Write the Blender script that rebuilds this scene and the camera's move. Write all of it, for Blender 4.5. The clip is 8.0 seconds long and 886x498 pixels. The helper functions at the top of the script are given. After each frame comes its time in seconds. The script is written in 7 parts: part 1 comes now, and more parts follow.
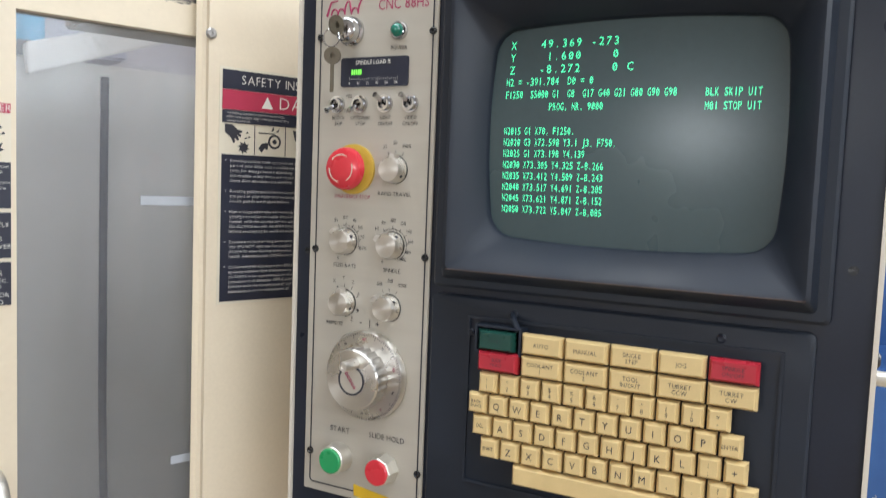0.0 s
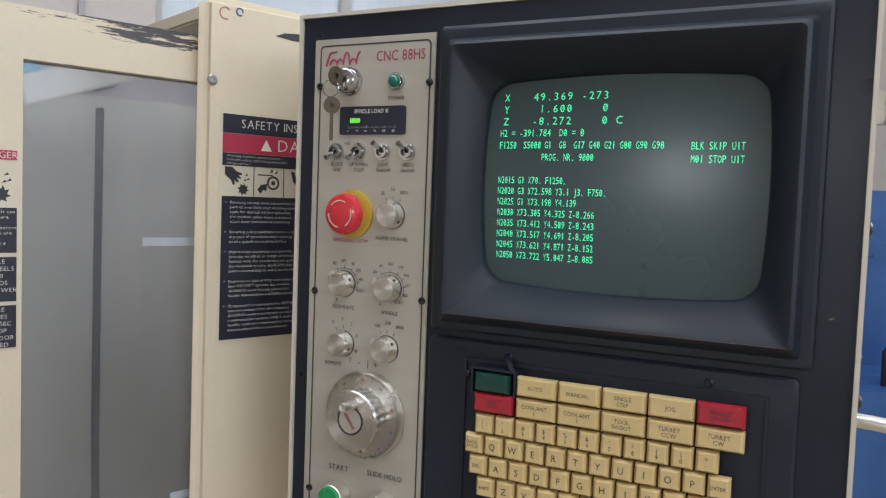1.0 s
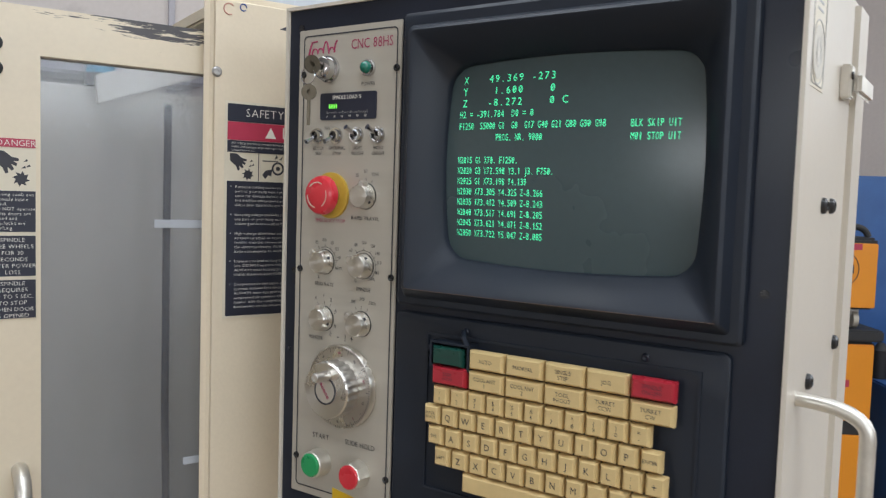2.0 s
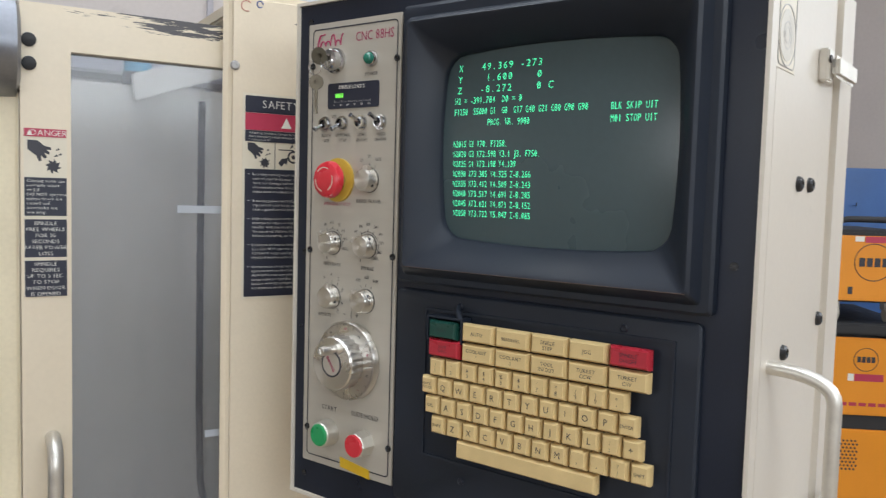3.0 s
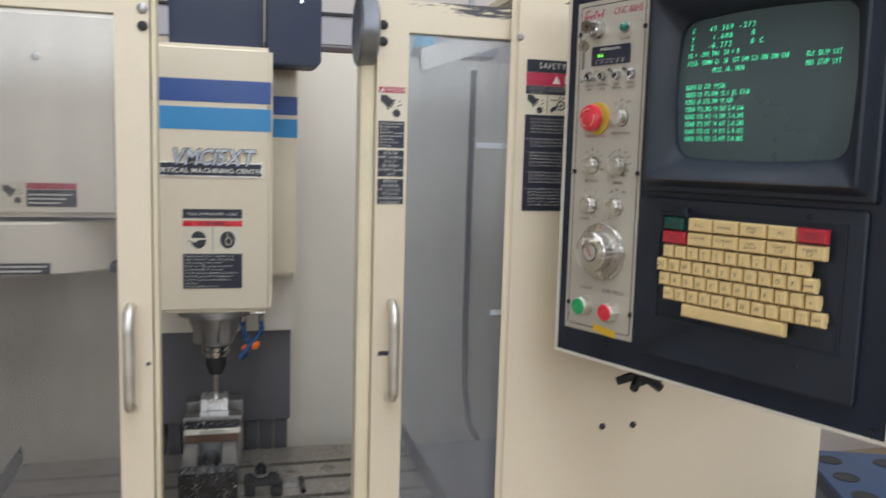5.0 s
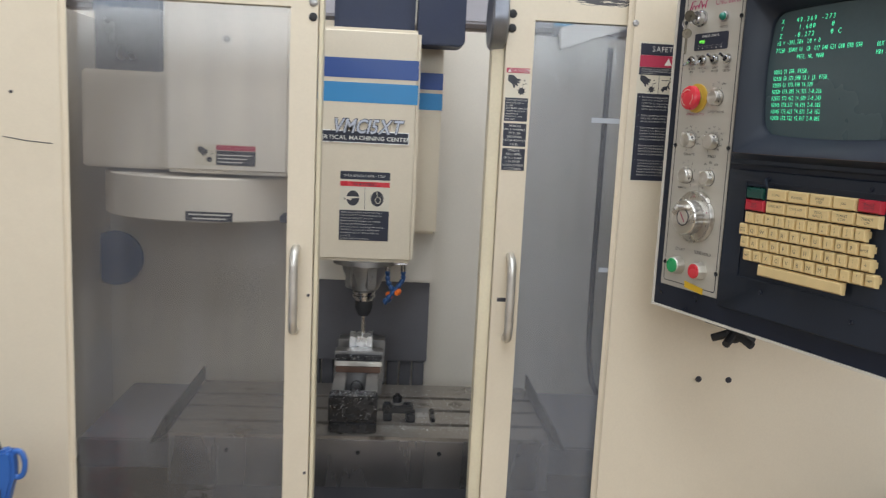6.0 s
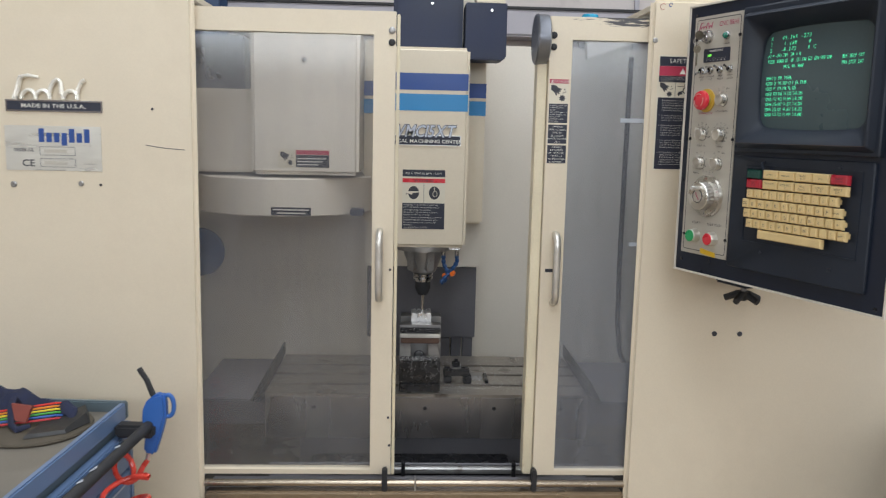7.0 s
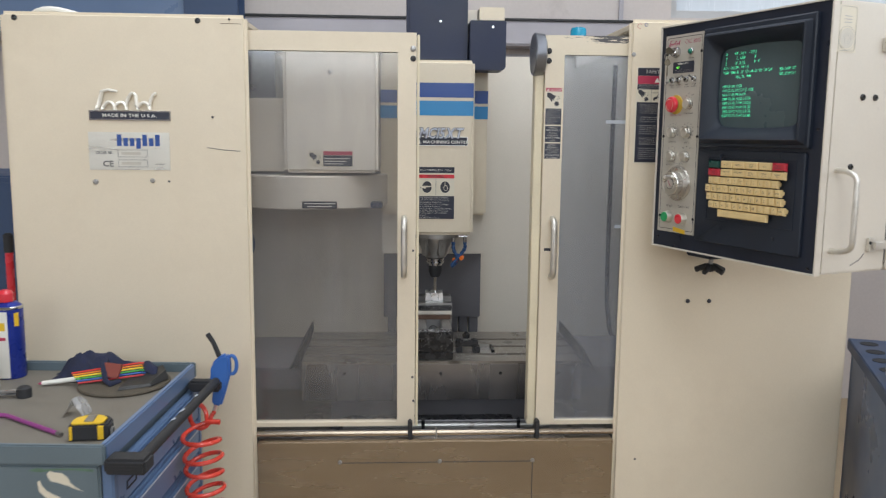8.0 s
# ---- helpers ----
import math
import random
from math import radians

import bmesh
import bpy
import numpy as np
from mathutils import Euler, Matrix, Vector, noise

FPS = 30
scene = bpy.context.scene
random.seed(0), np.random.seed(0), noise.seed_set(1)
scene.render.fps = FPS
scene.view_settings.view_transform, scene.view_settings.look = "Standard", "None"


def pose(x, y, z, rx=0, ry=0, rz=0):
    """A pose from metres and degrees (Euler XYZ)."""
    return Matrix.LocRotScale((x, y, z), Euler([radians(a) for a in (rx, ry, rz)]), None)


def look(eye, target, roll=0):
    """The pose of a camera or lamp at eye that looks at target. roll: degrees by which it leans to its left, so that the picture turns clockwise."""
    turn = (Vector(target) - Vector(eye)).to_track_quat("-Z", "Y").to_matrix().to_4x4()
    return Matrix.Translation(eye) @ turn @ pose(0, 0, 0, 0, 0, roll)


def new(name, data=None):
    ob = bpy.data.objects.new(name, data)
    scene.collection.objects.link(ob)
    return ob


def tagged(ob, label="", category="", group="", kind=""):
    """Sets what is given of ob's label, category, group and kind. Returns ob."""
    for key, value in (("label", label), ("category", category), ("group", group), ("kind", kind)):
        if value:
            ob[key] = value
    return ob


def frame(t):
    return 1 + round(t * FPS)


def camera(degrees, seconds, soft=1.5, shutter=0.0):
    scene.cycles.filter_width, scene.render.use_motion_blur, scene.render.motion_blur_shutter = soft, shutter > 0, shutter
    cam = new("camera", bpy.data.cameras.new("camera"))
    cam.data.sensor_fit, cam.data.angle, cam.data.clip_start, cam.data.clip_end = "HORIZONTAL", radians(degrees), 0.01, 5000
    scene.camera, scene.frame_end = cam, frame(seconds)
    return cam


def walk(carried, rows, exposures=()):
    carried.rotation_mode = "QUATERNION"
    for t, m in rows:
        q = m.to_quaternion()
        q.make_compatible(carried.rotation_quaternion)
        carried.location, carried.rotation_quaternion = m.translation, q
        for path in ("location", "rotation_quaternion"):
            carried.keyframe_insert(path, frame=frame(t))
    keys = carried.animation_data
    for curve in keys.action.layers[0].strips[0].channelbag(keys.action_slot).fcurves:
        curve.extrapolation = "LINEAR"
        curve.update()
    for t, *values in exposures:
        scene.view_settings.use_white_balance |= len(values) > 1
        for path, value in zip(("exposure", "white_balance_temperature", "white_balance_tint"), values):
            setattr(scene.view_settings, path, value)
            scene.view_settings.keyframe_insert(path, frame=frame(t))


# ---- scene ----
cam = camera(57.5, 8.0, soft=1.25, shutter=0.45)
PATH = [
    (0, (-0.023, 0.019, 1.649), (1.277, 1.53, 1.492), 2.2),
    (0.5, (-0.03, 0.017, 1.677), (1.279, 1.523, 1.542), 1.7),
    (1, (-0.043, 0.008, 1.675), (1.279, 1.504, 1.561), 2.1),
    (1.5, (-0.009, -0.039, 1.667), (1.243, 1.517, 1.556), 2.2),
    (1.7, (0.021, -0.06, 1.667), (1.202, 1.55, 1.55), 2.1),
    (2.8, (0.056, -0.154, 1.652), (1.119, 1.534, 1.509), 1.6),
    (3, (0.056, -0.154, 1.65), (1.087, 1.554, 1.512), 1.6),
    (3.5, (0.066, -0.175, 1.645), (1.049, 1.561, 1.509), 1.4),
    (4, (0.02, -0.241, 1.635), (0.928, 1.534, 1.481), 1.1),
    (4.5, (-0.06, -0.347, 1.621), (0.628, 1.523, 1.451), 1.7),
    (5, (-0.105, -0.45, 1.596), (0.393, 1.474, 1.374), 1.6),
    (5.2, (-0.101, -0.48, 1.584), (0.305, 1.463, 1.337), 1.8),
    (6.3, (-0.082, -0.762, 1.601), (-0.001, 1.213, 1.293), 2.2),
    (6.5, (-0.115, -0.831, 1.596), (-0.047, 1.145, 1.293), 1.7),
    (7, (-0.196, -1.002, 1.588), (-0.11, 0.975, 1.298), 1.3),
    (7.5, (-0.234, -1.157, 1.589), (-0.137, 0.82, 1.3), 1.2),
    (8, (-0.277, -1.347, 1.583), (-0.168, 0.63, 1.301), 0.6),
]
EXPOSURE = [(0.0, 0.58), (0.5, 0.45), (0.8, 0.10), (1.5, -0.01), (2.8, 0.19), (8.0, 0.09)]
walk(cam, [(t, look(eye, target, roll)) for t, eye, target, roll in PATH], EXPOSURE)

# ---- light ----
world = bpy.data.worlds.new("world")
scene.world = world
world.use_nodes = True
wn = world.node_tree
sky = wn.nodes.new("ShaderNodeTexSky")
sky.sky_type, sky.sun_disc, sky.sun_elevation, sky.sun_rotation = "NISHITA", False, radians(38), radians(120)
wn.links.new(sky.outputs[0], wn.nodes["Background"].inputs[0])
wn.nodes["Background"].inputs[1].default_value = 0.12


def window_light(name, eye, target, sx, sy, power, color):
    """Daylight that comes in through an opening of the hall."""
    lamp = bpy.data.lights.new(name, "AREA")
    lamp.shape, lamp.size, lamp.size_y, lamp.energy, lamp.color = "RECTANGLE", sx, sy, power, color
    ob = new(name, lamp)
    ob.matrix_world = look(eye, target)
    return ob


DAY = (0.90, 0.955, 1.0)
# hall: x -4.6 .. 4.6, y -5.2 .. 3.3, z 0 .. 4.4
# both skylights are assumed, unseen; the first brightens the machine's inside
window_light("assumed_skylight_lamp", (-0.2, -0.7, 4.36), (-0.2, -0.7, 0), 1.4, 6.2, 125, DAY)
window_light("assumed_skylight_lamp", (2.4, -0.7, 4.36), (2.4, -0.7, 0), 1.4, 6.2, 60, DAY)
window_light("window_lamp", (4.5, -1.4, 2.9), (0, -1.4, 2.2), 4.0, 1.4, 44, DAY)
window_light("window_lamp", (-0.7, -5.1, 2.9), (-0.7, 0, 1.9), 5.6, 1.4, 100, DAY)
window_light("window_lamp", (-4.5, -0.95, 2.02), (0, -0.75, 1.75), 0.7, 0.5, 17, DAY)


# ---- materials ----
def nodes_of(name):
    m = bpy.data.materials.new(name)
    m.use_nodes = True
    t = m.node_tree
    return m, t, t.nodes["Principled BSDF"]


def mat(name, base, rough=0.5, metal=0.0, var=0.08, scale=6.0, bump=0.0, grain=180.0, stretch=(1, 1, 1), rvar=0.1, coat=0.0, dirt=None, dirt_at=0.62, dirt_scale=9.0, spec=0.5, wave=0.0, dirt_soft=0.12):
    """Paint, plastic or metal: base colour that drifts at a large and a fine scale, uneven gloss, fine relief, stains."""
    m, t, p = nodes_of(name)
    L = t.links.new
    tc = t.nodes.new("ShaderNodeTexCoord")
    mp = t.nodes.new("ShaderNodeMapping")
    mp.inputs["Scale"].default_value = stretch
    L(tc.outputs["Object"], mp.inputs["Vector"])
    big = t.nodes.new("ShaderNodeTexNoise")
    big.inputs["Scale"].default_value, big.inputs["Detail"].default_value = scale, 5
    fine = t.nodes.new("ShaderNodeTexNoise")
    fine.inputs["Scale"].default_value, fine.inputs["Detail"].default_value = grain, 3
    L(mp.outputs[0], big.inputs["Vector"])
    L(mp.outputs[0], fine.inputs["Vector"])
    both = t.nodes.new("ShaderNodeMath")
    both.operation = "MULTIPLY_ADD"
    both.inputs[1].default_value = 0.35
    L(fine.outputs["Fac"], both.inputs[0])
    L(big.outputs["Fac"], both.inputs[2])
    mr = t.nodes.new("ShaderNodeMapRange")
    mr.inputs["From Min"].default_value, mr.inputs["From Max"].default_value = 0.4, 0.95
    mr.inputs["To Min"].default_value, mr.inputs["To Max"].default_value = 1 - var, 1 + var
    L(both.outputs[0], mr.inputs["Value"])
    col = t.nodes.new("ShaderNodeVectorMath")
    col.operation = "SCALE"
    col.inputs[0].default_value = base
    L(mr.outputs[0], col.inputs["Scale"])
    out = col.outputs[0]
    if dirt:
        dn = t.nodes.new("ShaderNodeTexNoise")
        dn.inputs["Scale"].default_value, dn.inputs["Detail"].default_value, dn.inputs["Roughness"].default_value = dirt_scale, 8, 0.68
        L(mp.outputs[0], dn.inputs["Vector"])
        dr = t.nodes.new("ShaderNodeMapRange")
        dr.inputs["From Min"].default_value, dr.inputs["From Max"].default_value = dirt_at, dirt_at + dirt_soft
        L(dn.outputs["Fac"], dr.inputs["Value"])
        mx = t.nodes.new("ShaderNodeMix")
        mx.data_type = "RGBA"
        L(dr.outputs[0], mx.inputs["Factor"])
        L(out, mx.inputs["A"])
        mx.inputs["B"].default_value = (*dirt, 1)
        out = mx.outputs["Result"]
    L(out, p.inputs["Base Color"])
    rr = t.nodes.new("ShaderNodeMapRange")
    rr.inputs["From Min"].default_value, rr.inputs["From Max"].default_value = 0.3, 0.7
    rr.inputs["To Min"].default_value, rr.inputs["To Max"].default_value = max(0.02, rough - rvar), min(1, rough + rvar)
    L(big.outputs["Fac"], rr.inputs["Value"])
    L(rr.outputs[0], p.inputs["Roughness"])
    p.inputs["Metallic"].default_value = metal
    p.inputs["Coat Weight"].default_value = coat
    p.inputs["Specular IOR Level"].default_value = spec
    if bump:
        b = t.nodes.new("ShaderNodeBump")
        b.inputs["Strength"].default_value, b.inputs["Distance"].default_value = bump, 0.002
        L(fine.outputs["Fac"], b.inputs["Height"])
        L(b.outputs[0], p.inputs["Normal"])
        if wave:
            wn_ = t.nodes.new("ShaderNodeTexNoise")
            wn_.inputs["Scale"].default_value, wn_.inputs["Detail"].default_value = 3.2, 1.5
            L(tc.outputs["Object"], wn_.inputs["Vector"])
            wb_ = t.nodes.new("ShaderNodeBump")
            wb_.inputs["Strength"].default_value, wb_.inputs["Distance"].default_value = wave, 0.02
            L(wn_.outputs["Fac"], wb_.inputs["Height"])
            L(wb_.outputs[0], b.inputs["Normal"])
    return m


def glow(name, color, strength):
    m, t, p = nodes_of(name)
    p.inputs["Base Color"].default_value = (*color, 1)
    p.inputs["Emission Color"].default_value = (*color, 1)
    p.inputs["Emission Strength"].default_value = strength
    return m


def hazy_pane(name, haze_lo, haze_hi, tint, body):
    """Scuffed clear plastic sheet: see-through, glossy, with a dull film of coolant and runs."""
    m, t, p = nodes_of(name)
    L = t.links.new
    t.nodes.remove(p)
    tc = t.nodes.new("ShaderNodeTexCoord")
    mp = t.nodes.new("ShaderNodeMapping")
    mp.inputs["Scale"].default_value = (9, 9, 0.8)
    L(tc.outputs["Object"], mp.inputs["Vector"])
    runs = t.nodes.new("ShaderNodeTexNoise")
    runs.inputs["Scale"].default_value, runs.inputs["Detail"].default_value = 3.0, 6
    L(mp.outputs[0], runs.inputs["Vector"])
    cloud = t.nodes.new("ShaderNodeTexNoise")
    cloud.inputs["Scale"].default_value, cloud.inputs["Detail"].default_value = 2.2, 3
    L(tc.outputs["Object"], cloud.inputs["Vector"])
    add = t.nodes.new("ShaderNodeMath")
    add.operation = "MULTIPLY_ADD"
    add.inputs[1].default_value = 0.5
    L(runs.outputs["Fac"], add.inputs[0])
    L(cloud.outputs["Fac"], add.inputs[2])
    mr = t.nodes.new("ShaderNodeMapRange")
    mr.inputs["From Min"].default_value, mr.inputs["From Max"].default_value = 0.5, 1.0
    mr.inputs["To Min"].default_value, mr.inputs["To Max"].default_value = haze_lo, haze_hi
    L(add.outputs[0], mr.inputs["Value"])
    fine = t.nodes.new("ShaderNodeMapping")
    fine.inputs["Scale"].default_value = (150, 150, 9)
    L(tc.outputs["Object"], fine.inputs["Vector"])
    drops = t.nodes.new("ShaderNodeTexNoise")
    drops.inputs["Scale"].default_value, drops.inputs["Detail"].default_value = 1.0, 4
    L(fine.outputs[0], drops.inputs["Vector"])
    cut = t.nodes.new("ShaderNodeMapRange")
    cut.inputs["From Min"].default_value, cut.inputs["From Max"].default_value = 0.60, 0.76
    cut.inputs["To Max"].default_value = 0.13
    L(drops.outputs["Fac"], cut.inputs["Value"])
    sep = t.nodes.new("ShaderNodeSeparateXYZ")
    L(tc.outputs["Object"], sep.inputs[0])
    low = t.nodes.new("ShaderNodeMapRange")
    low.inputs["From Min"].default_value, low.inputs["From Max"].default_value = -0.50, -0.05
    low.inputs["To Min"].default_value, low.inputs["To Max"].default_value = 1.0, 0.08
    L(sep.outputs["Z"], low.inputs["Value"])
    both = t.nodes.new("ShaderNodeMath")
    both.operation = "MULTIPLY_ADD"
    L(cut.outputs[0], both.inputs[0])
    L(low.outputs[0], both.inputs[1])
    L(mr.outputs[0], both.inputs[2])
    clear = t.nodes.new("ShaderNodeBsdfTransparent")
    clear.inputs[0].default_value = (*tint, 1)
    film = t.nodes.new("ShaderNodeBsdfDiffuse")
    film.inputs[0].default_value = (*body, 1)
    mix = t.nodes.new("ShaderNodeMixShader")
    L(both.outputs[0], mix.inputs[0])
    L(clear.outputs[0], mix.inputs[1])
    L(film.outputs[0], mix.inputs[2])
    shine = t.nodes.new("ShaderNodeBsdfGlossy")
    shine.inputs["Roughness"].default_value = 0.12
    fr = t.nodes.new("ShaderNodeFresnel")
    fr.inputs[0].default_value = 1.45
    top = t.nodes.new("ShaderNodeMixShader")
    L(fr.outputs[0], top.inputs[0])
    L(mix.outputs[0], top.inputs[1])
    L(shine.outputs[0], top.inputs[2])
    L(top.outputs[0], t.nodes["Material Output"].inputs["Surface"])
    return m


def worn_paint(name, base, under):
    """Cream paint rubbed through to dark metal in scratches along the top edge."""
    m = mat(name, base, 0.38, 0, 0.06, 4, 0.05)
    t = m.node_tree
    L = t.links.new
    p = t.nodes["Principled BSDF"]
    geo = t.nodes.new("ShaderNodeNewGeometry")
    sep = t.nodes.new("ShaderNodeSeparateXYZ")
    L(geo.outputs["Position"], sep.inputs[0])
    mp = t.nodes.new("ShaderNodeMapping")
    mp.inputs["Scale"].default_value = (14, 14, 130)
    L(geo.outputs["Position"], mp.inputs["Vector"])
    n = t.nodes.new("ShaderNodeTexNoise")
    n.inputs["Scale"].default_value, n.inputs["Detail"].default_value, n.inputs["Roughness"].default_value = 1.6, 6, 0.65
    L(mp.outputs[0], n.inputs["Vector"])
    up = t.nodes.new("ShaderNodeMapRange")
    up.inputs["From Min"].default_value, up.inputs["From Max"].default_value = 1.800, 1.852
    up.inputs["To Min"].default_value, up.inputs["To Max"].default_value = -0.30, 0.10
    L(sep.outputs["Z"], up.inputs["Value"])
    side = t.nodes.new("ShaderNodeMapRange")
    side.inputs["From Min"].default_value, side.inputs["From Max"].default_value = 0.14, 0.27
    side.inputs["To Min"].default_value, side.inputs["To Max"].default_value = -0.22, 0.03
    L(sep.outputs["X"], side.inputs["Value"])
    a1 = t.nodes.new("ShaderNodeMath")
    L(n.outputs["Fac"], a1.inputs[0])
    L(up.outputs[0], a1.inputs[1])
    a2 = t.nodes.new("ShaderNodeMath")
    L(a1.outputs[0], a2.inputs[0])
    L(side.outputs[0], a2.inputs[1])
    cut = t.nodes.new("ShaderNodeMapRange")
    cut.inputs["From Min"].default_value, cut.inputs["From Max"].default_value = 0.53, 0.57
    L(a2.outputs[0], cut.inputs["Value"])
    mx = t.nodes.new("ShaderNodeMix")
    mx.data_type = "RGBA"
    src = p.inputs["Base Color"].links[0].from_socket
    L(cut.outputs[0], mx.inputs["Factor"])
    L(src, mx.inputs["A"])
    mx.inputs["B"].default_value = (*under, 1)
    L(mx.outputs["Result"], p.inputs["Base Color"])
    return m


CREAM = (0.68, 0.59, 0.452)
M_CREAM = mat("cream_paint", CREAM, 0.40, 0, 0.07, 2.5, 0.06, 260, rvar=0.05, dirt=(0.60, 0.51, 0.385), dirt_at=0.50, dirt_scale=2.4, wave=0.3, dirt_soft=0.36)
M_CREAM_WORN = worn_paint("cream_paint_worn", CREAM, (0.07, 0.065, 0.07))
M_CREAM_IN = mat("cream_inner_panel", (0.72, 0.66, 0.57), 0.45, 0, 0.07, 3, 0.05, dirt=(0.36, 0.32, 0.26), dirt_at=0.68, dirt_scale=4)
M_PENDANT = mat("pendant_paint", (0.62, 0.565, 0.485), 0.34, 0, 0.06, 3.5, 0.05, 240, dirt=(0.45, 0.42, 0.38), dirt_at=0.68, dirt_scale=7)
M_BLACK = mat("black_moulded_plastic", (0.012, 0.017, 0.028), 0.50, 0, 0.25, 8, 0.06, 1400, rvar=0.12, spec=0.42)
M_BLACK2 = mat("black_steel_panel", (0.010, 0.014, 0.026), 0.34, 0, 0.25, 8, 0.03, 500, rvar=0.1, spec=0.42)
M_RUBBER = mat("black_rubber", (0.02, 0.02, 0.022), 0.65, 0, 0.3, 30, 0.2, 400)
M_SILVER = mat("satin_aluminium_panel", (0.52, 0.482, 0.415), 0.42, 0.35, 0.05, 6, 0.08, 700, (1, 1, 14), 0.06)
M_ALU = mat("brushed_aluminium", (0.84, 0.82, 0.79), 0.30, 1.0, 0.05, 20, 0.0, 600, (1, 1, 1), 0.06)
M_TURNED = mat("turned_aluminium", (0.76, 0.73, 0.68), 0.28, 1.0, 0.04, 20, 0.0, 600, (1, 1, 1), 0.04)
tt = M_TURNED.node_tree
tang = tt.nodes.new("ShaderNodeTangent")
tang.direction_type, tang.axis = "RADIAL", "Y"
tt.links.new(tang.outputs[0], tt.nodes["Principled BSDF"].inputs["Tangent"])
tt.nodes["Principled BSDF"].inputs["Anisotropic"].default_value = 0.85
tt.nodes["Principled BSDF"].inputs["Anisotropic Rotation"].default_value = 0.25
M_HANDLE = mat("worn_dull_aluminium", (0.68, 0.65, 0.59), 0.38, 0.8, 0.12, 30, 0.05, 300, (1, 1, 1), 0.08)
M_CREAM_OLD = mat("yellowed_cream_paint", (0.70, 0.62, 0.45), 0.42, 0, 0.12, 5, 0.08, 200, dirt=(0.25, 0.17, 0.08), dirt_at=0.64, dirt_scale=16)
M_KEYSTEEL = mat("tarnished_key_steel", (0.14, 0.12, 0.09), 0.36, 0.8, 0.15, 60, 0.05)
M_LETTER = mat("bright_cast_metal", (0.84, 0.81, 0.73), 0.30, 0.4, 0.05, 60, 0, rvar=0.05)
M_RAISED = mat("brushed_raised_letters", (0.46, 0.48, 0.54), 0.34, 0.5, 0.06, 60, 0, rvar=0.05)
M_CHROME = mat("chrome", (0.56, 0.56, 0.57), 0.10, 1.0, 0.05, 40, 0, rvar=0.05)
M_STEEL = mat("dull_steel", (0.36, 0.35, 0.34), 0.38, 0.9, 0.2, 14, 0.15, 300, dirt=(0.12, 0.10, 0.08), dirt_at=0.6, dirt_scale=20)
M_STAINLESS = mat("stained_stainless_sheet", (0.335, 0.275, 0.21), 0.24, 0.92, 0.14, 3, 0.05, 300, (1, 1, 5), 0.1, dirt=(0.27, 0.215, 0.16), dirt_at=0.50, dirt_scale=4, wave=0.35, dirt_soft=0.35)
M_PLATE = mat("wet_steel_plate", (0.27, 0.255, 0.25), 0.26, 0.85, 0.10, 2, 0.05, 300, (4, 1, 0.6), 0.12, dirt=(0.20, 0.18, 0.16), dirt_at=0.62, dirt_scale=5, wave=0.6)
M_TYPEPLATE = mat("satin_metal_plate", (0.66, 0.635, 0.57), 0.30, 0.55, 0.06, 8, 0.03, 400, (1, 1, 6), 0.06)
M_STEELBLUE = mat("dull_navy_enamel", (0.030, 0.058, 0.125), 0.45, 0, 0.15, 6, 0.08)
M_GRIP = mat("knurled_aluminium", (0.46, 0.44, 0.41), 0.34, 0.9, 0.06, 40, 0.05, 400)
M_RUST = mat("rusty_brown_steel", (0.11, 0.062, 0.042), 0.5, 0.3, 0.25, 30, 0.2, 300)
M_DULLYELLOW = mat("dull_yellow_ring", (0.55, 0.36, 0.045), 0.5, 0, 0.1, 30)
M_BUMPER = mat("dull_grey_steel", (0.24, 0.25, 0.28), 0.34, 0.85, 0.15, 14, 0.08, 300)
M_SMEAR = mat("green_paint_smear", (0.095, 0.165, 0.11), 0.6, 0, 0.3, 40)
M_DARKSTEEL = mat("oiled_dark_steel", (0.016, 0.016, 0.018), 0.26, 0.0, 0.4, 30, 0.4, 200, rvar=0.12, dirt=(0.35, 0.35, 0.34), dirt_at=0.68, dirt_scale=220)
M_TABLE = mat("milling_table_iron", (0.30, 0.27, 0.235), 0.36, 0.75, 0.2, 10, 0.2, 200, dirt=(0.10, 0.085, 0.07), dirt_at=0.58, dirt_scale=14)
M_GREY = mat("grey_way_cover", (0.13, 0.125, 0.135), 0.5, 0.1, 0.2, 6, 0.1, 200)
M_PAN = mat("wet_grey_sump_pan", (0.12, 0.11, 0.10), 0.22, 0.4, 0.3, 5, 0.1, 120, dirt=(0.2, 0.17, 0.13), dirt_at=0.6, dirt_scale=8)
M_NAVY = mat("navy_black_sticker", (0.016, 0.019, 0.036), 0.4, 0, 0.15, 30)
M_WHITE = mat("white_print", (0.72, 0.70, 0.64), 0.5, 0, 0.05, 30)
M_STICKER = mat("pale_sticker", (0.66, 0.60, 0.48), 0.4, 0, 0.05, 20)
M_RED_LABEL = mat("red_sticker", (0.42, 0.032, 0.075), 0.4, 0, 0.08, 30)
M_INK = mat("dark_ink", (0.03, 0.03, 0.04), 0.5, 0, 0.1, 30)
M_TAPE = mat("cloudy_tape", (0.43, 0.455, 0.50), 0.4, 0, 0.08, 30)
M_CHALK = mat("faded_red_chalk", (0.50, 0.24, 0.19), 0.7, 0, 0.2, 200)
M_PINKINK = mat("crimson_ink", (0.36, 0.03, 0.10), 0.5, 0, 0.1, 30)
M_KEY = mat("aged_ivory_keycap", (0.66, 0.49, 0.235), 0.42, 0, 0.10, 40, 0.1, 800)
M_KEY_RED = mat("red_keycap", (0.42, 0.025, 0.04), 0.32, 0, 0.1, 40)
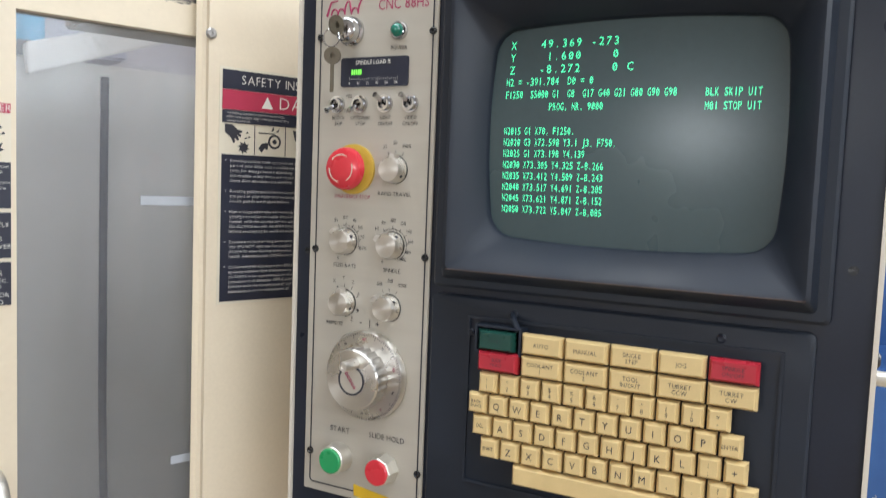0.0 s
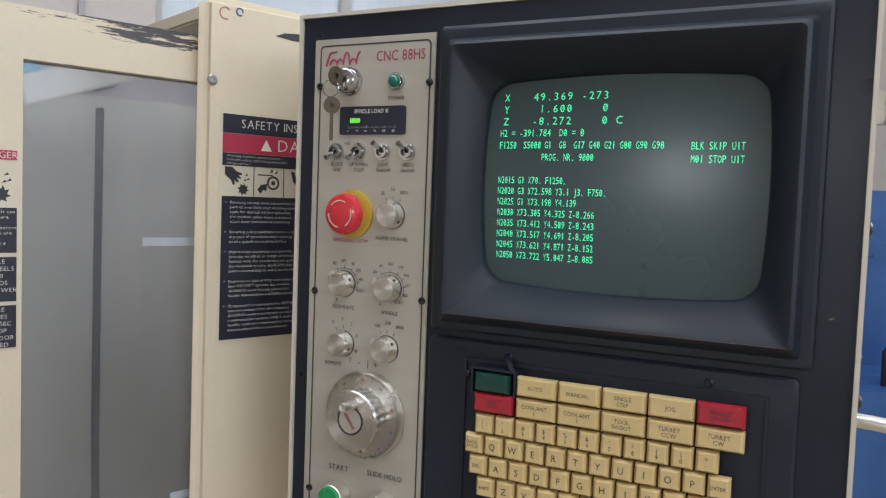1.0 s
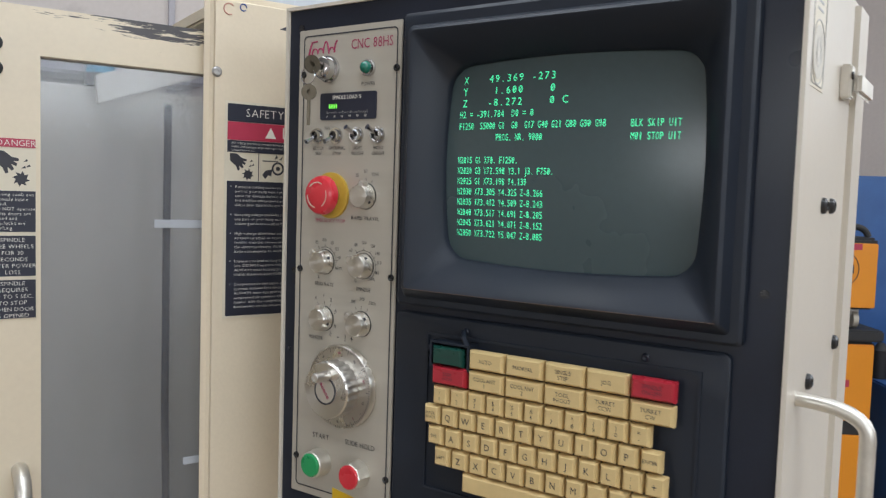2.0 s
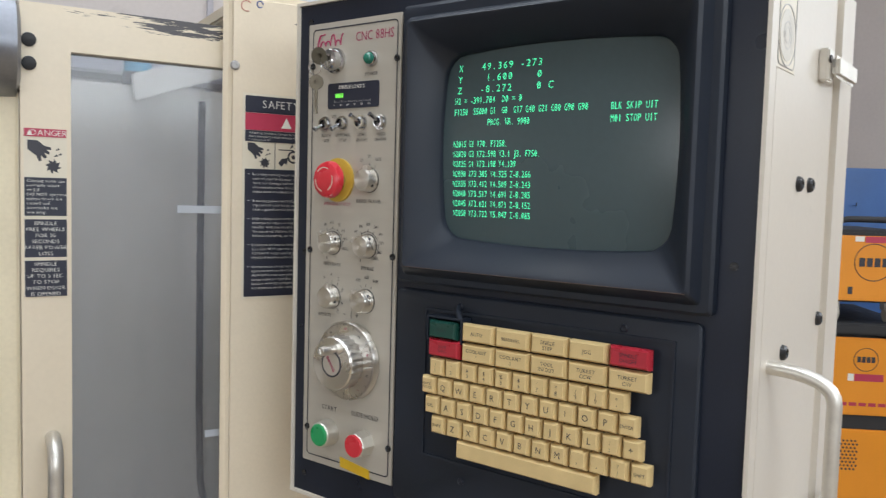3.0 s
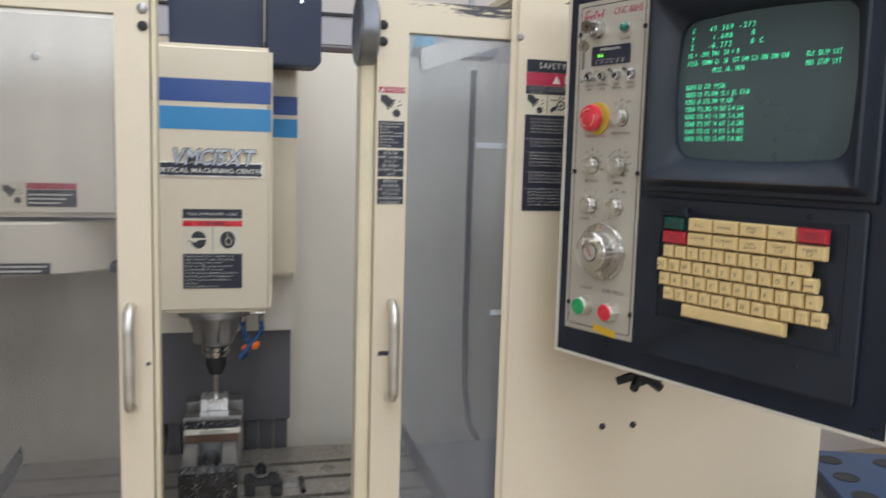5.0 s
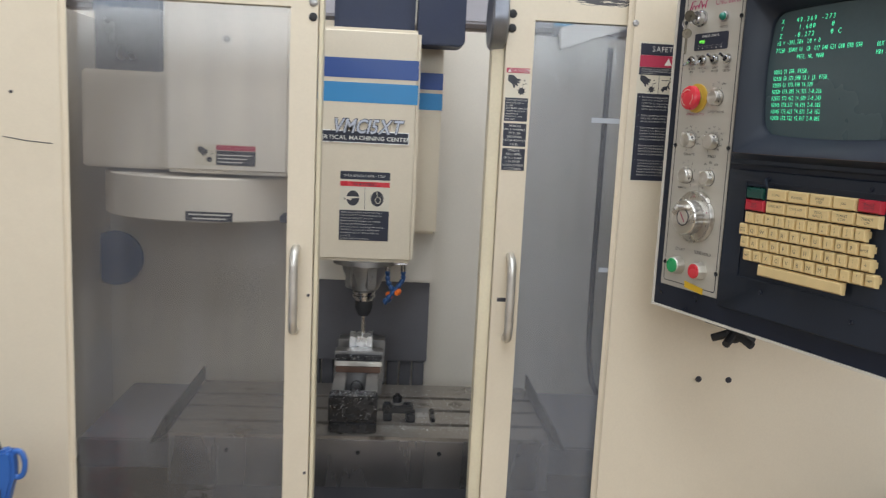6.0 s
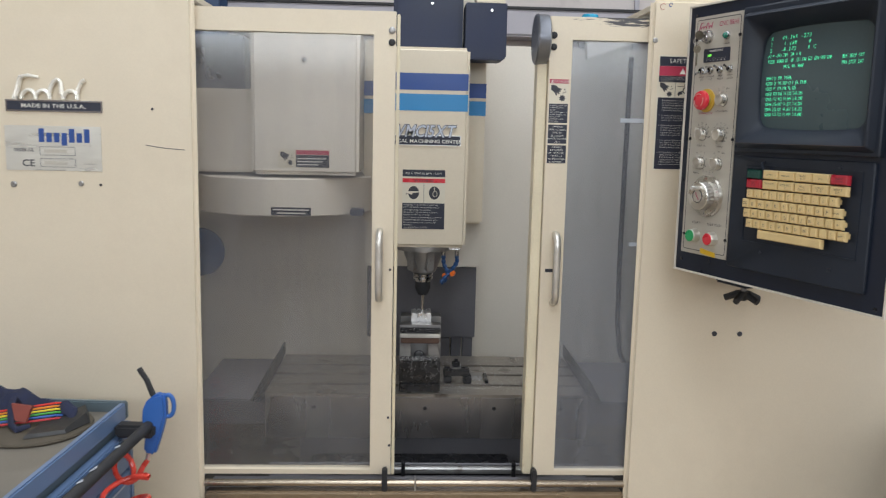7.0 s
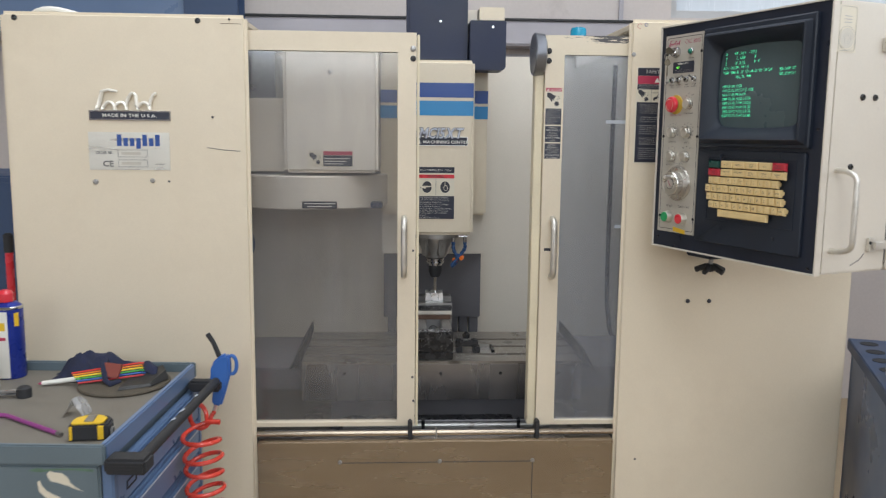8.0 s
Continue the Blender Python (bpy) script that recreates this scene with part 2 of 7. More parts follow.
M_KEY_GREEN = mat("green_keycap", (0.010, 0.055, 0.042), 0.32, 0, 0.1, 40)
M_RED = mat("red_button_plastic", (0.62, 0.03, 0.045), 0.28, 0, 0.06, 30, coat=0.3)
M_GREEN = mat("green_button_plastic", (0.02, 0.30, 0.10), 0.3, 0, 0.08, 40)
M_LENS = mat("green_lamp_lens", (0.01, 0.16, 0.11), 0.12, 0, 0.1, 40, coat=0.5)
M_YELLOW = mat("yellow_plastic", (0.72, 0.45, 0.02), 0.45, 0, 0.08, 30)
M_TUBE = mat("picture_tube_glass", (0.056, 0.084, 0.090), 0.26, 0, 0.1, 3, rvar=0.05)
M_PHOS = glow("green_phosphor", (0.08, 0.80, 0.40), 0.72)
M_LED = glow("green_bar_light", (0.22, 1.0, 0.10), 0.7)
M_BLUE1 = mat("deep_blue_stripe", (0.018, 0.065, 0.26), 0.36, 0, 0.05, 10)
M_BLUE2 = mat("light_blue_stripe", (0.02, 0.22, 0.48), 0.36, 0, 0.05, 10)
M_MOTOR = mat("dark_blue_black_enamel", (0.010, 0.016, 0.045), 0.5, 0, 0.2, 6, 0.1)
M_PANE = hazy_pane("hazy_door_pane", 0.02, 0.13, (0.88, 0.87, 0.86), (0.41, 0.41, 0.43))
M_PANE_R = hazy_pane("scuffed_door_pane", 0.05, 0.20, (0.75, 0.765, 0.80), (0.42, 0.43, 0.465))
M_CART = mat("grey_blue_enamel", (0.120, 0.157, 0.178), 0.36, 0, 0.1, 5, 0.06, 240, dirt=(0.06, 0.09, 0.12), dirt_at=0.7, dirt_scale=12)
M_CART2 = mat("blue_enamel", (0.110, 0.172, 0.295), 0.33, 0, 0.08, 6, 0.06, 240)
M_MAT = mat("grey_rubber_mat", (0.17, 0.152, 0.125), 0.55, 0, 0.15, 12, 0.2, 500)
M_BLUEGUN = mat("blue_gun_plastic", (0.035, 0.125, 0.40), 0.40, 0, 0.06, 20)
M_HOSE = mat("red_polyurethane_hose", (0.62, 0.055, 0.035), 0.28, 0, 0.06, 30, coat=0.2)
M_ORANGE = mat("orange_enamel", (0.72, 0.26, 0.015), 0.36, 0, 0.08, 5, 0.05)
M_BLOC = mat("blue_coolant_hose", (0.015, 0.062, 0.18), 0.4, 0, 0.1, 40)
M_BLOC_O = mat("orange_valve_plastic", (0.85, 0.17, 0.02), 0.4, 0, 0.06, 40)
M_ALUBLOCK = mat("milled_aluminium", (0.80, 0.79, 0.78), 0.32, 0.8, 0.08, 60, 0.1, 300)
M_STANDBLUE = mat("blue_stand_paint", (0.034, 0.105, 0.29), 0.38, 0, 0.15, 8, 0.1)
M_WALL = mat("faded_wall_panel", (0.56, 0.505, 0.48), 0.7, 0, 0.10, 1.2, 0.15, 60, dirt=(0.46, 0.41, 0.39), dirt_at=0.62, dirt_scale=2.5)
M_BEAM = mat("grey_painted_steel_beam", (0.40, 0.38, 0.41), 0.5, 0, 0.12, 3, 0.1)
# floor is out of view; brown tint throws warm bounce onto lower parts
M_FLOOR = mat("bounce_tinted_concrete", (0.36, 0.275, 0.175), 0.5, 0, 0.2, 1.5, 0.2, 90, dirt=(0.10, 0.095, 0.09), dirt_at=0.6, dirt_scale=2)
M_CEIL = mat("hall_roof_sheet", (0.50, 0.50, 0.50), 0.6, 0, 0.08, 2)
M_PURPLE = mat("purple_coated_steel", (0.28, 0.05, 0.22), 0.4, 0.2, 0.06, 30)
M_CLOTH = mat("dark_navy_cloth", (0.018, 0.022, 0.05), 0.9, 0, 0.3, 60, 0.5, 300)
M_FELT = mat("brown_grey_felt", (0.085, 0.07, 0.05), 0.9, 0, 0.25, 40, 0.5, 300)
M_FELT2 = mat("black_leather_patch", (0.025, 0.024, 0.023), 0.6, 0, 0.2, 40, 0.3, 300)
M_CANBLUE = mat("blue_can_print", (0.015, 0.035, 0.28), 0.3, 0.2, 0.05, 30)
M_CLEAR = hazy_pane("crumpled_clear_film", 0.25, 0.5, (0.95, 0.95, 0.95), (0.6, 0.6, 0.6))

# ---- building helpers ----
WORLD_OF = {}
CUR = Matrix.Identity(4)


def thing(name, m, label, category, group="", kind=""):
    ob = new(name)
    ob.empty_display_size = 0.05
    ob.matrix_world = m
    WORLD_OF[ob] = m.copy()
    return tagged(ob, label, category, group, kind)


def solid(name, bm, material, parent=None, smooth=35):
    """Links a bmesh, given in the frame CUR, as one mesh object whose origin is its middle."""
    me = bpy.data.meshes.new(name)
    cs = [v.co for v in bm.verts]
    lo = Vector([min(c[i] for c in cs) for i in range(3)])
    hi = Vector([max(c[i] for c in cs) for i in range(3)])
    c = (lo + hi) / 2
    bmesh.ops.recalc_face_normals(bm, faces=bm.faces)
    bmesh.ops.translate(bm, verts=bm.verts, vec=-c)
    if smooth:
        for f in bm.faces:
            f.smooth = True
    bm.to_mesh(me)
    bm.free()
    if smooth:
        me.set_sharp_from_angle(angle=radians(smooth))
    me.materials.append(material)
    ob = new(name, me)
    w = CUR @ Matrix.Translation(c)
    WORLD_OF[ob] = w
    if parent:
        ob.parent = parent
        ob.matrix_basis = WORLD_OF[parent].inverted() @ w
    else:
        ob.matrix_basis = w
    return ob


def part(name, bm, material, parent, label="", smooth=35):
    ob = solid(name, bm, material, parent, smooth)
    return tagged(ob, label) if label else ob


def shared(name, mesh, parent, m):
    """Another object on the mesh of a piece that was already made; m: its pose in the frame CUR."""
    ob = new(name, mesh)
    w = CUR @ m
    WORLD_OF[ob] = w
    ob.parent = parent
    ob.matrix_basis = WORLD_OF[parent].inverted() @ w
    return ob


def box(x0, x1, y0, y1, z0, z1, bevel=0.0, bm=None, seg=2, m=None):
    bm = bm or bmesh.new()
    vs = [bm.verts.new((x, y, z)) for x in (x0, x1) for y in (y0, y1) for z in (z0, z1)]
    fs = [bm.faces.new([vs[i] for i in q]) for q in ((0, 1, 3, 2), (4, 6, 7, 5), (0, 4, 5, 1), (2, 3, 7, 6), (0, 2, 6, 4), (1, 5, 7, 3))]
    if m:
        bmesh.ops.transform(bm, matrix=m, verts=vs)
    if bevel:
        es = list({e for f in fs for e in f.edges})
        bmesh.ops.bevel(bm, geom=es, offset=bevel, segments=seg, affect="EDGES", clamp_overlap=True)
    return bm


def basis(axis):
    a = Vector(axis).normalized()
    u = a.orthogonal().normalized()
    return u, a.cross(u), a


def lathe(profile, at, axis=(0, -1, 0), seg=28, bm=None, flute=0.0, flutes=0):
    """Turned solid: profile of (distance along the axis, radius) from a point."""
    bm = bm or bmesh.new()
    u, v, a = basis(axis)
    at = Vector(at)
    rings = []
    for h, r in profile:
        ring = []
        for i in range(seg):
            ang = 2 * math.pi * i / seg
            rr = r * (1 - (flute if flutes and (i * flutes // seg) % 2 else 0))
            ring.append(bm.verts.new(at + a * h + (u * math.cos(ang) + v * math.sin(ang)) * max(rr, 1e-5)))
        rings.append(ring)
    for p, q in zip(rings, rings[1:]):
        for i in range(seg):
            j = (i + 1) % seg
            bm.faces.new((p[i], p[j], q[j], q[i]))
    bm.faces.new(rings[0][::-1])
    bm.faces.new(rings[-1])
    return bm


def sweep(points, r, seg=10, bm=None, closed=False, squash=1.0):
    """A round bar along points; r may be one radius or one a point."""
    bm = bm or bmesh.new()
    pts = [Vector(p) for p in points]
    n = len(pts)
    rs = r if isinstance(r, (list, tuple)) else [r] * n
    up = None
    rings = []
    for i, p in enumerate(pts):
        a = pts[(i + 1) % n] if (closed or i < n - 1) else pts[i]
        b = pts[i - 1] if (closed or i > 0) else pts[i]
        d = (a - b).normalized()
        if up is None:
            up = d.orthogonal().normalized()
        up = (up - d * up.dot(d)).normalized()
        side = d.cross(up)
        rings.append([bm.verts.new(p + (up * math.cos(2 * math.pi * k / seg) + side * math.sin(2 * math.pi * k / seg) * squash) * rs[i]) for k in range(seg)])
    pairs = list(zip(rings, rings[1:]))
    if closed:
        pairs.append((rings[-1], rings[0]))
    for p, q in pairs:
        for k in range(seg):
            j = (k + 1) % seg
            bm.faces.new((p[k], p[j], q[j], q[k]))
    if not closed:
        bm.faces.new(rings[0][::-1])
        bm.faces.new(rings[-1])
    return bm


def arc(p0, p1, p2, n=6):
    """Points of a smooth bend from p0 to p2 by p1."""
    a, b, c = Vector(p0), Vector(p1), Vector(p2)
    return [a * (1 - s) ** 2 + b * 2 * s * (1 - s) + c * s * s for s in [i / n for i in range(n + 1)]]


def frame_ring(x0, x1, z0, z1, ix0, ix1, iz0, iz1, y0, y1, bevel=0.0):
    """A flat frame with an opening through it, upright, facing -y."""
    bm = bmesh.new()
    rows = []
    for y in (y0, y1):
        rows.append([[bm.verts.new((x, y, z)) for x, z in ((a, c), (b, c), (b, d), (a, d))] for a, b, c, d in ((x0, x1, z0, z1), (ix0, ix1, iz0, iz1))])
    for i in range(4):
        j = (i + 1) % 4
        (fo, fi), (bo, bi) = rows
        bm.faces.new((fo[i], fo[j], fi[j], fi[i]))
        bm.faces.new((bo[j], bo[i], bi[i], bi[j]))
        bm.faces.new((fo[j], fo[i], bo[i], bo[j]))
        bm.faces.new((fi[i], fi[j], bi[j], bi[i]))
    if bevel:
        es = [e for e in bm.edges if len(e.link_faces) == 2 and e.calc_face_angle() > 0.5]
        bmesh.ops.bevel(bm, geom=es, offset=bevel, segments=2, affect="EDGES", clamp_overlap=True)
    return bm


def plate(outline, y0, y1, bevel=0.0, m=None):
    """An upright sheet of any outline of (x, z), from y0 to y1."""
    bm = bmesh.new()
    f = bm.faces.new([bm.verts.new((x, y0, z)) for x, z in outline])
    ex = bmesh.ops.extrude_face_region(bm, geom=[f])
    bmesh.ops.translate(bm, verts=[v for v in ex["geom"] if isinstance(v, bmesh.types.BMVert)], vec=(0, y1 - y0, 0))
    if bevel:
        es = [e for e in bm.edges if e.calc_face_angle(0) > 0.5]
        bmesh.ops.bevel(bm, geom=es, offset=bevel, segments=2, affect="EDGES", clamp_overlap=True)
    if m:
        bmesh.ops.transform(bm, matrix=m, verts=bm.verts)
    return bm


def rounded(x0, x1, z0, z1, r, n=5):
    """Outline of a rounded rectangle."""
    out = []
    for cx, cz, a0 in ((x1 - r, z0 + r, -90), (x1 - r, z1 - r, 0), (x0 + r, z1 - r, 90), (x0 + r, z0 + r, 180)):
        out += [(cx + r * math.cos(radians(a0 + 90 * i / n)), cz + r * math.sin(radians(a0 + 90 * i / n))) for i in range(n + 1)]
    return out


# ---- lettering with the built-in font, one glyph at a time ----
CHARS = "ABCDEFGHIJKLMNOPQRSTUVWXYZabcdefghijklmnopqrstuvwxyz0123456789.,-+=/%()!\"#$&'*:;?_|"


def cut_glyphs(weight):
    """Outlines of all characters, at one stroke weight."""
    book = {}
    for ch in CHARS:
        cu = bpy.data.curves.new("glyph", "FONT")
        cu.body, cu.size, cu.resolution_u, cu.offset = ch, 1.0, 2, weight
        book[ch] = new("glyph", cu)
    bpy.context.view_layer.update()
    deps = bpy.context.evaluated_depsgraph_get()
    for ch, ob in list(book.items()):
        me = bpy.data.meshes.new_from_object(ob.evaluated_get(deps))
        vs = [(v.co.x, v.co.y) for v in me.vertices]
        x0 = min(v[0] for v in vs)
        book[ch] = ([(x - x0, y) for x, y in vs], [tuple(p.vertices) for p in me.polygons], max(v[0] for v in vs) - x0)
        cu = ob.data
        bpy.data.objects.remove(ob)
        bpy.data.curves.remove(cu)
        bpy.data.meshes.remove(me)
    return book


GLYPH = cut_glyphs(0.014)
THIN = cut_glyphs(-0.010)
BOLD = cut_glyphs(0.050)
PLAIN = cut_glyphs(0.0)


def line_width(s, h, squeeze=1.0, mono=0.0):
    k = h / 0.7
    if mono:
        return mono * len(s)
    return sum((GLYPH[c][2] + 0.09) * k * squeeze if c in GLYPH else 0.3 * k * squeeze for c in s)


def letters(name, lines, material, parent, depth=0.0, thick=0.0, turn=0.0, slant=0.0, book=GLYPH):
    """Each line of writing as a mesh of its own."""
    return [lettering(name, [one], material, parent, depth, thick, turn, slant, book) for one in lines]


def lettering(name, lines, material, parent, depth=0.0, thick=0.0, turn=0.0, slant=0.0, book=GLYPH):
    """Lines of (text, x, z, capital height, align, squeeze or -cell width), upright and facing -y at y = depth, as one mesh."""
    bm = bmesh.new()
    for s, x, z, h, align, sq in lines:
        k = h / 0.7
        mono = -sq if sq < 0 else 0.0
        q = 1.0 if mono else sq
        w = line_width(s, h, q, mono)
        cx = x - (w / 2 if align == "c" else w if align == "r" else 0)
        for c in s:
            if c in GLYPH:
                vs, fs, bw = book[c]
                gw = GLYPH[c][2]
                kx = k * q
                ox = cx
                if mono:
                    kx = min(k, mono * 0.86 / gw) if gw > 0.35 else k * 0.9
                    ox = cx + (mono - gw * kx) / 2
                made = [bm.verts.new((ox + (vx + (gw - bw) / 2) * kx + vy * k * slant, depth, z + vy * k)) for vx, vy in vs]
                for f in fs:
                    try:
                        bm.faces.new([made[i] for i in f])
                    except ValueError:
                        pass
                if mono and c == "0":
                    a0, a1 = ox + gw * kx * 0.22, ox + gw * kx * 0.78
                    e = gw * kx * 0.09
                    bm.faces.new([bm.verts.new(p) for p in ((a0 - e, depth, z + h * 0.22), (a0 + e, depth, z + h * 0.22), (a1 + e, depth, z + h * 0.78), (a1 - e, depth, z + h * 0.78))])
                cx += mono or (gw + 0.09) * k * q
            else:
                cx += mono or 0.3 * k * q
    if thick:
        ex = bmesh.ops.extrude_face_region(bm, geom=list(bm.faces))
        bmesh.ops.translate(bm, verts=[v for v in ex["geom"] if isinstance(v, bmesh.types.BMVert)], vec=(0, -thick, 0))
    if turn:
        cs = [v.co for v in bm.verts]
        mid = sum(cs, Vector()) / len(cs)
        bmesh.ops.rotate(bm, cent=mid, matrix=Matrix.Rotation(radians(turn), 3, "Y"), verts=bm.verts)
    return part(name, bm, material, parent, "", smooth=0)


def patch(name, x0, x1, z0, z1, depth, material, parent, t=0.0004, label=""):
    return part(name, box(x0, x1, depth - t, depth, z0, z1), material, parent, label, smooth=0)


def icon(kind, cx, cz, s, depth, parent):
    """Plain dark sign shapes: a cutter wheel under a wedge, a belt on a pulley, a bolt."""
    bm = bmesh.new()

    def poly(pts):
        bm.faces.new([bm.verts.new((cx + x * s, depth, cz + z * s)) for x, z in pts])

    if kind == "cutter":
        pts = []
        for i in range(16):
            r = 0.22 if i % 2 else 0.13
            a = 2 * math.pi * i / 16 + (0.25 if i % 2 else 0)
            pts.append((0.2 + r * math.cos(a), -0.27 + r * math.sin(a)))
        poly(pts)
        poly([(-0.46, 0.46), (-0.20, 0.45), (-0.02, 0.30), (0.14, 0.27), (0.15, 0.20), (0.02, 0.19), (0.11, 0.13), (0.09, 0.06), (-0.03, 0.11), (0.04, -0.02), (-0.02, -0.06), (-0.12, 0.03), (-0.10, -0.12), (-0.17, -0.14), (-0.24, 0.02), (-0.46, 0.20)])
        for dx, dz in ((0.25, 0.18), (0.31, 0.04), (0.2, -0.0)):
            poly([(dx, dz), (dx + 0.12, dz + 0.02), (dx + 0.09, dz + 0.08)])
    elif kind == "belt":
        ring = [(0.17 + 0.24 * math.cos(a), -0.02 + 0.24 * math.sin(a)) for a in [2 * math.pi * i / 18 for i in range(18)]]
        inner = [(0.17 + 0.17 * math.cos(a), -0.02 + 0.17 * math.sin(a)) for a in [2 * math.pi * i / 18 for i in range(18)]]
        for i in range(18):
            j = (i + 1) % 18
            poly([ring[i], ring[j], inner[j], inner[i]])
        poly([(0.17 + 0.08 * math.cos(a), -0.02 + 0.08 * math.sin(a)) for a in [2 * math.pi * i / 10 for i in range(10)]])
        poly([(-0.42, 0.22), (0.17, 0.22), (0.17, 0.26), (-0.42, 0.26)])
        poly([(-0.42, -0.26), (-0.3, -0.1), (-0.05, -0.05), (-0.08, -0.3), (-0.2, -0.26), (-0.3, -0.4)])
        poly([(0.02, 0.3), (0.12, 0.48), (0.16, 0.36)])
        poly([(0.2, 0.3), (0.36, 0.44), (0.3, 0.3)])
    elif kind == "bolt":
        poly([(-0.3, 0.4), (-0.16, 0.4), (-0.02, 0.02), (0.1, 0.0), (-0.02, -0.12), (-0.2, 0.06)])
        for i in range(4):
            poly([(0.02 + 0.1 * i, -0.1), (0.09 + 0.1 * i, -0.1), (0.09 + 0.1 * i, 0.25 + 0.05 * (i % 3)), (0.02 + 0.1 * i, 0.25 + 0.05 * (i % 3))])
        poly([(0.0, -0.4), (0.42, -0.4), (0.42, -0.1), (0.02, -0.1)])
    elif kind == "visor":
        poly([(0.02 + 0.3 * math.cos(a), 0.36 * math.sin(a)) for a in [2 * math.pi * i / 20 for i in range(20)]])
        poly([(-0.42, 0.02), (-0.3, -0.06), (-0.42, -0.12), (-0.36, -0.06)])
    elif kind == "muffs":
        poly([(0.3 * math.cos(a), 0.36 * math.sin(a)) for a in [2 * math.pi * i / 20 for i in range(20)]])
    return part("pictogram", bm, M_INK, parent, "", smooth=0)


# ---- the hall ----
def structure(name, bm, material, label, category):
    return tagged(solid(name, bm, material), label, category, kind="structure")


structure("floor", box(-4.8, 4.8, -5.4, 3.5, -0.15, 0), M_FLOOR, "worn sealed concrete workshop floor, unseen, tinted warm to bounce light", "floor")


def wall_with_window(name, x0, x1, y0, y1, h, along, w0, w1, wz0, wz1, label):
    """A hall wall with one high window through it."""
    bm = bmesh.new()
    if along == "y":
        for a, b, c, d in ((y0, w0, 0, h), (w1, y1, 0, h), (w0, w1, 0, wz0), (w0, w1, wz1, h)):
            box(x0, x1, a, b, c, d, bm=bm)
    else:
        for a, b, c, d in ((x0, w0, 0, h), (w1, x1, 0, h), (w0, w1, 0, wz0), (w0, w1, wz1, h)):
            box(a, b, y0, y1, c, d, bm=bm)
    return structure(name, bm, M_WALL, label, "wall")


wall_with_window("wall_north", -4.6, 4.6, 3.3, 3.5, 4.4, "x", 1.26, 3.2, 2.25, 3.5, "faded beige sandwich panel wall with a window")
wall_with_window("wall_west", -4.8, -4.6, -5.2, 3.5, 4.4, "y", -1.3, -0.6, 1.77, 2.27, "beige workshop side wall with a small window")
wall_with_window("wall_east", 4.6, 4.8, -5.2, 3.5, 4.4, "y", -3.4, 0.6, 2.2, 3.6, "beige workshop side wall with a high window")
wall_with_window("wall_south", -4.6, 4.6, -5.4, -5.2, 4.4, "x", -3.5, 2.1, 2.2, 3.6, "beige workshop wall with a high window band")
# roof is out of view; its two skylight openings are added for light
ceil = bmesh.new()
for a, b, c, d in ((-4.8, -0.9, -5.4, 3.5), (0.5, 1.7, -5.4, 3.5), (3.1, 4.8, -5.4, 3.5), (-0.9, 0.5, -5.4, -3.9), (-0.9, 0.5, 2.5, 3.5), (1.7, 3.1, -5.4, -3.9), (1.7, 3.1, 2.5, 3.5)):
    box(a, b, c, d, 4.4, 4.55, bm=ceil)
structure("ceiling", ceil, M_CEIL, "grey sheet workshop roof, unseen, with two assumed skylights", "ceiling")
# wall seams and the ledge that runs along the wall
for z in (1.02, 2.02):
    structure("trim", box(-4.6, 4.6, 3.288, 3.3, z - 0.012, z + 0.012), M_BEAM, "dark horizontal joint strip between wall panels", "trim")
for x in (-2.6, 0.97, 3.9):
    structure("trim", box(x - 0.012, x + 0.012, 3.284, 3.3, 0, 4.4), M_BEAM, "upright joint strip between wall panels", "trim")
structure("trim", box(-4.6, 1.05, 3.10, 3.3, 2.06, 2.19, 0.01), M_BEAM, "grey steel ledge beam along the workshop wall", "beam")
structure("trim", box(-4.6, 1.05, 3.095, 3.3, 2.191, 2.203), M_RUBBER, "dark joint strip on top of the ledge beam", "trim")

# ---- the milling machine ----
FY = 0.845
DY = 0.870
mill = thing("milling_machine", pose(-0.14, 1.4, 0), "large cream enclosed vertical milling machine with sliding doors", "machine")


def screw(parent, x, y, z, r=0.006, material=M_DARKSTEEL, name="screw"):
    return part(name, lathe([(0, r), (0.0015, r), (0.003, r * 0.7), (0.003, r * 0.3), (0.002, r * 0.28)], (x, y, z), seg=14), material, parent)


# left cabinet
cab_l = part("side_cabinet", box(-1.305, -0.675, FY, FY + 0.021, 0.02, 1.885, 0.010, seg=3), M_CREAM, mill, "cream painted sheet steel front cover")
part("cabinet_side", box(-1.303, -1.283, FY + 0.0215, 2.15, 0.02, 1.883, 0.003), M_CREAM, mill)
for x, z in ((-1.265, 1.868), (-0.801, 1.868)):
    screw(cab_l, x, FY, z, 0.0075)
for x, z, r in ((-1.080, 1.448, 0.007), (-0.932, 1.452, 0.006), (-0.889, 1.450, 0.003), (-0.770, 1.621, 0.003), (-0.72, 1.873, 0.003)):
    screw(cab_l, x, FY, z, r, M_STEEL if r > 0.004 else M_INK, "rivet")
part("scratch", sweep([(-0.786, FY - 0.0002, 1.541), (-0.745, FY - 0.0002, 1.535), (-0.70, FY - 0.0002, 1.532)], 0.0009, 5), M_INK, cab_l, "dark scratch in the paint")
part("scratch", sweep([(-0.742, FY - 0.0002, 1.8615), (-0.715, FY - 0.0002, 1.8620), (-0.690, FY - 0.0002, 1.8612)], 0.0007, 5), M_RUST, cab_l, "thin rusty scratch by the corner")
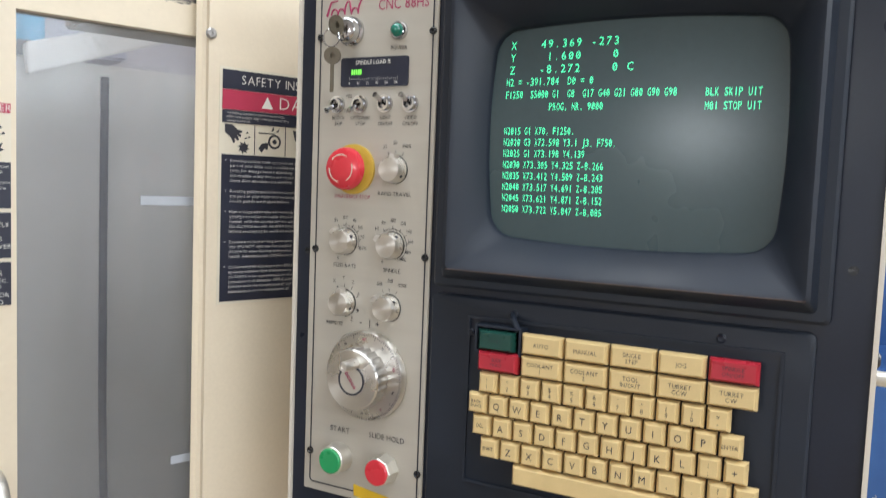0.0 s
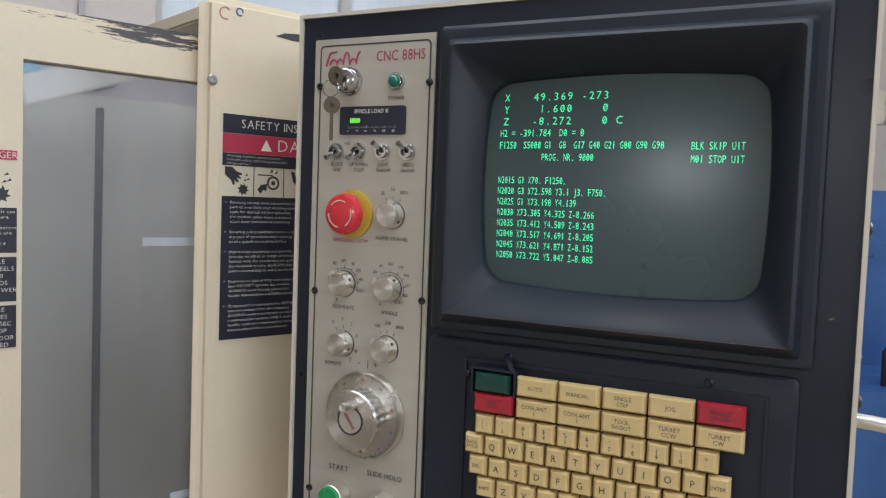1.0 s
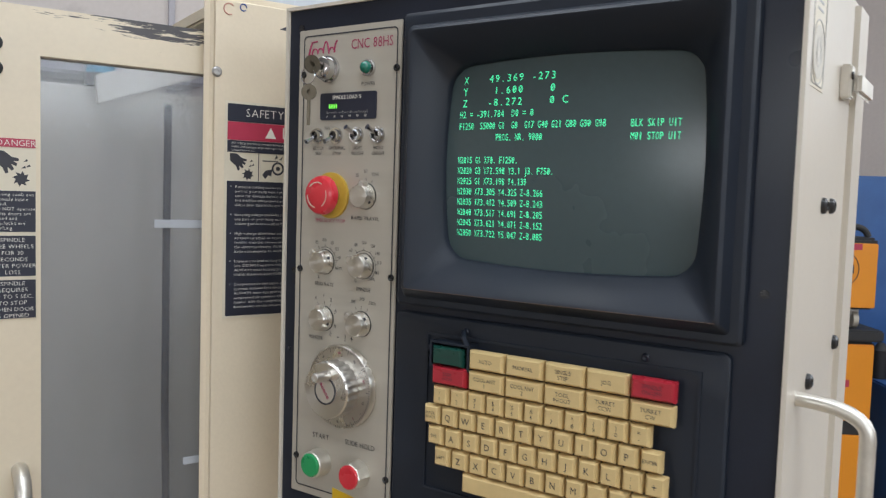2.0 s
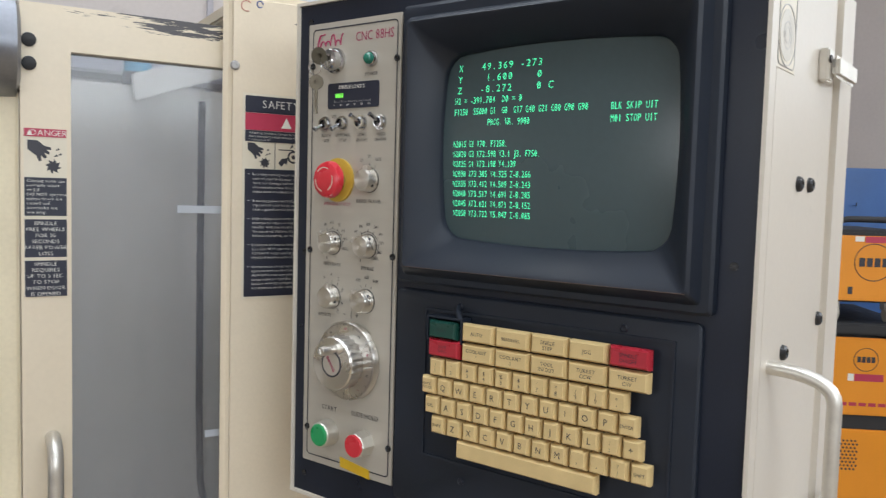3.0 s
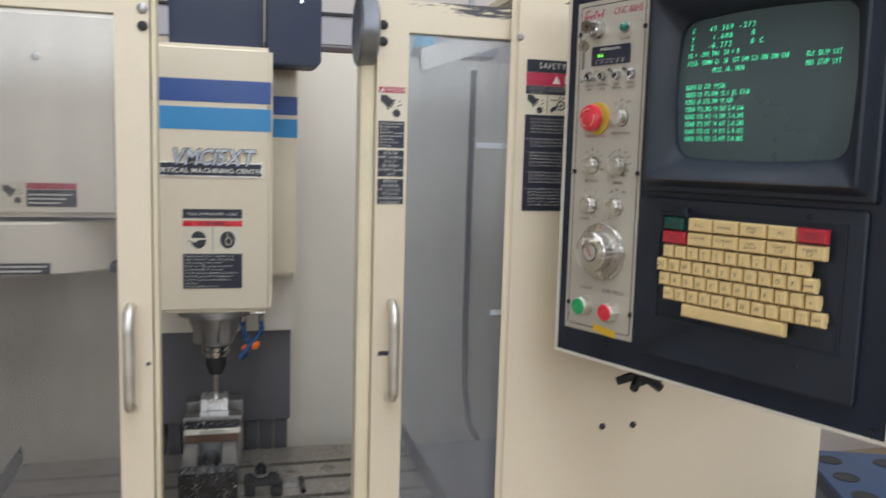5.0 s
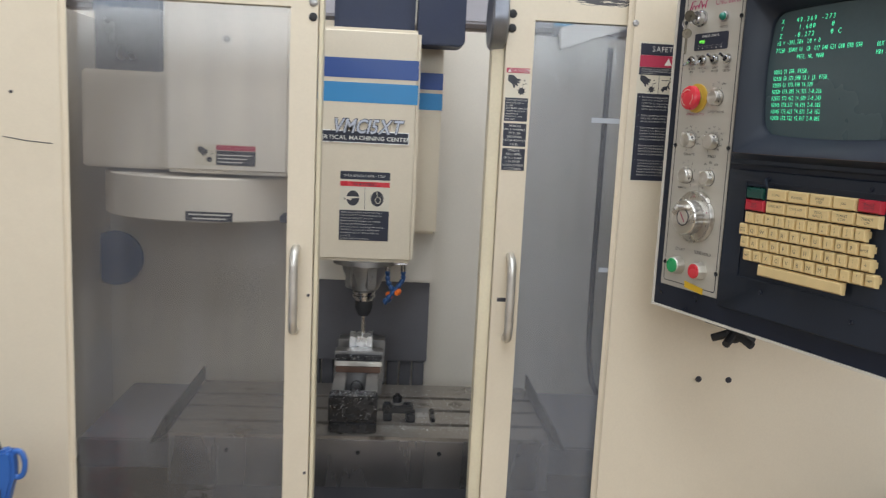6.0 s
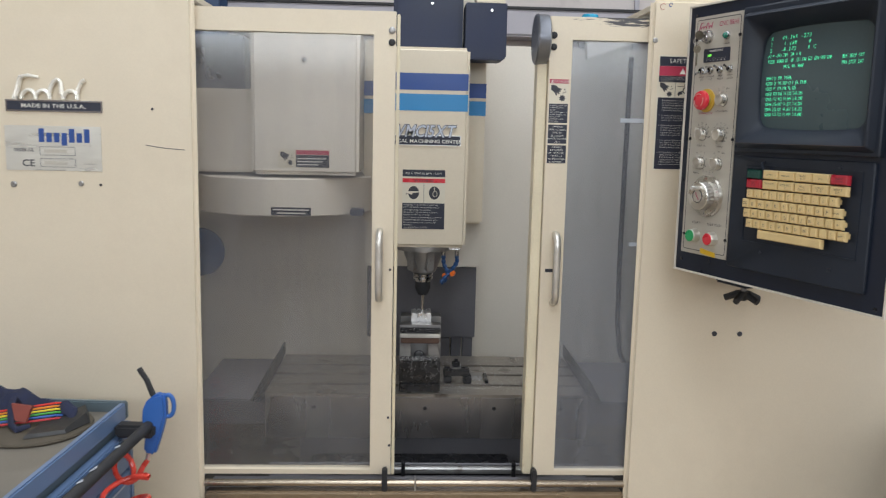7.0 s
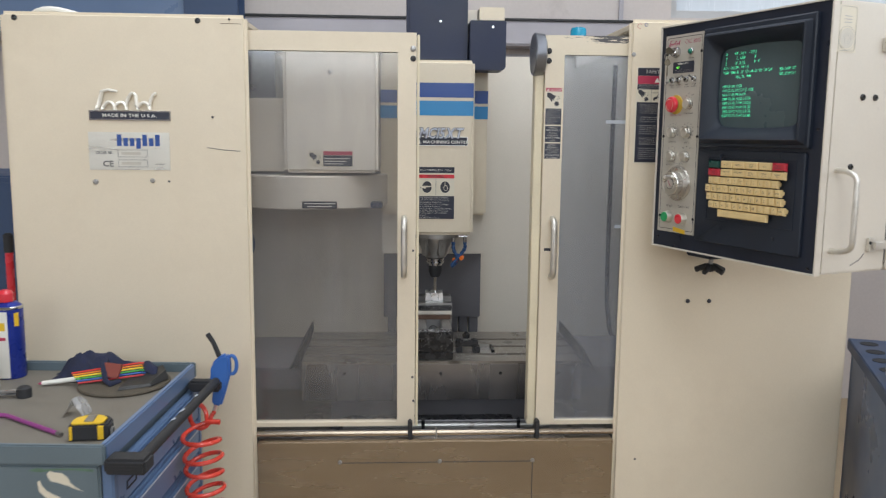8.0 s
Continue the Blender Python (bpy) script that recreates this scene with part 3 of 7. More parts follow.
# badge: a chrome flowing mark over a dark bar
badge = part("badge", plate(rounded(-1.086, -0.880, 1.612, 1.633, 0.004), FY - 0.003, FY), M_NAVY, mill, "dark name plate with a chrome flowing emblem")
part("plate_rim", frame_ring(-1.088, -0.878, 1.610, 1.635, -1.085, -0.881, 1.613, 1.632, FY - 0.0036, FY), M_CHROME, badge)
letters("plate_text", [("MADE IN THE U.S.A.", -0.983, 1.6185, 0.0085, "c", 1.25)], M_WHITE, badge, FY - 0.0038)
emblem = bmesh.new()
sweep([(-1.066, FY - 0.006, 1.636), (-1.058, FY - 0.007, 1.658), (-1.051, FY - 0.007, 1.684), (-1.034, FY - 0.007, 1.688), (-1.012, FY - 0.007, 1.684)], [0.0062, 0.0058, 0.0052, 0.0044, 0.0034], 8, emblem)
ribbon = []
for k in range(61):
    s = k / 60
    a = s * 2 * math.pi * 4.5
    high = 0.013 + (0.016 if 0.46 < s < 0.60 or s > 0.84 else 0.0)
    ribbon.append((-1.050 + 0.135 * s - 0.006 * math.sin(a) + 0.10 * high * max(0, -math.cos(a)), FY - 0.007, 1.637 + high * (1 - math.cos(a)) / 1.35))
sweep(ribbon, 0.0046, 8, emblem)
part("emblem", emblem, M_LETTER, badge, "chrome emblem of flowing strokes")
# maker's plate
plate_l = part("type_plate", box(-1.094, -0.884, FY - 0.0012, FY, 1.480, 1.579), M_TYPEPLATE, mill, "pale metal dealer plate with dark blue mark")
for k in range(7):
    h = 0.030 if k in (0, 4, 6) else 0.021
    zb = 1.543 - (0.007 if k == 3 else 0)
    patch("bar", -1.020 + k * 0.0165, -1.020 + k * 0.0165 + 0.012, zb, zb + h + (0.007 if k == 3 else 0), FY - 0.0016, M_BLUE1, plate_l)
letters("plate_text", [("ORDER NR.", -1.030, 1.5215, 0.0075, "r", 0.8), ("CE", -1.029, 1.489, 0.015, "r", 1.1)], M_INK, plate_l, FY - 0.0017)
for z0, z1 in ((1.514, 1.533), (1.488, 1.507)):
    part("number_box", frame_ring(-1.019, -0.942, z0, z1, -1.0183, -0.9427, z0 + 0.0007, z1 - 0.0007, FY - 0.0017, FY - 0.0012), M_INK, plate_l, smooth=0)
    patch("bar", -1.010, -0.96, z0 + 0.006, z1 - 0.006, FY - 0.0016, M_SILVER, plate_l)

# right cabinet
cab_r = part("side_cabinet", box(0.340, 1.011, FY, FY + 0.021, 0.02, 1.893, 0.010, seg=3), M_CREAM, mill, "cream painted sheet steel front cover")
part("cabinet_side", box(0.995, 1.015, FY + 0.0215, 2.15, 0.02, 1.891, 0.003), M_CREAM, mill)
for x in (0.536, 0.597):
    screw(cab_r, x, FY, 1.124, 0.0062, M_INK, "plug")
screw(cab_r, 0.405, FY, 0.659, 0.003, M_INK, "rivet")
screw(cab_r, 0.352, FY, 1.80, 0.006, M_STEEL, "rivet")
part("paint_chip", plate([(0.428, 1.859), (0.440, 1.864), (0.458, 1.866), (0.474, 1.861), (0.480, 1.857), (0.450, 1.857)], FY - 0.0004, FY), M_INK, cab_r, smooth=0)
part("chalk_mark", sweep([(0.366 + 0.0065 * math.cos(a), FY - 0.0003, 1.874 + 0.0065 * math.sin(a)) for a in [0.7 + 0.5 * k for k in range(10)]], 0.0008, 5), M_CHALK, cab_r)
part("chalk_mark", sweep([(0.383 + 0.004 * math.cos(a), FY - 0.0003, 1.878 + 0.004 * math.sin(a)) for a in [0.6 * k for k in range(10)]], 0.0008, 5), M_BLUE1, cab_r)

# safety sign on the right cabinet
sx0, sx1, sz0, sz1 = 0.3655, 0.560, 1.512, 1.765
sign = part("safety_sign", box(sx0 - 0.003, sx1 + 0.003, FY - 0.0006, FY, sz0 - 0.003, sz1 + 0.003), M_STICKER, mill, "dark blue and red safety instruction sticker")
D1, D2 = FY - 0.001, FY - 0.0016
mid = (sx0 + sx1) / 2


def sz(f):
    return sz1 - (sz1 - sz0) * f


patch("panel", sx0, sx1, sz(0.082), sz(0), D1, M_NAVY, sign)
patch("red_band", sx0, sx1, sz(0.168), sz(0.084), D1, M_RED_LABEL, sign)
patch("panel", sx0, sx1, sz(0.225), sz(0.170), D1, M_NAVY, sign)
patch("panel", sx0, sx1, sz0, sz(0.360), D1, M_NAVY, sign)
part("warning_triangle", plate([(0.412, sz(0.152)), (0.426, sz(0.152)), (0.419, sz(0.100))], D2 - 0.0002, D2), M_WHITE, sign, smooth=0)
for k in range(1, 4):
    patch("divider", sx0 + 0.0385 * k, sx0 + 0.0385 * k + 0.0008, sz(0.358), sz(0.227), D1, M_INK, sign)
icon("cutter", sx0 + 0.019, sz(0.292), 0.034, D1, sign)
icon("belt", sx0 + 0.058, sz(0.292), 0.034, D1, sign)
icon("bolt", sx0 + 0.097, sz(0.292), 0.034, D1, sign)
text = [("SAFETY INSTRUCTIONS", mid, sz(0.057), 0.0098, "c", 0.95), ("DANGER", 0.434, sz(0.149), 0.0135, "l", 1.05),
        ("All milling machines contain hazardous", sx0 + 0.005, sz(0.1865), 0.0027, "l", 1.1), ("belts and pulleys, high voltage electricity", sx0 + 0.005, sz(0.2030), 0.0027, "l", 1.1), ("compressed air.", sx0 + 0.005, sz(0.2195), 0.0027, "l", 1.1)]
BULLETS = (("Rotating cutting tools can severely injure", "part of your body near rotating cutting", "tools for damage before operating", "this machine unless doors are closed", "unless door interlocks are working"),
           ("Rotating pulleys and belts can severely", "any part of your body near rotating", "ensure guards are in place before"),
           ("High voltage electricity can severely", "attempt to adjust or repair electrical", "familiar with the circuits and are qualified", "the electrical circuits. ALWAYS lock out", "before attempting to work on this machine"),
           ("Exposure to loud or long term noise can", "loss. DO NOT operate this machine", "ALWAYS wear hearing protection", "Health Administration (OSHA) standards"),
           ("Compressed air can injure you. DO NOT", "systems without first disconnecting", "ALWAYS wear eye protection when", "compressed air systems. ONLY authorized", "familiar with the compressed air system", "maintenance on the compressed air"))
f = 0.392
for b in BULLETS:
    text.append((".", sx0 + 0.004, sz(f) + 0.001, 0.009, "l", 1.0))
    for s in b:
        text.append((s, sx0 + 0.010, sz(f), 0.0032, "l", 1.08))
        f += 0.0215
    f += 0.0245
letters("sign_text", text, M_WHITE, sign, D2, book=THIN)


# sliding doors
def sliding_door(x0, x1, ix0, ix1, material, pane, label):
    d = part("sliding_door", frame_ring(x0, x1, 0.756, 1.850, ix0, ix1, 0.768, 1.799, DY, DY + 0.026, 0.004), material, mill, label)
    p = part("pane", box(ix0 - 0.004, ix1 + 0.004, DY + 0.011, DY + 0.015, 0.764, 1.803), pane, d, "hazy clear plastic sheet with dried runs", smooth=0)
    p.visible_shadow = False
    return d


def d_handle(parent, x, z0, z1, y, out, r, material):
    pts = arc((x, y, z1), (x, y - out, z1), (x, y - out, z1 - 0.03), 6) + arc((x, y - out, z0 + 0.03), (x, y - out, z0), (x, y, z0), 6)
    h = part("handle", sweep(pts, r, 12), material, parent, "worn aluminium tube handle")
    return h


door_l = sliding_door(-1.10, -0.231, -1.04, -0.281, M_CREAM, M_PANE, "cream sliding door with a hazy clear pane")
door_r = sliding_door(0.118, 0.93, 0.170, 0.88, M_CREAM_WORN, M_PANE_R, "cream sliding door with paint scraped off its top edge")
part("edge_flange", box(0.094, 0.117, DY + 0.012, DY + 0.060, 0.752, 1.846, 0.003), M_CREAM_OLD, door_r)
part("edge_flange", box(-0.229, -0.222, DY + 0.006, DY + 0.05, 0.752, 1.846, 0.002), M_CREAM_OLD, door_l)
d_handle(door_l, -0.263, 1.193, 1.353, DY, 0.034, 0.0085, M_HANDLE)
d_handle(door_r, 0.149, 1.190, 1.353, DY, 0.034, 0.0085, M_HANDLE)
for d, x in ((door_l, -0.240), (door_r, 0.127)):
    for z in (1.808, 1.782):
        part("plug", lathe([(0, 0.0078), (0.002, 0.0078), (0.0035, 0.005)], (x, DY, z), seg=16), M_RUBBER if not (d is door_l and z > 1.8) else M_STEEL, d)
for x, z in ((-0.238, 1.262), (-0.238, 0.90), (-0.235, 0.83)):
    screw(door_l, x, DY, z, 0.003, M_INK, "rivet")
part("scuff", box(0.128, 0.150, DY - 0.001, DY, 1.262, 1.270, 0.0005), M_INK, door_r)
part("weld_patch", box(0.128, 0.146, DY - 0.0015, DY, 1.20, 1.262, 0.001), M_CREAM, door_r)
part("bumper", lathe([(0, 0.048), (0.004, 0.056), (0.028, 0.058), (0.032, 0.054), (0.032, 0.02)], (0.118, DY + 0.02, 1.800), (-1, 0, 0), 32), M_BUMPER, door_r, "round aluminium door bumper")

# danger sign on the right door
gx0, gx1, gz0, gz1 = 0.121, 0.1655, 1.519, 1.7105


def gz(f):
    return gz1 - (gz1 - gz0) * f


E1, E2 = DY - 0.0008, DY - 0.0014
dsign = part("danger_sign", box(gx0, gx1, DY - 0.0004, DY, gz0, gz1), M_STICKER, mill, "small red and dark blue danger sticker")
patch("red_band", gx0 + 0.0005, gx1 - 0.0005, gz(0.050), gz(0.002), E1, M_RED_LABEL, dsign)
for a, b in ((0.290, 0.517), (0.538, 0.764), (0.784, 1.0)):
    patch("panel", gx0 + 0.0005, gx1 - 0.0005, gz(b), gz(a), E1, M_NAVY, dsign)
icon("cutter", (gx0 + gx1) / 2, gz(0.166), 0.040, E1, dsign)
gm = (gx0 + gx1) / 2
text = [("DANGER", gm + 0.004, gz(0.042), 0.0064, "c", 1.0)]
for i, s in enumerate(("Cutting tools can", "seriously injure", "or kill.", "DO NOT operate", "unless doors are", "closed and", "interlocks are", "working.")):
    text.append((s, gx0 + 0.003, gz(0.318 + 0.0265 * i), 0.0034, "l", 1.05))
for i, s in enumerate(("SPINDLE", "FREE WHEELS", "FOR 30", "SECONDS", "AFTER POWER", "LOSS")):
    text.append((s, gm, gz(0.572 + 0.036 * i), 0.0042, "c", 1.05))
for i, s in enumerate(("SPINDLE", "REQUIRES", "UP TO 5 SEC.", "TO STOP", "WHEN DOOR", "IS OPENED")):
    text.append((s, gm, gz(0.815 + 0.036 * i), 0.0042, "c", 1.05))
letters("sign_text", text, M_WHITE, dsign, E2, book=THIN)
part("warning_triangle", plate([(gx0 + 0.003, gz(0.043)), (gx0 + 0.009, gz(0.043)), (gx0 + 0.006, gz(0.012))], E2 - 0.0002, E2), M_WHITE, dsign, smooth=0)

# apron, rail and stops
apron = part("apron", box(-0.672, 0.337, FY - 0.012, FY + 0.02, 0.02, 0.727, 0.006), M_STAINLESS, mill, "stained stainless steel front apron")
part("seam", box(-0.44, 0.105, FY - 0.0125, FY - 0.012, 0.6605, 0.6625), M_INK, apron, smooth=0)
part("seam", box(0.104, 0.106, FY - 0.0125, FY - 0.012, 0.02, 0.6625), M_INK, apron, smooth=0)
for x in (-0.441, 0.105, -0.16):
    screw(apron, x, FY - 0.0125, 0.664, 0.006, M_STEEL)
part("sill", box(-0.672, 0.337, FY + 0.0205, FY + 0.09, 0.700, 0.722, 0.003), M_GREY, mill)
part("guide_rail", sweep([(-0.674, FY + 0.008, 0.741), (0.339, FY + 0.008, 0.741)], 0.0085, 14), M_STAINLESS, mill, "worn steel guide rail tube")
for x in (-0.244, 0.118):
    part("door_stop", box(x - 0.0065, x + 0.0065, FY - 0.006, FY + 0.022, 0.722, 0.778, 0.003), M_RUBBER, mill, "black rubber door stop")
part("bracket", box(-0.172, -0.168, FY - 0.004, FY + 0.02, 0.722, 0.756), M_STEEL, mill)

# inside of the enclosure
part("back_panel", box(0.055, 0.99, 1.95, 1.97, 0.55, 1.893, 0.004), M_CREAM_IN, mill, "cream inner rear panel")
part("back_panel", box(-1.28, -0.34, 1.95, 1.97, 0.55, 1.893, 0.004), M_CREAM_IN, mill, "cream inner rear panel")
part("inner_hose", sweep([(0.583, 1.90, 1.86), (0.581, 1.90, 1.50), (0.581, 1.90, 1.10), (0.585, 1.90, 0.90), (0.600, 1.895, 0.78), (0.640, 1.89, 0.70)], 0.0090, 10), M_RUBBER, mill, "dark hanging hose")
part("sloping_cover", plate([(0.422, 1.847), (0.745, 1.963), (0.60, 1.968), (0.416, 1.912)], 1.875, 1.905, 0.003), M_CREAM_IN, mill, "pale sloping sheet cover inside the enclosure")
part("tape_strip", box(0.292, 0.42, DY + 0.0098, DY + 0.0106, 1.616, 1.6255), M_TAPE, door_r, "white tape strip on the pane")
part("tape_strip", box(0.328, 0.352, DY + 0.0098, DY + 0.0106, 1.326, 1.335), M_TAPE, door_r)
part("inner_side", box(0.945, 0.957, 0.95, 1.94, 0.55, 1.86, 0.003), M_CREAM_IN, mill)
part("inner_side", box(-0.985, -0.973, 0.95, 1.94, 0.55, 1.86, 0.003), M_CREAM_IN, mill)
part("sump_pan", box(-0.97, 0.944, 0.92, 1.945, 0.50, 0.60, 0.004), M_PAN, mill, "wet dark sump pan")
part("saddle", box(-0.50, 0.22, 1.24, 1.62, 0.601, 0.734, 0.006), M_GREY, mill)
part("rail_cover", box(-0.46, 0.10, 1.10, 1.232, 0.601, 0.66, 0.004), M_DARKSTEEL, mill)
for z, r in ((0.690, 0.004), (0.648, 0.010)):
    part("slide_rod", sweep([(-0.56, 1.085, z), (0.30, 1.085, z)], r, 12), M_GREY, mill, "oily steel slide rod")
for x in (-0.20, 0.10):
    part("rod_clip", box(x - 0.005, x + 0.005, 1.07, 1.095, 0.640, 0.698, 0.002), M_DARKSTEEL, mill)
part("rail_cover", sweep([(-0.45, 1.09, 0.672), (0.20, 1.09, 0.672)], 0.011, 10), M_STEEL, mill)

# table with three slots
tb = bmesh.new()
prof = [(1.165, 0.735), (1.165, 0.860)]
for yc in (1.250, 1.350, 1.445):
    prof += [(yc - 0.009, 0.860), (yc - 0.009, 0.842), (yc + 0.009, 0.842), (yc + 0.009, 0.860)]
prof += [(1.555, 0.860), (1.555, 0.735)]
ends = [[tb.verts.new((x, y, z)) for y, z in prof] for x in (-0.585, 0.315)]
for i in range(len(prof)):
    j = (i + 1) % len(prof)
    tb.faces.new((ends[0][i], ends[0][j], ends[1][j], ends[1][i]))
tb.faces.new(ends[0][::-1])
tb.faces.new(ends[1])
table = part("table", tb, M_TABLE, mill, "slotted iron machine table with wet chips")
part("front_plate", box(-0.583, 0.313, 1.160, 1.1645, 0.734, 0.852, 0.001), M_PLATE, table, "wet stainless plate along the table")
for x in (-0.142, 0.051, -0.45, 0.24):
    screw(table, x, 1.160, 0.822, 0.0055)
for x0, x1, m in ((-0.80, -0.586, -1), (0.316, 0.93, 1)):
    part("way_cover", box(x0, x1, 1.19, 1.60, 0.76, 0.832, 0.004), M_GREY, mill, "grey telescopic way cover")
part("table_guard", plate([(-0.62, 0.835), (-0.588, 0.86), (-0.588, 0.90), (-0.592, 0.90), (-0.624, 0.84)], 1.16, 1.56), M_RUBBER, mill)
part("table_guard", plate([(0.318, 0.86), (0.350, 0.835), (0.354, 0.84), (0.322, 0.90), (0.318, 0.90)], 1.16, 1.56), M_RUBBER, mill)

# column, covers, spindle head
part("column", box(-0.335, 0.052, 1.80, 2.20, 0.55, 1.87, 0.006), M_CREAM_IN, mill)
part("column_top", box(-0.20, 0.052, 1.80, 2.20, 1.871, 2.05, 0.006), M_CREAM_IN, mill)
part("column_cover", box(-0.345, 0.046, 1.64, 1.795, 1.285, 1.87, 0.008), M_CREAM, mill, "cream slide cover with blue stripes")
for z0, z1, m in ((1.694, 1.740, M_BLUE1), (1.638, 1.684, M_BLUE2)):
    patch("stripe", -0.346, 0.047, z0, z1, 1.640, m, mill, 0.0006)
    part("stripe", box(0.046, 0.0466, 1.645, 1.79, z0, z1), m, mill, smooth=0)
part("slide_cover", box(-0.34, 0.045, 1.70, 1.79, 1.13, 1.284, 0.004), M_CREAM_IN, mill)
part("way_cover", box(-0.335, 0.040, 1.735, 1.785, 0.875, 1.129, 0.003), M_GREY, mill, "grey sheet way cover")
for i in range(9):
    part("bellows_fold", box(-0.32 + i * 0.04, -0.287 + i * 0.04, 1.745 + 0.012 * (i % 2), 1.79, 0.601, 0.874, 0.003), M_GREY, mill)

HX0, HX1, HY0, HZ0, HZ1 = -0.2845, -0.025, 1.385, 1.241, 1.826
head = part("spindle_head", box(HX0, HX1, HY0, 1.72, HZ0, HZ1, 0.010, seg=3), M_CREAM, mill, "cream spindle head cover with two blue stripes")
for z0, z1, m in ((1.7035, 1.7515, M_BLUE1), (1.6440, 1.6925, M_BLUE2)):
    patch("stripe", HX0 + 0.004, HX1 - 0.004, z0, z1, HY0, m, head, 0.0006)
    part("stripe", box(HX1, HX1 + 0.0006, HY0 + 0.008, 1.63, z0, z1), m, head, smooth=0)
hb = part("model_plate", plate(rounded(-0.272, -0.048, 1.5445, 1.573, 0.003), HY0 - 0.003, HY0), M_NAVY, mill, "dark model plate with silver slanted lettering")
part("plate_rim", frame_ring(-0.273, -0.047, 1.5435, 1.574, -0.271, -0.049, 1.5455, 1.572, HY0 - 0.0034, HY0), M_ALU, hb)
letters("plate_text", [("VERTICAL MACHINING CENTER", -0.160, 1.5515, 0.0098, "c", 1.12)], M_WHITE, hb, HY0 - 0.0037)
letters("letter_backing", [("VMC15XT", -0.240, 1.5685, 0.0345, "l", 0.79)], M_MOTOR, hb, HY0 - 0.0032, 0.002, 0, 0.22, book=BOLD)
letters("plate_letters", [("VMC15XT", -0.240, 1.5685, 0.0345, "l", 0.79)], M_RAISED, hb, HY0 - 0.0055, 0.003, 0, 0.22)
hx0, hx1, hz0, hz1 = -0.216, -0.0905, 1.297, 1.4725


def hz(f):
    return hz1 - (hz1 - hz0) * f


hs = part("warning_sign", box(hx0, hx1, HY0 - 0.0004, HY0, hz0, hz1), M_STICKER, mill, "dark and red warning sticker on the head")
G1, G2 = HY0 - 0.0008, HY0 - 0.0014
patch("panel", hx0, hx1, hz(0.115), hz(0), G1, M_NAVY, hs)
patch("red_band", hx0, hx1, hz(0.215), hz(0.145), G1, M_RED, hs)
patch("panel", hx0, hx1, hz0, hz(0.560), G1, M_NAVY, hs)
patch("divider", (hx0 + hx1) / 2, (hx0 + hx1) / 2 + 0.001, hz(0.555), hz(0.22), G1, M_INK, hs)
icon("visor", hx0 + 0.032, hz(0.385), 0.054, G1, hs)
icon("muffs", hx1 - 0.031, hz(0.385), 0.054, G1, hs)
vx, mx, iz = hx0 + 0.032, hx1 - 0.031, hz(0.385)
part("visor_mark", plate([(vx - 0.016, iz - 0.002), (vx - 0.004, iz - 0.006), (vx - 0.002, iz - 0.001), (vx + 0.017, iz + 0.001), (vx + 0.017, iz + 0.004), (vx - 0.016, iz + 0.004)], G2 - 0.0004, G2), M_STICKER, hs, smooth=0)
part("chin_mark", plate([(vx - 0.018, iz - 0.022), (vx - 0.009, iz - 0.022), (vx - 0.012, iz - 0.012), (vx - 0.018, iz - 0.008)], G2 - 0.0004, G2), M_STICKER, hs, smooth=0)
part("chin_mark", plate([(mx - 0.018, iz - 0.022), (mx - 0.009, iz - 0.022), (mx - 0.012, iz - 0.013), (mx - 0.018, iz - 0.009)], G2 - 0.0004, G2), M_STICKER, hs, smooth=0)
part("muff_mark", sweep([(mx + 0.002 + 0.0065 * math.cos(a), G2, iz - 0.003 + 0.0085 * math.sin(a)) for a in [2 * math.pi * q / 18 for q in range(18)]], 0.0008, 5, closed=True), M_STICKER, hs)
part("band_mark", sweep([(mx + 0.0, G2, iz + 0.006), (mx - 0.001, G2, iz + 0.018)], 0.0008, 5), M_STICKER, hs)
text = [("MAX SPINDLE RPM - 7,500", (hx0 + hx1) / 2, hz(0.078), 0.0062, "c", 0.98)]
for i, s in enumerate(("Flying objects from this machine may", "injure. ALWAYS wear safety glasses", "when operating this machine.", "Noise from this machine can damage", "hearing. ALWAYS wear ear", "protection when operating this machine.", "DO NOT operate this machine with", "the doors open or with enclosures", "removed.", "Lockout before servicing.")):
    text.append((s, hx0 + 0.004, hz(0.600 + 0.0425 * i), 0.0044, "l", 1.0))
letters("sign_text", text, M_WHITE, hs, G2, book=THIN)
letters("sign_text", [("WARNING", (hx0 + hx1) / 2, hz(0.203), 0.008, "c", 1.0)], M_INK, hs, G2)

SX, SY = -0.149, 1.465
part("spindle_nose", lathe([(0, 0.085), (0.014, 0.085), (0.014, 0.062), (0.030, 0.060), (0.055, 0.050), (0.080, 0.040), (0.086, 0.036)], (SX, SY, HZ0), (0, 0, -1), 32), M_STEEL, mill, "dull steel spindle nose")
for a in (20, 140, 200):
    part("rib", box(-0.012, 0.012, 0.035, 0.066, 1.165, 1.226, 0.004, m=Matrix.Translation((SX, SY, 0)) @ Matrix.Rotation(radians(a), 4, "Z")), M_STEEL, mill)
part("tool_holder", lathe([(0, 0.026), (0.006, 0.031), (0.010, 0.031), (0.012, 0.027), (0.015, 0.027), (0.017, 0.031), (0.022, 0.031), (0.024, 0.024), (0.030, 0.024)], (SX, SY, 1.155), (0, 0, -1), 28), M_CHROME, mill, "steel tool holder flange")
part("collet_nut", lathe([(0, 0.024), (0.02, 0.024), (0.036, 0.018), (0.042, 0.014)], (SX, SY, 1.125), (0, 0, -1), 24), M_RUBBER, mill)
part("end_mill", lathe([(0, 0.0052), (0.055, 0.0052)], (SX, SY, 1.083), (0, 0, -1), 16), M_CHROME, mill)
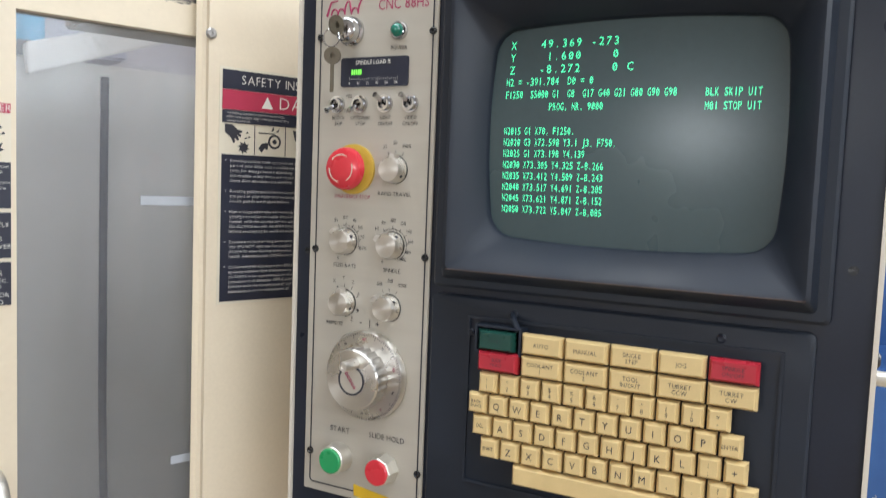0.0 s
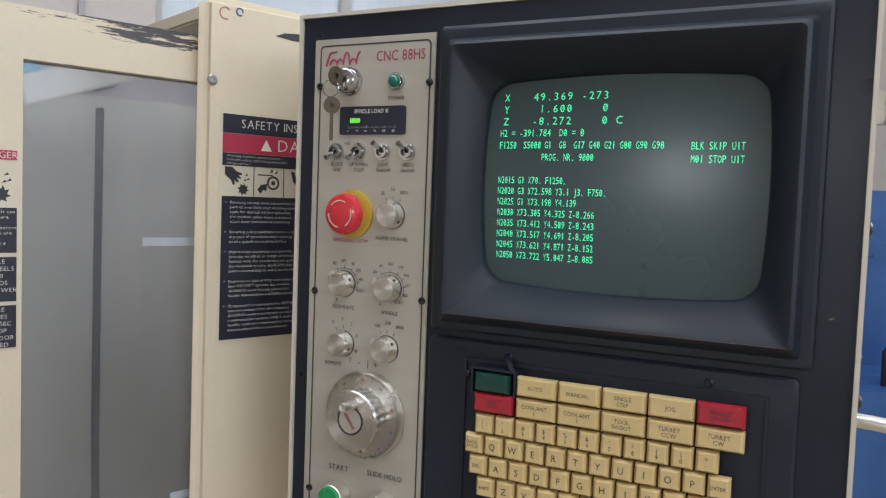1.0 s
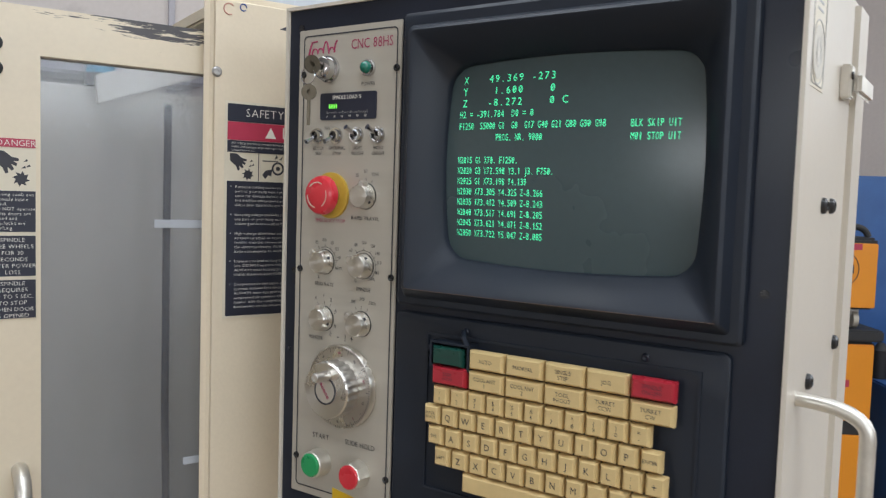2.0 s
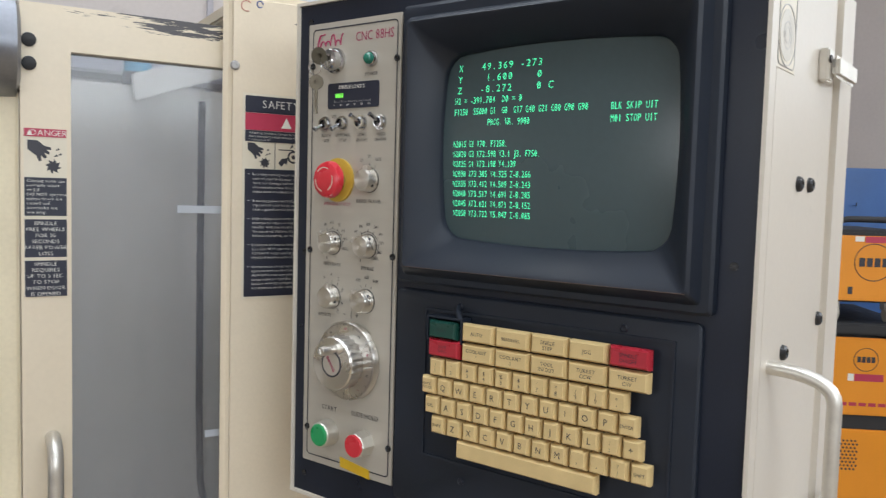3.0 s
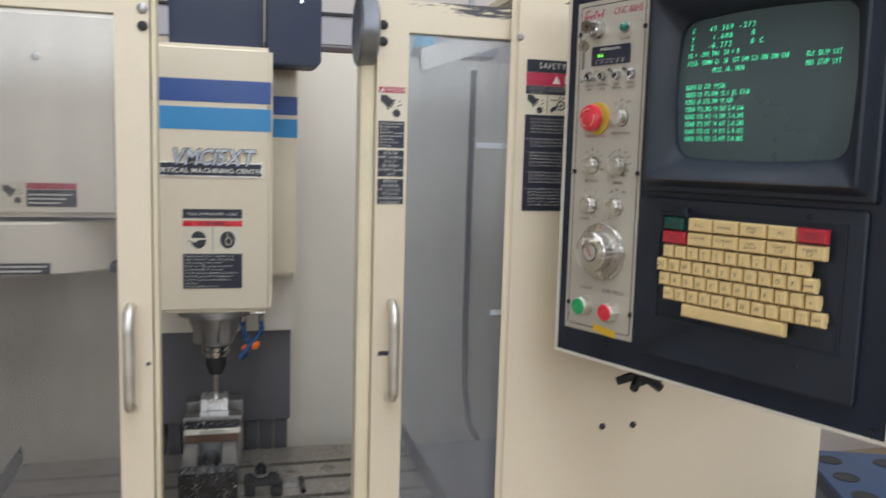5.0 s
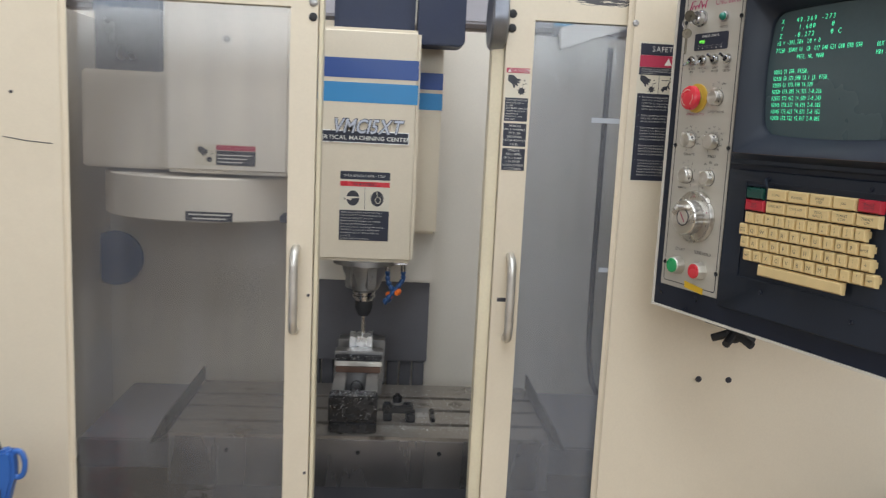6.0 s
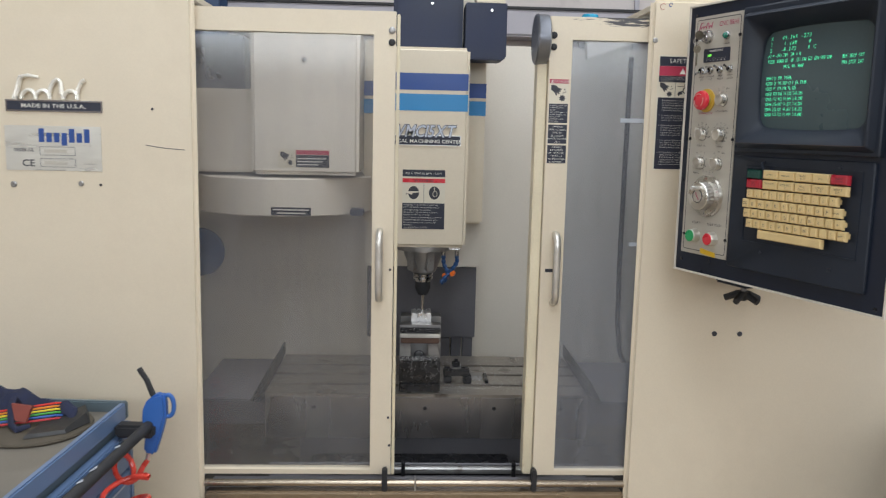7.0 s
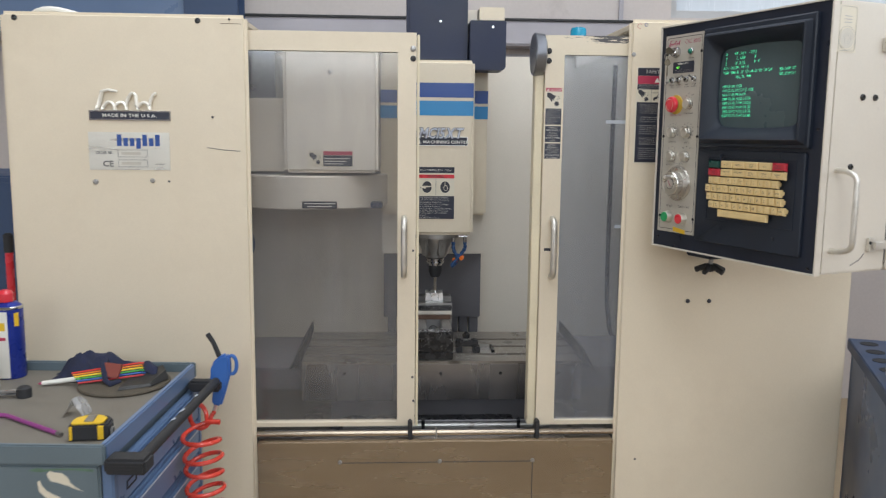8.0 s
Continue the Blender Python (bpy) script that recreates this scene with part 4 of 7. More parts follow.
part("coolant_manifold", box(-0.10, -0.036, 1.43, 1.455, HZ0 - 0.012, HZ0 - 0.0005, 0.003), M_CHROME, mill)
for x0, pts in ((-0.088, [(-0.088, 1.44, 1.212), (-0.087, 1.435, 1.185), (-0.074, 1.43, 1.16), (-0.078, 1.43, 1.138), (-0.098, 1.43, 1.122)]),
                (-0.047, [(-0.047, 1.44, 1.212), (-0.046, 1.435, 1.190), (-0.062, 1.425, 1.168), (-0.078, 1.42, 1.150), (-0.096, 1.42, 1.128)])):
    part("hose_fitting", lathe([(0, 0.007), (0.018, 0.007)], (x0, 1.44, HZ0 - 0.0125), (0, 0, -1), 14), M_CHROME, mill)
    path = []
    for i in range(len(pts) - 1):
        path += [Vector(pts[i]).lerp(Vector(pts[i + 1]), k / 6) for k in range(6)]
    part("coolant_hose", sweep(path, [0.0070 if i % 3 else 0.0046 for i in range(len(path))], 10), M_BLOC, mill, "blue segmented coolant hose")
    v = path[16] + Vector((-0.006, 0, 0.002)) if x0 < -0.06 else path[14] + Vector((0.008, 0, -0.004))
    part("hose_valve", lathe([(-0.006, 0.008), (0.004, 0.0085), (0.012, 0.006)], v, (0.3 if x0 < -0.06 else -0.3, -1, -0.2), 12), M_BLOC_O, mill, "orange hose valve")

# motor, box and cables above the head
part("motor_cover", box(-0.252, -0.040, 1.52, 1.78, HZ1 + 0.001, 2.46, 0.012), M_MOTOR, mill, "dark blue black motor cover")
screw(mill, -0.135, 1.52, 1.968, 0.005, M_CHROME)
jb = part("junction_box", plate([(-0.034, 1.812), (-0.022, 1.803), (0.080, 1.803), (0.092, 1.812), (0.092, 1.972), (-0.034, 1.972)], 1.505, 1.62, 0.003), M_MOTOR, mill, "dark junction box")
screw(jb, 0.045, 1.505, 1.95, 0.005, M_CHROME)
part("box_lid", box(0.0, 0.088, 1.53, 1.62, 1.9735, 2.02, 0.003), M_CREAM, mill)

# tool changer behind the left door
tc = part("tool_changer_box", box(-0.668, -0.348, 1.435, 1.78, 1.447, 1.885, 0.012, seg=3), M_CREAM_IN, mill, "cream tool changer housing")
screw(tc, -0.510, 1.435, 1.785, 0.008, M_STEEL)
t1 = patch("warning_sign", -0.588, -0.434, 1.468, 1.523, 1.435, M_STICKER, mill, 0.0005, "small warning sticker with a red band")
patch("red_band", -0.535, -0.436, 1.508, 1.521, 1.4345, M_RED_LABEL, t1)
patch("panel", -0.535, -0.436, 1.470, 1.507, 1.4345, M_NAVY, t1)
icon("cutter", -0.561, 1.4955, 0.044, 1.4344, t1)
for i in range(3):
    patch("bar", -0.531, -0.445 - 0.012 * i, 1.495 - 0.009 * i, 1.4975 - 0.009 * i, 1.434, M_WHITE, t1)
part("tool_drum", lathe([(0, 0.281), (0.004, 0.286), (0.111, 0.286), (0.115, 0.281)], (-0.600, 1.695, 1.322), (0, 0, 1), 64), M_CREAM_IN, mill, "round cream tool drum cover")
t2 = patch("drum_sign", -0.6055, -0.487, 1.328, 1.352, 1.4075, M_NAVY, mill, 0.0015)
for i in range(2):
    patch("bar", -0.598 + 0.01 * i, -0.494 - 0.01 * i, 1.343 - 0.010 * i, 1.3465 - 0.010 * i, 1.4058, M_WHITE, t2)
part("changer_cupboard", box(-0.90, -0.674, 1.52, 1.90, 1.447, 1.700, 0.006), M_CREAM_IN, mill)
part("changer_cupboard", box(-0.90, -0.720, 1.62, 1.90, 1.701, 1.87, 0.006), M_BUMPER, mill)
part("drum_bracket", box(-0.375, -0.335, 1.45, 1.52, 1.325, 1.345, 0.003), M_MOTOR, mill)
part("coolant_disc", lathe([(0, 0.085), (0.01, 0.085), (0.014, 0.06)], (-0.93, 1.86, 1.145), (0, -1, 0), 32), M_STANDBLUE, mill)

# ---- things on the table ----
VX = -0.158
vise = thing("vise", pose(VX, 1.34, 0.86), "oily dark steel machine vise on the table", "vise")
part("base", box(VX - 0.057, VX + 0.057, 1.180, 1.56, 0.861, 0.884, 0.003), M_DARKSTEEL, vise)
part("front_block", box(VX - 0.059, VX + 0.057, 1.185, 1.235, 0.8845, 0.950, 0.004), M_DARKSTEEL, vise, "oily black front block spotted with chips")
part("screw_end", lathe([(0, 0.013), (0.005, 0.013), (0.005, 0.008), (0.001, 0.008)], (VX, 1.185, 0.910), seg=6), M_DARKSTEEL, vise)
part("screw_rim", lathe([(0, 0.018), (0.002, 0.018), (0.002, 0.016)], (VX, 1.185, 0.910), seg=24), M_DARKSTEEL, vise)
for x in (VX - 0.043, VX + 0.043):
    for z in (0.932, 0.895):
        part("bolt", lathe([(0, 0.0065), (0.004, 0.0065), (0.004, 0.0035), (0.001, 0.003)], (x, 1.185, z), seg=12), M_DARKSTEEL, vise)
for x0, x1 in ((VX - 0.057, VX - 0.026), (VX + 0.025, VX + 0.056)):
    part("slide_way", box(x0, x1, 1.2355, 1.39, 0.8845, 0.948, 0.003), M_STEEL, vise)
part("lead_screw", lathe([(0, 0.016), (0.15, 0.016)], (VX, 1.2355, 0.910), (0, 1, 0), 16), M_DARKSTEEL, vise)
part("movable_jaw", box(VX - 0.060, VX + 0.066, 1.3905, 1.436, 0.8845, 1.002, 0.003), M_STEEL, vise, "worn steel movable jaw")
part("jaw_strip", box(VX - 0.058, VX + 0.064, 1.378, 1.390, 0.9655, 0.978, 0.002), M_HANDLE, vise)
part("jaw_base", box(VX - 0.056, VX + 0.060, 1.376, 1.390, 0.9485, 0.965, 0.002), M_RUST, vise)
part("oily_ledge", box(VX - 0.058, VX + 0.064, 1.379, 1.390, 0.9785, 0.996, 0.003), M_DARKSTEEL, vise)
part("fixed_jaw", box(VX - 0.058, VX + 0.070, 1.502, 1.555, 0.8845, 1.004, 0.003), M_STEEL, vise)
wp = thing("workpiece", pose(-0.149, 1.468, 0.98), "milled bright aluminium block with slots held in the vise", "workpiece")
wb = bmesh.new()
for x0, x1 in ((-0.183, -0.169), (-0.164, -0.143), (-0.138, -0.122)):
    box(x0, x1, 1.4375, 1.500, 0.938, 1.029, 0.0012, wb)
box(-0.1829, -0.1221, 1.446, 1.500, 0.938, 1.024, 0, wb)
part("block", wb, M_ALUBLOCK, wp)
cl = thing("step_clamp", pose(-0.055, 1.29, 0.86), "oily black step clamp with stud and nut", "clamp")
part("strap", box(-0.088, -0.012, 1.262, 1.296, 0.882, 0.903, 0.004), M_DARKSTEEL, cl)
part("step_block", box(-0.030, -0.006, 1.258, 1.300, 0.861, 0.8815, 0.002), M_DARKSTEEL, cl)
part("heel", box(-0.086, -0.064, 1.264, 1.294, 0.861, 0.8815, 0.002), M_DARKSTEEL, cl)
part("washer", lathe([(0, 0.017), (0.004, 0.017)], (-0.052, 1.279, 0.9035), (0, 0, 1), 20), M_STEEL, cl)
part("nut", lathe([(0, 0.012), (0.014, 0.012)], (-0.052, 1.279, 0.908), (0, 0, 1), 6), M_DARKSTEEL, cl)
part("stud", lathe([(0, 0.006), (0.020, 0.006)], (-0.052, 1.279, 0.909), (0, 0, 1), 12), M_DARKSTEEL, cl)
kk = thing("key_block", pose(0.02, 1.33, 0.86), "flat steel spacer block lying on the table", "block")
part("block", box(-0.004, 0.030, 1.30, 1.336, 0.8605, 0.872, 0.001), M_STEEL, kk)
part("block", box(0.034, 0.044, 1.265, 1.340, 0.8605, 0.870, 0.001), M_DARKSTEEL, kk)
rng = random.Random(5)
chips = bmesh.new()
for i in range(1500):
    s = rng.uniform(0.0007, 0.0022)
    if i < 1230:
        x, y, z = rng.uniform(-0.095, 0.31), rng.triangular(1.17, 1.55, 1.22), 0.8605
    elif i < 1340:
        x, y, z = rng.uniform(VX - 0.056, VX + 0.054), rng.uniform(1.186, 1.234), 0.9502
    elif i < 1450:
        x, y, z = rng.uniform(VX - 0.056, VX + 0.054), 1.1842, rng.uniform(0.890, 0.948)
    else:
        x, y, z = rng.uniform(VX - 0.056, VX + 0.062), 1.3782, rng.uniform(0.980, 0.995)
    a = rng.uniform(0, 6.3)
    u, v = Vector((math.cos(a), math.sin(a) * 0.3, rng.uniform(-0.6, 0.6))) * s, Vector((-math.sin(a), -0.4, rng.uniform(0.2, 0.8))) * s * 0.6
    p = Vector((x, y, z + 0.0006))
    vs = [chips.verts.new(p + q) for q in (u, v, -u, -v * 0.4 + Vector((0, 0, s)))]
    chips.faces.new(vs[:3])
    chips.faces.new((vs[0], vs[2], vs[3]))
tagged(solid("metal_chips", chips, M_ALUBLOCK, None, 0), "bright aluminium chips strewn over the table", "chips", kind="stuff")

# ---- the control pendant, in its own frame: x along its face, y into it, z up ----
CUR = Matrix.Translation((0.39, 0.717, 1.31)) @ Matrix.Rotation(radians(-68.5), 4, "Z")
pend = thing("control_pendant", CUR.copy(), "cream control pendant with black face, screen and keyboard", "control panel")
W, H = 0.5095, 0.546
U0, V0 = -0.0045, -0.009
part("front_frame", frame_ring(U0, W, V0, H, U0 + 0.0035, W - 0.0035, V0 + 0.0035, H - 0.0035, -0.004, 0.012, 0.0012), M_PENDANT, pend)
house = part("housing", box(U0 + 0.001, W - 0.001, 0.0125, 0.205, V0 + 0.001, H - 0.001, 0.004), M_PENDANT, pend, "cream painted sheet steel housing, rubbed at the side")
part("rear_cover", box(U0, W + 0.002, 0.212, 0.275, V0 - 0.001, H + 0.001, 0.006), M_PENDANT, pend, "cream rear cover held by latches")
part("gasket", box(0.006, W - 0.006, 0.2055, 0.2115, 0.004, H - 0.006), M_RUBBER, pend)
face = part("face_plate", frame_ring(U0 + 0.0037, W - 0.0037, V0 + 0.0037, H - 0.0037, 0.1965, 0.4445, 0.2880, 0.4820, -0.001, 0.010), M_BLACK2, pend, "black painted face plate")
for x, z in ((0.016, 0.524), (0.490, 0.004), (0.490, 0.29), (0.016, 0.016), (0.012, 0.27)):
    part("screw", lathe([(0, 0.0035), (0.0012, 0.0035), (0.0012, 0.0015)], (x, -0.001, z), seg=10), M_DARKSTEEL, pend)

# silver operator strip
PEND = CUR.copy()
CUR = PEND @ Matrix.Translation((0.005, 0, 0))
op = part("operator_strip", box(0.0100, 0.1448, -0.0035, -0.0012, 0.033, 0.5205, 0.0006), M_SILVER, pend, "satin silver operator strip with knobs and buttons")
S = -0.0036
line = bmesh.new()
o, i_ = rounded(0.0168, 0.1405, 0.0405, 0.5145, 0.005), rounded(0.0182, 0.1391, 0.0419, 0.5131, 0.0036)
for k in range(len(o)):
    j = (k + 1) % len(o)
    line.faces.new([line.verts.new((x, S - 0.0003, z)) for x, z in (o[k], o[j], i_[j], i_[k])])
part("border_line", line, M_INK, op, smooth=0)
for x in (0.0175, 0.1398):
    for z in (0.475, 0.273, 0.072):
        part("panel_screw", lathe([(0, 0.0036), (0.0016, 0.0034), (0.0024, 0.002), (0.0012, 0.0012)], (x, S, z), seg=12), M_DARKSTEEL, op)
T = S - 0.0003
ink = [("CNC 88HS", 0.0815, 0.4968, 0.0098, "l", 0.80)]
letters("heading", ink, M_PINKINK, op, T, book=PLAIN)
mark = bmesh.new()
sweep([(0.0240, T, 0.4942), (0.0262, T, 0.5010), (0.0285, T, 0.5072), (0.0360, T, 0.5080)], [0.0011, 0.0010, 0.0009, 0.0007], 6, mark)
ribbon = []
for k in range(49):
    s = k / 48
    a = s * 2 * math.pi * 4.5
    high = 0.0028 + (0.0032 if 0.46 < s < 0.60 or s > 0.84 else 0.0)
    ribbon.append((0.0290 + 0.034 * s - 0.0014 * math.sin(a), T, 0.4950 + high * (1 - math.cos(a))))
sweep(ribbon, 0.0008, 6, mark)
part("emblem", mark, M_PINKINK, op, "crimson flowing emblem")

black = [("POWER", 0.105, 0.4600, 0.0037, "c", 0.9), ("YES", 0.0515, 0.4175, 0.0034, "c", 0.9), ("NO", 0.0505, 0.4045, 0.0034, "c", 0.9),
         ("BLOCK", 0.0405, 0.3975, 0.0034, "c", 0.9), ("SKIP", 0.0405, 0.3920, 0.0034, "c", 0.9), ("OPTIONAL", 0.0655, 0.3975, 0.0034, "c", 0.9), ("STOP", 0.0655, 0.3920, 0.0034, "c", 0.9),
         ("LIGHT", 0.0930, 0.3975, 0.0034, "c", 0.9), ("ON/OFF", 0.0930, 0.3920, 0.0034, "c", 0.9), ("VIDEO", 0.1195, 0.3975, 0.0034, "c", 0.9), ("ON/OFF", 0.1195, 0.3920, 0.0034, "c", 0.9),
         ("RAPID TRAVEL", 0.105, 0.3275, 0.0037, "c", 0.95), ("25", 0.0935, 0.3705, 0.0035, "c", 0.9), ("50", 0.1045, 0.3745, 0.0035, "c", 0.9), ("100%", 0.1170, 0.3715, 0.0035, "c", 0.9),
         ("FEED RATE", 0.0525, 0.2575, 0.0037, "c", 0.95), ("SPINDLE", 0.1050, 0.2565, 0.0037, "c", 0.95), ("0", 0.0445, 0.2645, 0.0033, "c", 0.9), ("0", 0.0945, 0.2645, 0.0033, "c", 0.9),
         ("85", 0.0410, 0.3005, 0.0033, "c", 0.9), ("100", 0.0515, 0.3035, 0.0033, "c", 0.9), ("115", 0.0625, 0.3010, 0.0033, "c", 0.9), ("125", 0.0690, 0.2950, 0.0033, "c", 0.9), ("140", 0.0715, 0.2865, 0.0033, "c", 0.9), ("150%", 0.0725, 0.2755, 0.0033, "c", 0.9),
         ("60", 0.0875, 0.2950, 0.0033, "c", 0.9), ("80", 0.0945, 0.3010, 0.0033, "c", 0.9), ("100", 0.1050, 0.3035, 0.0033, "c", 0.9), ("120", 0.1160, 0.3010, 0.0033, "c", 0.9), ("140", 0.1225, 0.2940, 0.0033, "c", 0.9), ("160", 0.1245, 0.2850, 0.0033, "c", 0.9), ("180", 0.1220, 0.2750, 0.0033, "c", 0.9), ("200%", 0.1150, 0.2680, 0.0033, "c", 0.9),
         ("REMOTE", 0.0425, 0.2010, 0.0036, "c", 0.95), ("X", 0.0410, 0.2420, 0.0035, "c", 0.9), ("Y", 0.0520, 0.2455, 0.0035, "c", 0.9), ("Z", 0.0625, 0.2420, 0.0035, "c", 0.9), ("A", 0.0690, 0.2315, 0.0035, "c", 0.9), ("B", 0.0690, 0.2155, 0.0035, "c", 0.9), ("C", 0.0625, 0.2060, 0.0035, "c", 0.9),
         (".010", 0.0920, 0.2435, 0.0035, "c", 0.9), (".001", 0.1035, 0.2470, 0.0035, "c", 0.9), (".0001", 0.1165, 0.2440, 0.0035, "c", 0.9),
         ("START", 0.0525, 0.0965, 0.0052, "c", 0.95), ("SLIDE HOLD", 0.1055, 0.0975, 0.0052, "c", 0.95), ("-", 0.073, 0.2040, 0.007, "c", 1.0), ("+", 0.0915, 0.2035, 0.006, "c", 1.0), ("|", 0.083, 0.2045, 0.006, "c", 1.0)]
letters("panel_text", black, M_INK, op, T, book=PLAIN)
letters("panel_text", [("EMERGENCY STOP", 0.0585, 0.3235, 0.0035, "c", 0.92)], M_PINKINK, op, T, book=PLAIN)
# dial scales round the knobs
ARCS = {1: (-20, 110, 26), 2: (-50, 130, 32)}
for n, (cx, cz, angs) in enumerate(((0.105, 0.3515, (118, 90, 62)), (0.0525, 0.2825, (120, 90, 62, 36, 8, -20)), (0.1045, 0.2820, (125, 90, 60, 34, 8, -20, -48)), (0.053, 0.2235, (120, 90, 60, 25, -20, -55)), (0.103, 0.2235, (115, 90, 62)))):
    scale_bm = bmesh.new()
    if n in ARCS:
        a0, a1, steps_ = ARCS[n]
        for k in range(steps_):
            a, b = radians(a0 + (a1 - a0) * k / steps_), radians(a0 + (a1 - a0) * (k + 1) / steps_)
            scale_bm.faces.new([scale_bm.verts.new((cx + r * math.cos(q), T, cz + r * math.sin(q))) for r, q in ((0.0155, a), (0.0155, b), (0.0150, b), (0.0150, a))])
    for a in angs:
        c, s = math.cos(radians(a)), math.sin(radians(a))
        scale_bm.faces.new([scale_bm.verts.new((cx + r * c + e * s, T - 0.0001, cz + r * s - e * c)) for r, e in ((0.0150, -0.0003), (0.0150, 0.0003), (0.0180, 0.0003), (0.0180, -0.0003))])
    part("dial_scale", scale_bm, M_INK, op, smooth=0)

# key switch with a hanging pair of keys
lock = part("key_switch", lathe([(0, 0.0135), (0.003, 0.0135), (0.004, 0.0115), (0.012, 0.0110), (0.014, 0.0085), (0.0145, 0.004)], (0.053, S, 0.4785), seg=28), M_CHROME, pend, "chrome key switch")
kb = lathe([(-0.0007, 0.0028), (-0.0007, 0.0092), (0.0007, 0.0092), (0.0007, 0.0028), (-0.0007, 0.0028)], (0.0535, S - 0.026, 0.4800), (1, -0.2, 0), 20)
box(-0.012, 0.0, -0.0007, 0.0007, -0.0032, 0.0032, 0, kb, m=Matrix.Translation((0.0535, S - 0.012, 0.4795)) @ Matrix.Rotation(radians(75), 4, "Z"))
part("key", kb, M_KEYSTEEL, lock, "flat steel key in the lock")
part("key_ring", sweep([(0.0480 + 0.0075 * math.cos(a), S - 0.026 + 0.002 * math.cos(a), 0.4690 + 0.0080 * math.sin(a)) for a in [2 * math.pi * k / 20 for k in range(20)]], 0.0006, 6, closed=True), M_CHROME, lock)
k2 = lathe([(-0.0007, 0.0022), (-0.0007, 0.0080), (0.0007, 0.0080), (0.0007, 0.0022), (-0.0007, 0.0022)], (0.0500, S - 0.026, 0.4530), (0.45, -1, 0), 20)
box(-0.0017, 0.0017, -0.0007, 0.0007, -0.0330, -0.006, 0.0002, k2, m=Matrix.Translation((0.0500, S - 0.026, 0.4530)) @ Matrix.Rotation(radians(24), 4, "Z"))
part("key", k2, M_KEYSTEEL, lock, "spare steel key hanging from the ring")

lampb = part("power_lamp", lathe([(0, 0.0085), (0.003, 0.0085), (0.005, 0.0072), (0.005, 0.006)], (0.105, S, 0.4770), seg=24), M_CHROME, pend)
part("lens", lathe([(0.003, 0.0064), (0.007, 0.0060), (0.0095, 0.0042), (0.0108, 0.0018)], (0.105, S, 0.4770), seg=20), M_LENS, lampb, "green lamp lens")
load = part("load_meter", plate(rounded(0.0425, 0.1160, 0.4275, 0.4545, 0.0025), S - 0.0015, S), M_NAVY, pend, "dark blue spindle load display")
Q = S - 0.0018
letters("meter_text", [("SPINDLE LOAD %", 0.0785, 0.4480, 0.0037, "c", 0.9)] + [(s, 0.0525 + 0.0102 * k, 0.4300, 0.0021, "c", 0.9) for k, s in enumerate(("0", "30", "60", "90", "120", "150"))], M_WHITE, load, Q)
for k in range(4):
    patch("led", 0.0550 + k * 0.0024, 0.0562 + k * 0.0024, 0.4388, 0.4432, Q, M_LED, load, 0.0003)
patch("led", 0.0646, 0.0656, 0.4388, 0.4432, Q, M_LED, load, 0.0003)
for k in range(26):
    patch("tick", 0.0525 + k * 0.0021, 0.0528 + k * 0.0021, 0.4338, 0.4362 if k % 5 == 0 else 0.4350, Q, M_WHITE, load, 0.0001)

for u, up in ((0.039, -1), (0.0645, -1), (0.092, 1), (0.119, 1)):
    sw = part("toggle_switch", lathe([(0, 0.0082), (0.0022, 0.0082), (0.0022, 0.0064), (0.006, 0.0060), (0.006, 0.0045), (0.002, 0.0040)], (u, S, 0.4115), seg=20), M_CHROME, pend, "chrome toggle switch")
    part("lever", sweep([(u, S - 0.002, 0.4115), (u - 0.001, S - 0.010, 0.4115 + up * 0.004), (u - 0.002, S - 0.0155, 0.4115 + up * 0.007)], [0.0018, 0.0021, 0.0027], 10), M_CHROME, sw)

est = part("emergency_stop", lathe([(0, 0.0235), (0.0025, 0.0235), (0.0028, 0.0225)], (0.0595, S, 0.3510), seg=36), M_DULLYELLOW, pend, "red mushroom emergency stop on a yellow ring")
part("collar", lathe([(0.0028, 0.0135), (0.005, 0.0135), (0.006, 0.0125), (0.010, 0.0125)], (0.0595, S, 0.3510), seg=8), M_CHROME, est)
part("mushroom", lathe([(0.008, 0.012), (0.0095, 0.0175), (0.012, 0.0198), (0.0165, 0.0196), (0.0195, 0.0180), (0.0210, 0.0145), (0.0218, 0.006), (0.0218, 0.001)], (0.0595, S, 0.3510), seg=40), M_RED, est, "red plastic mushroom button")
arrow = bmesh.new()
for a0 in (-60, 60, 180):
    for k in range(9):
        a, b = radians(a0 + 9 * k), radians(a0 + 9 * k + 9)
        arrow.faces.new([arrow.verts.new((0.0595 + r * math.cos(q), S - 0.0220, 0.3510 + r * math.sin(q))) for r, q in ((0.0132, a), (0.0132, b), (0.0122, b), (0.0122, a))])
part("arrow_mark", arrow, M_STICKER, est, smooth=0)


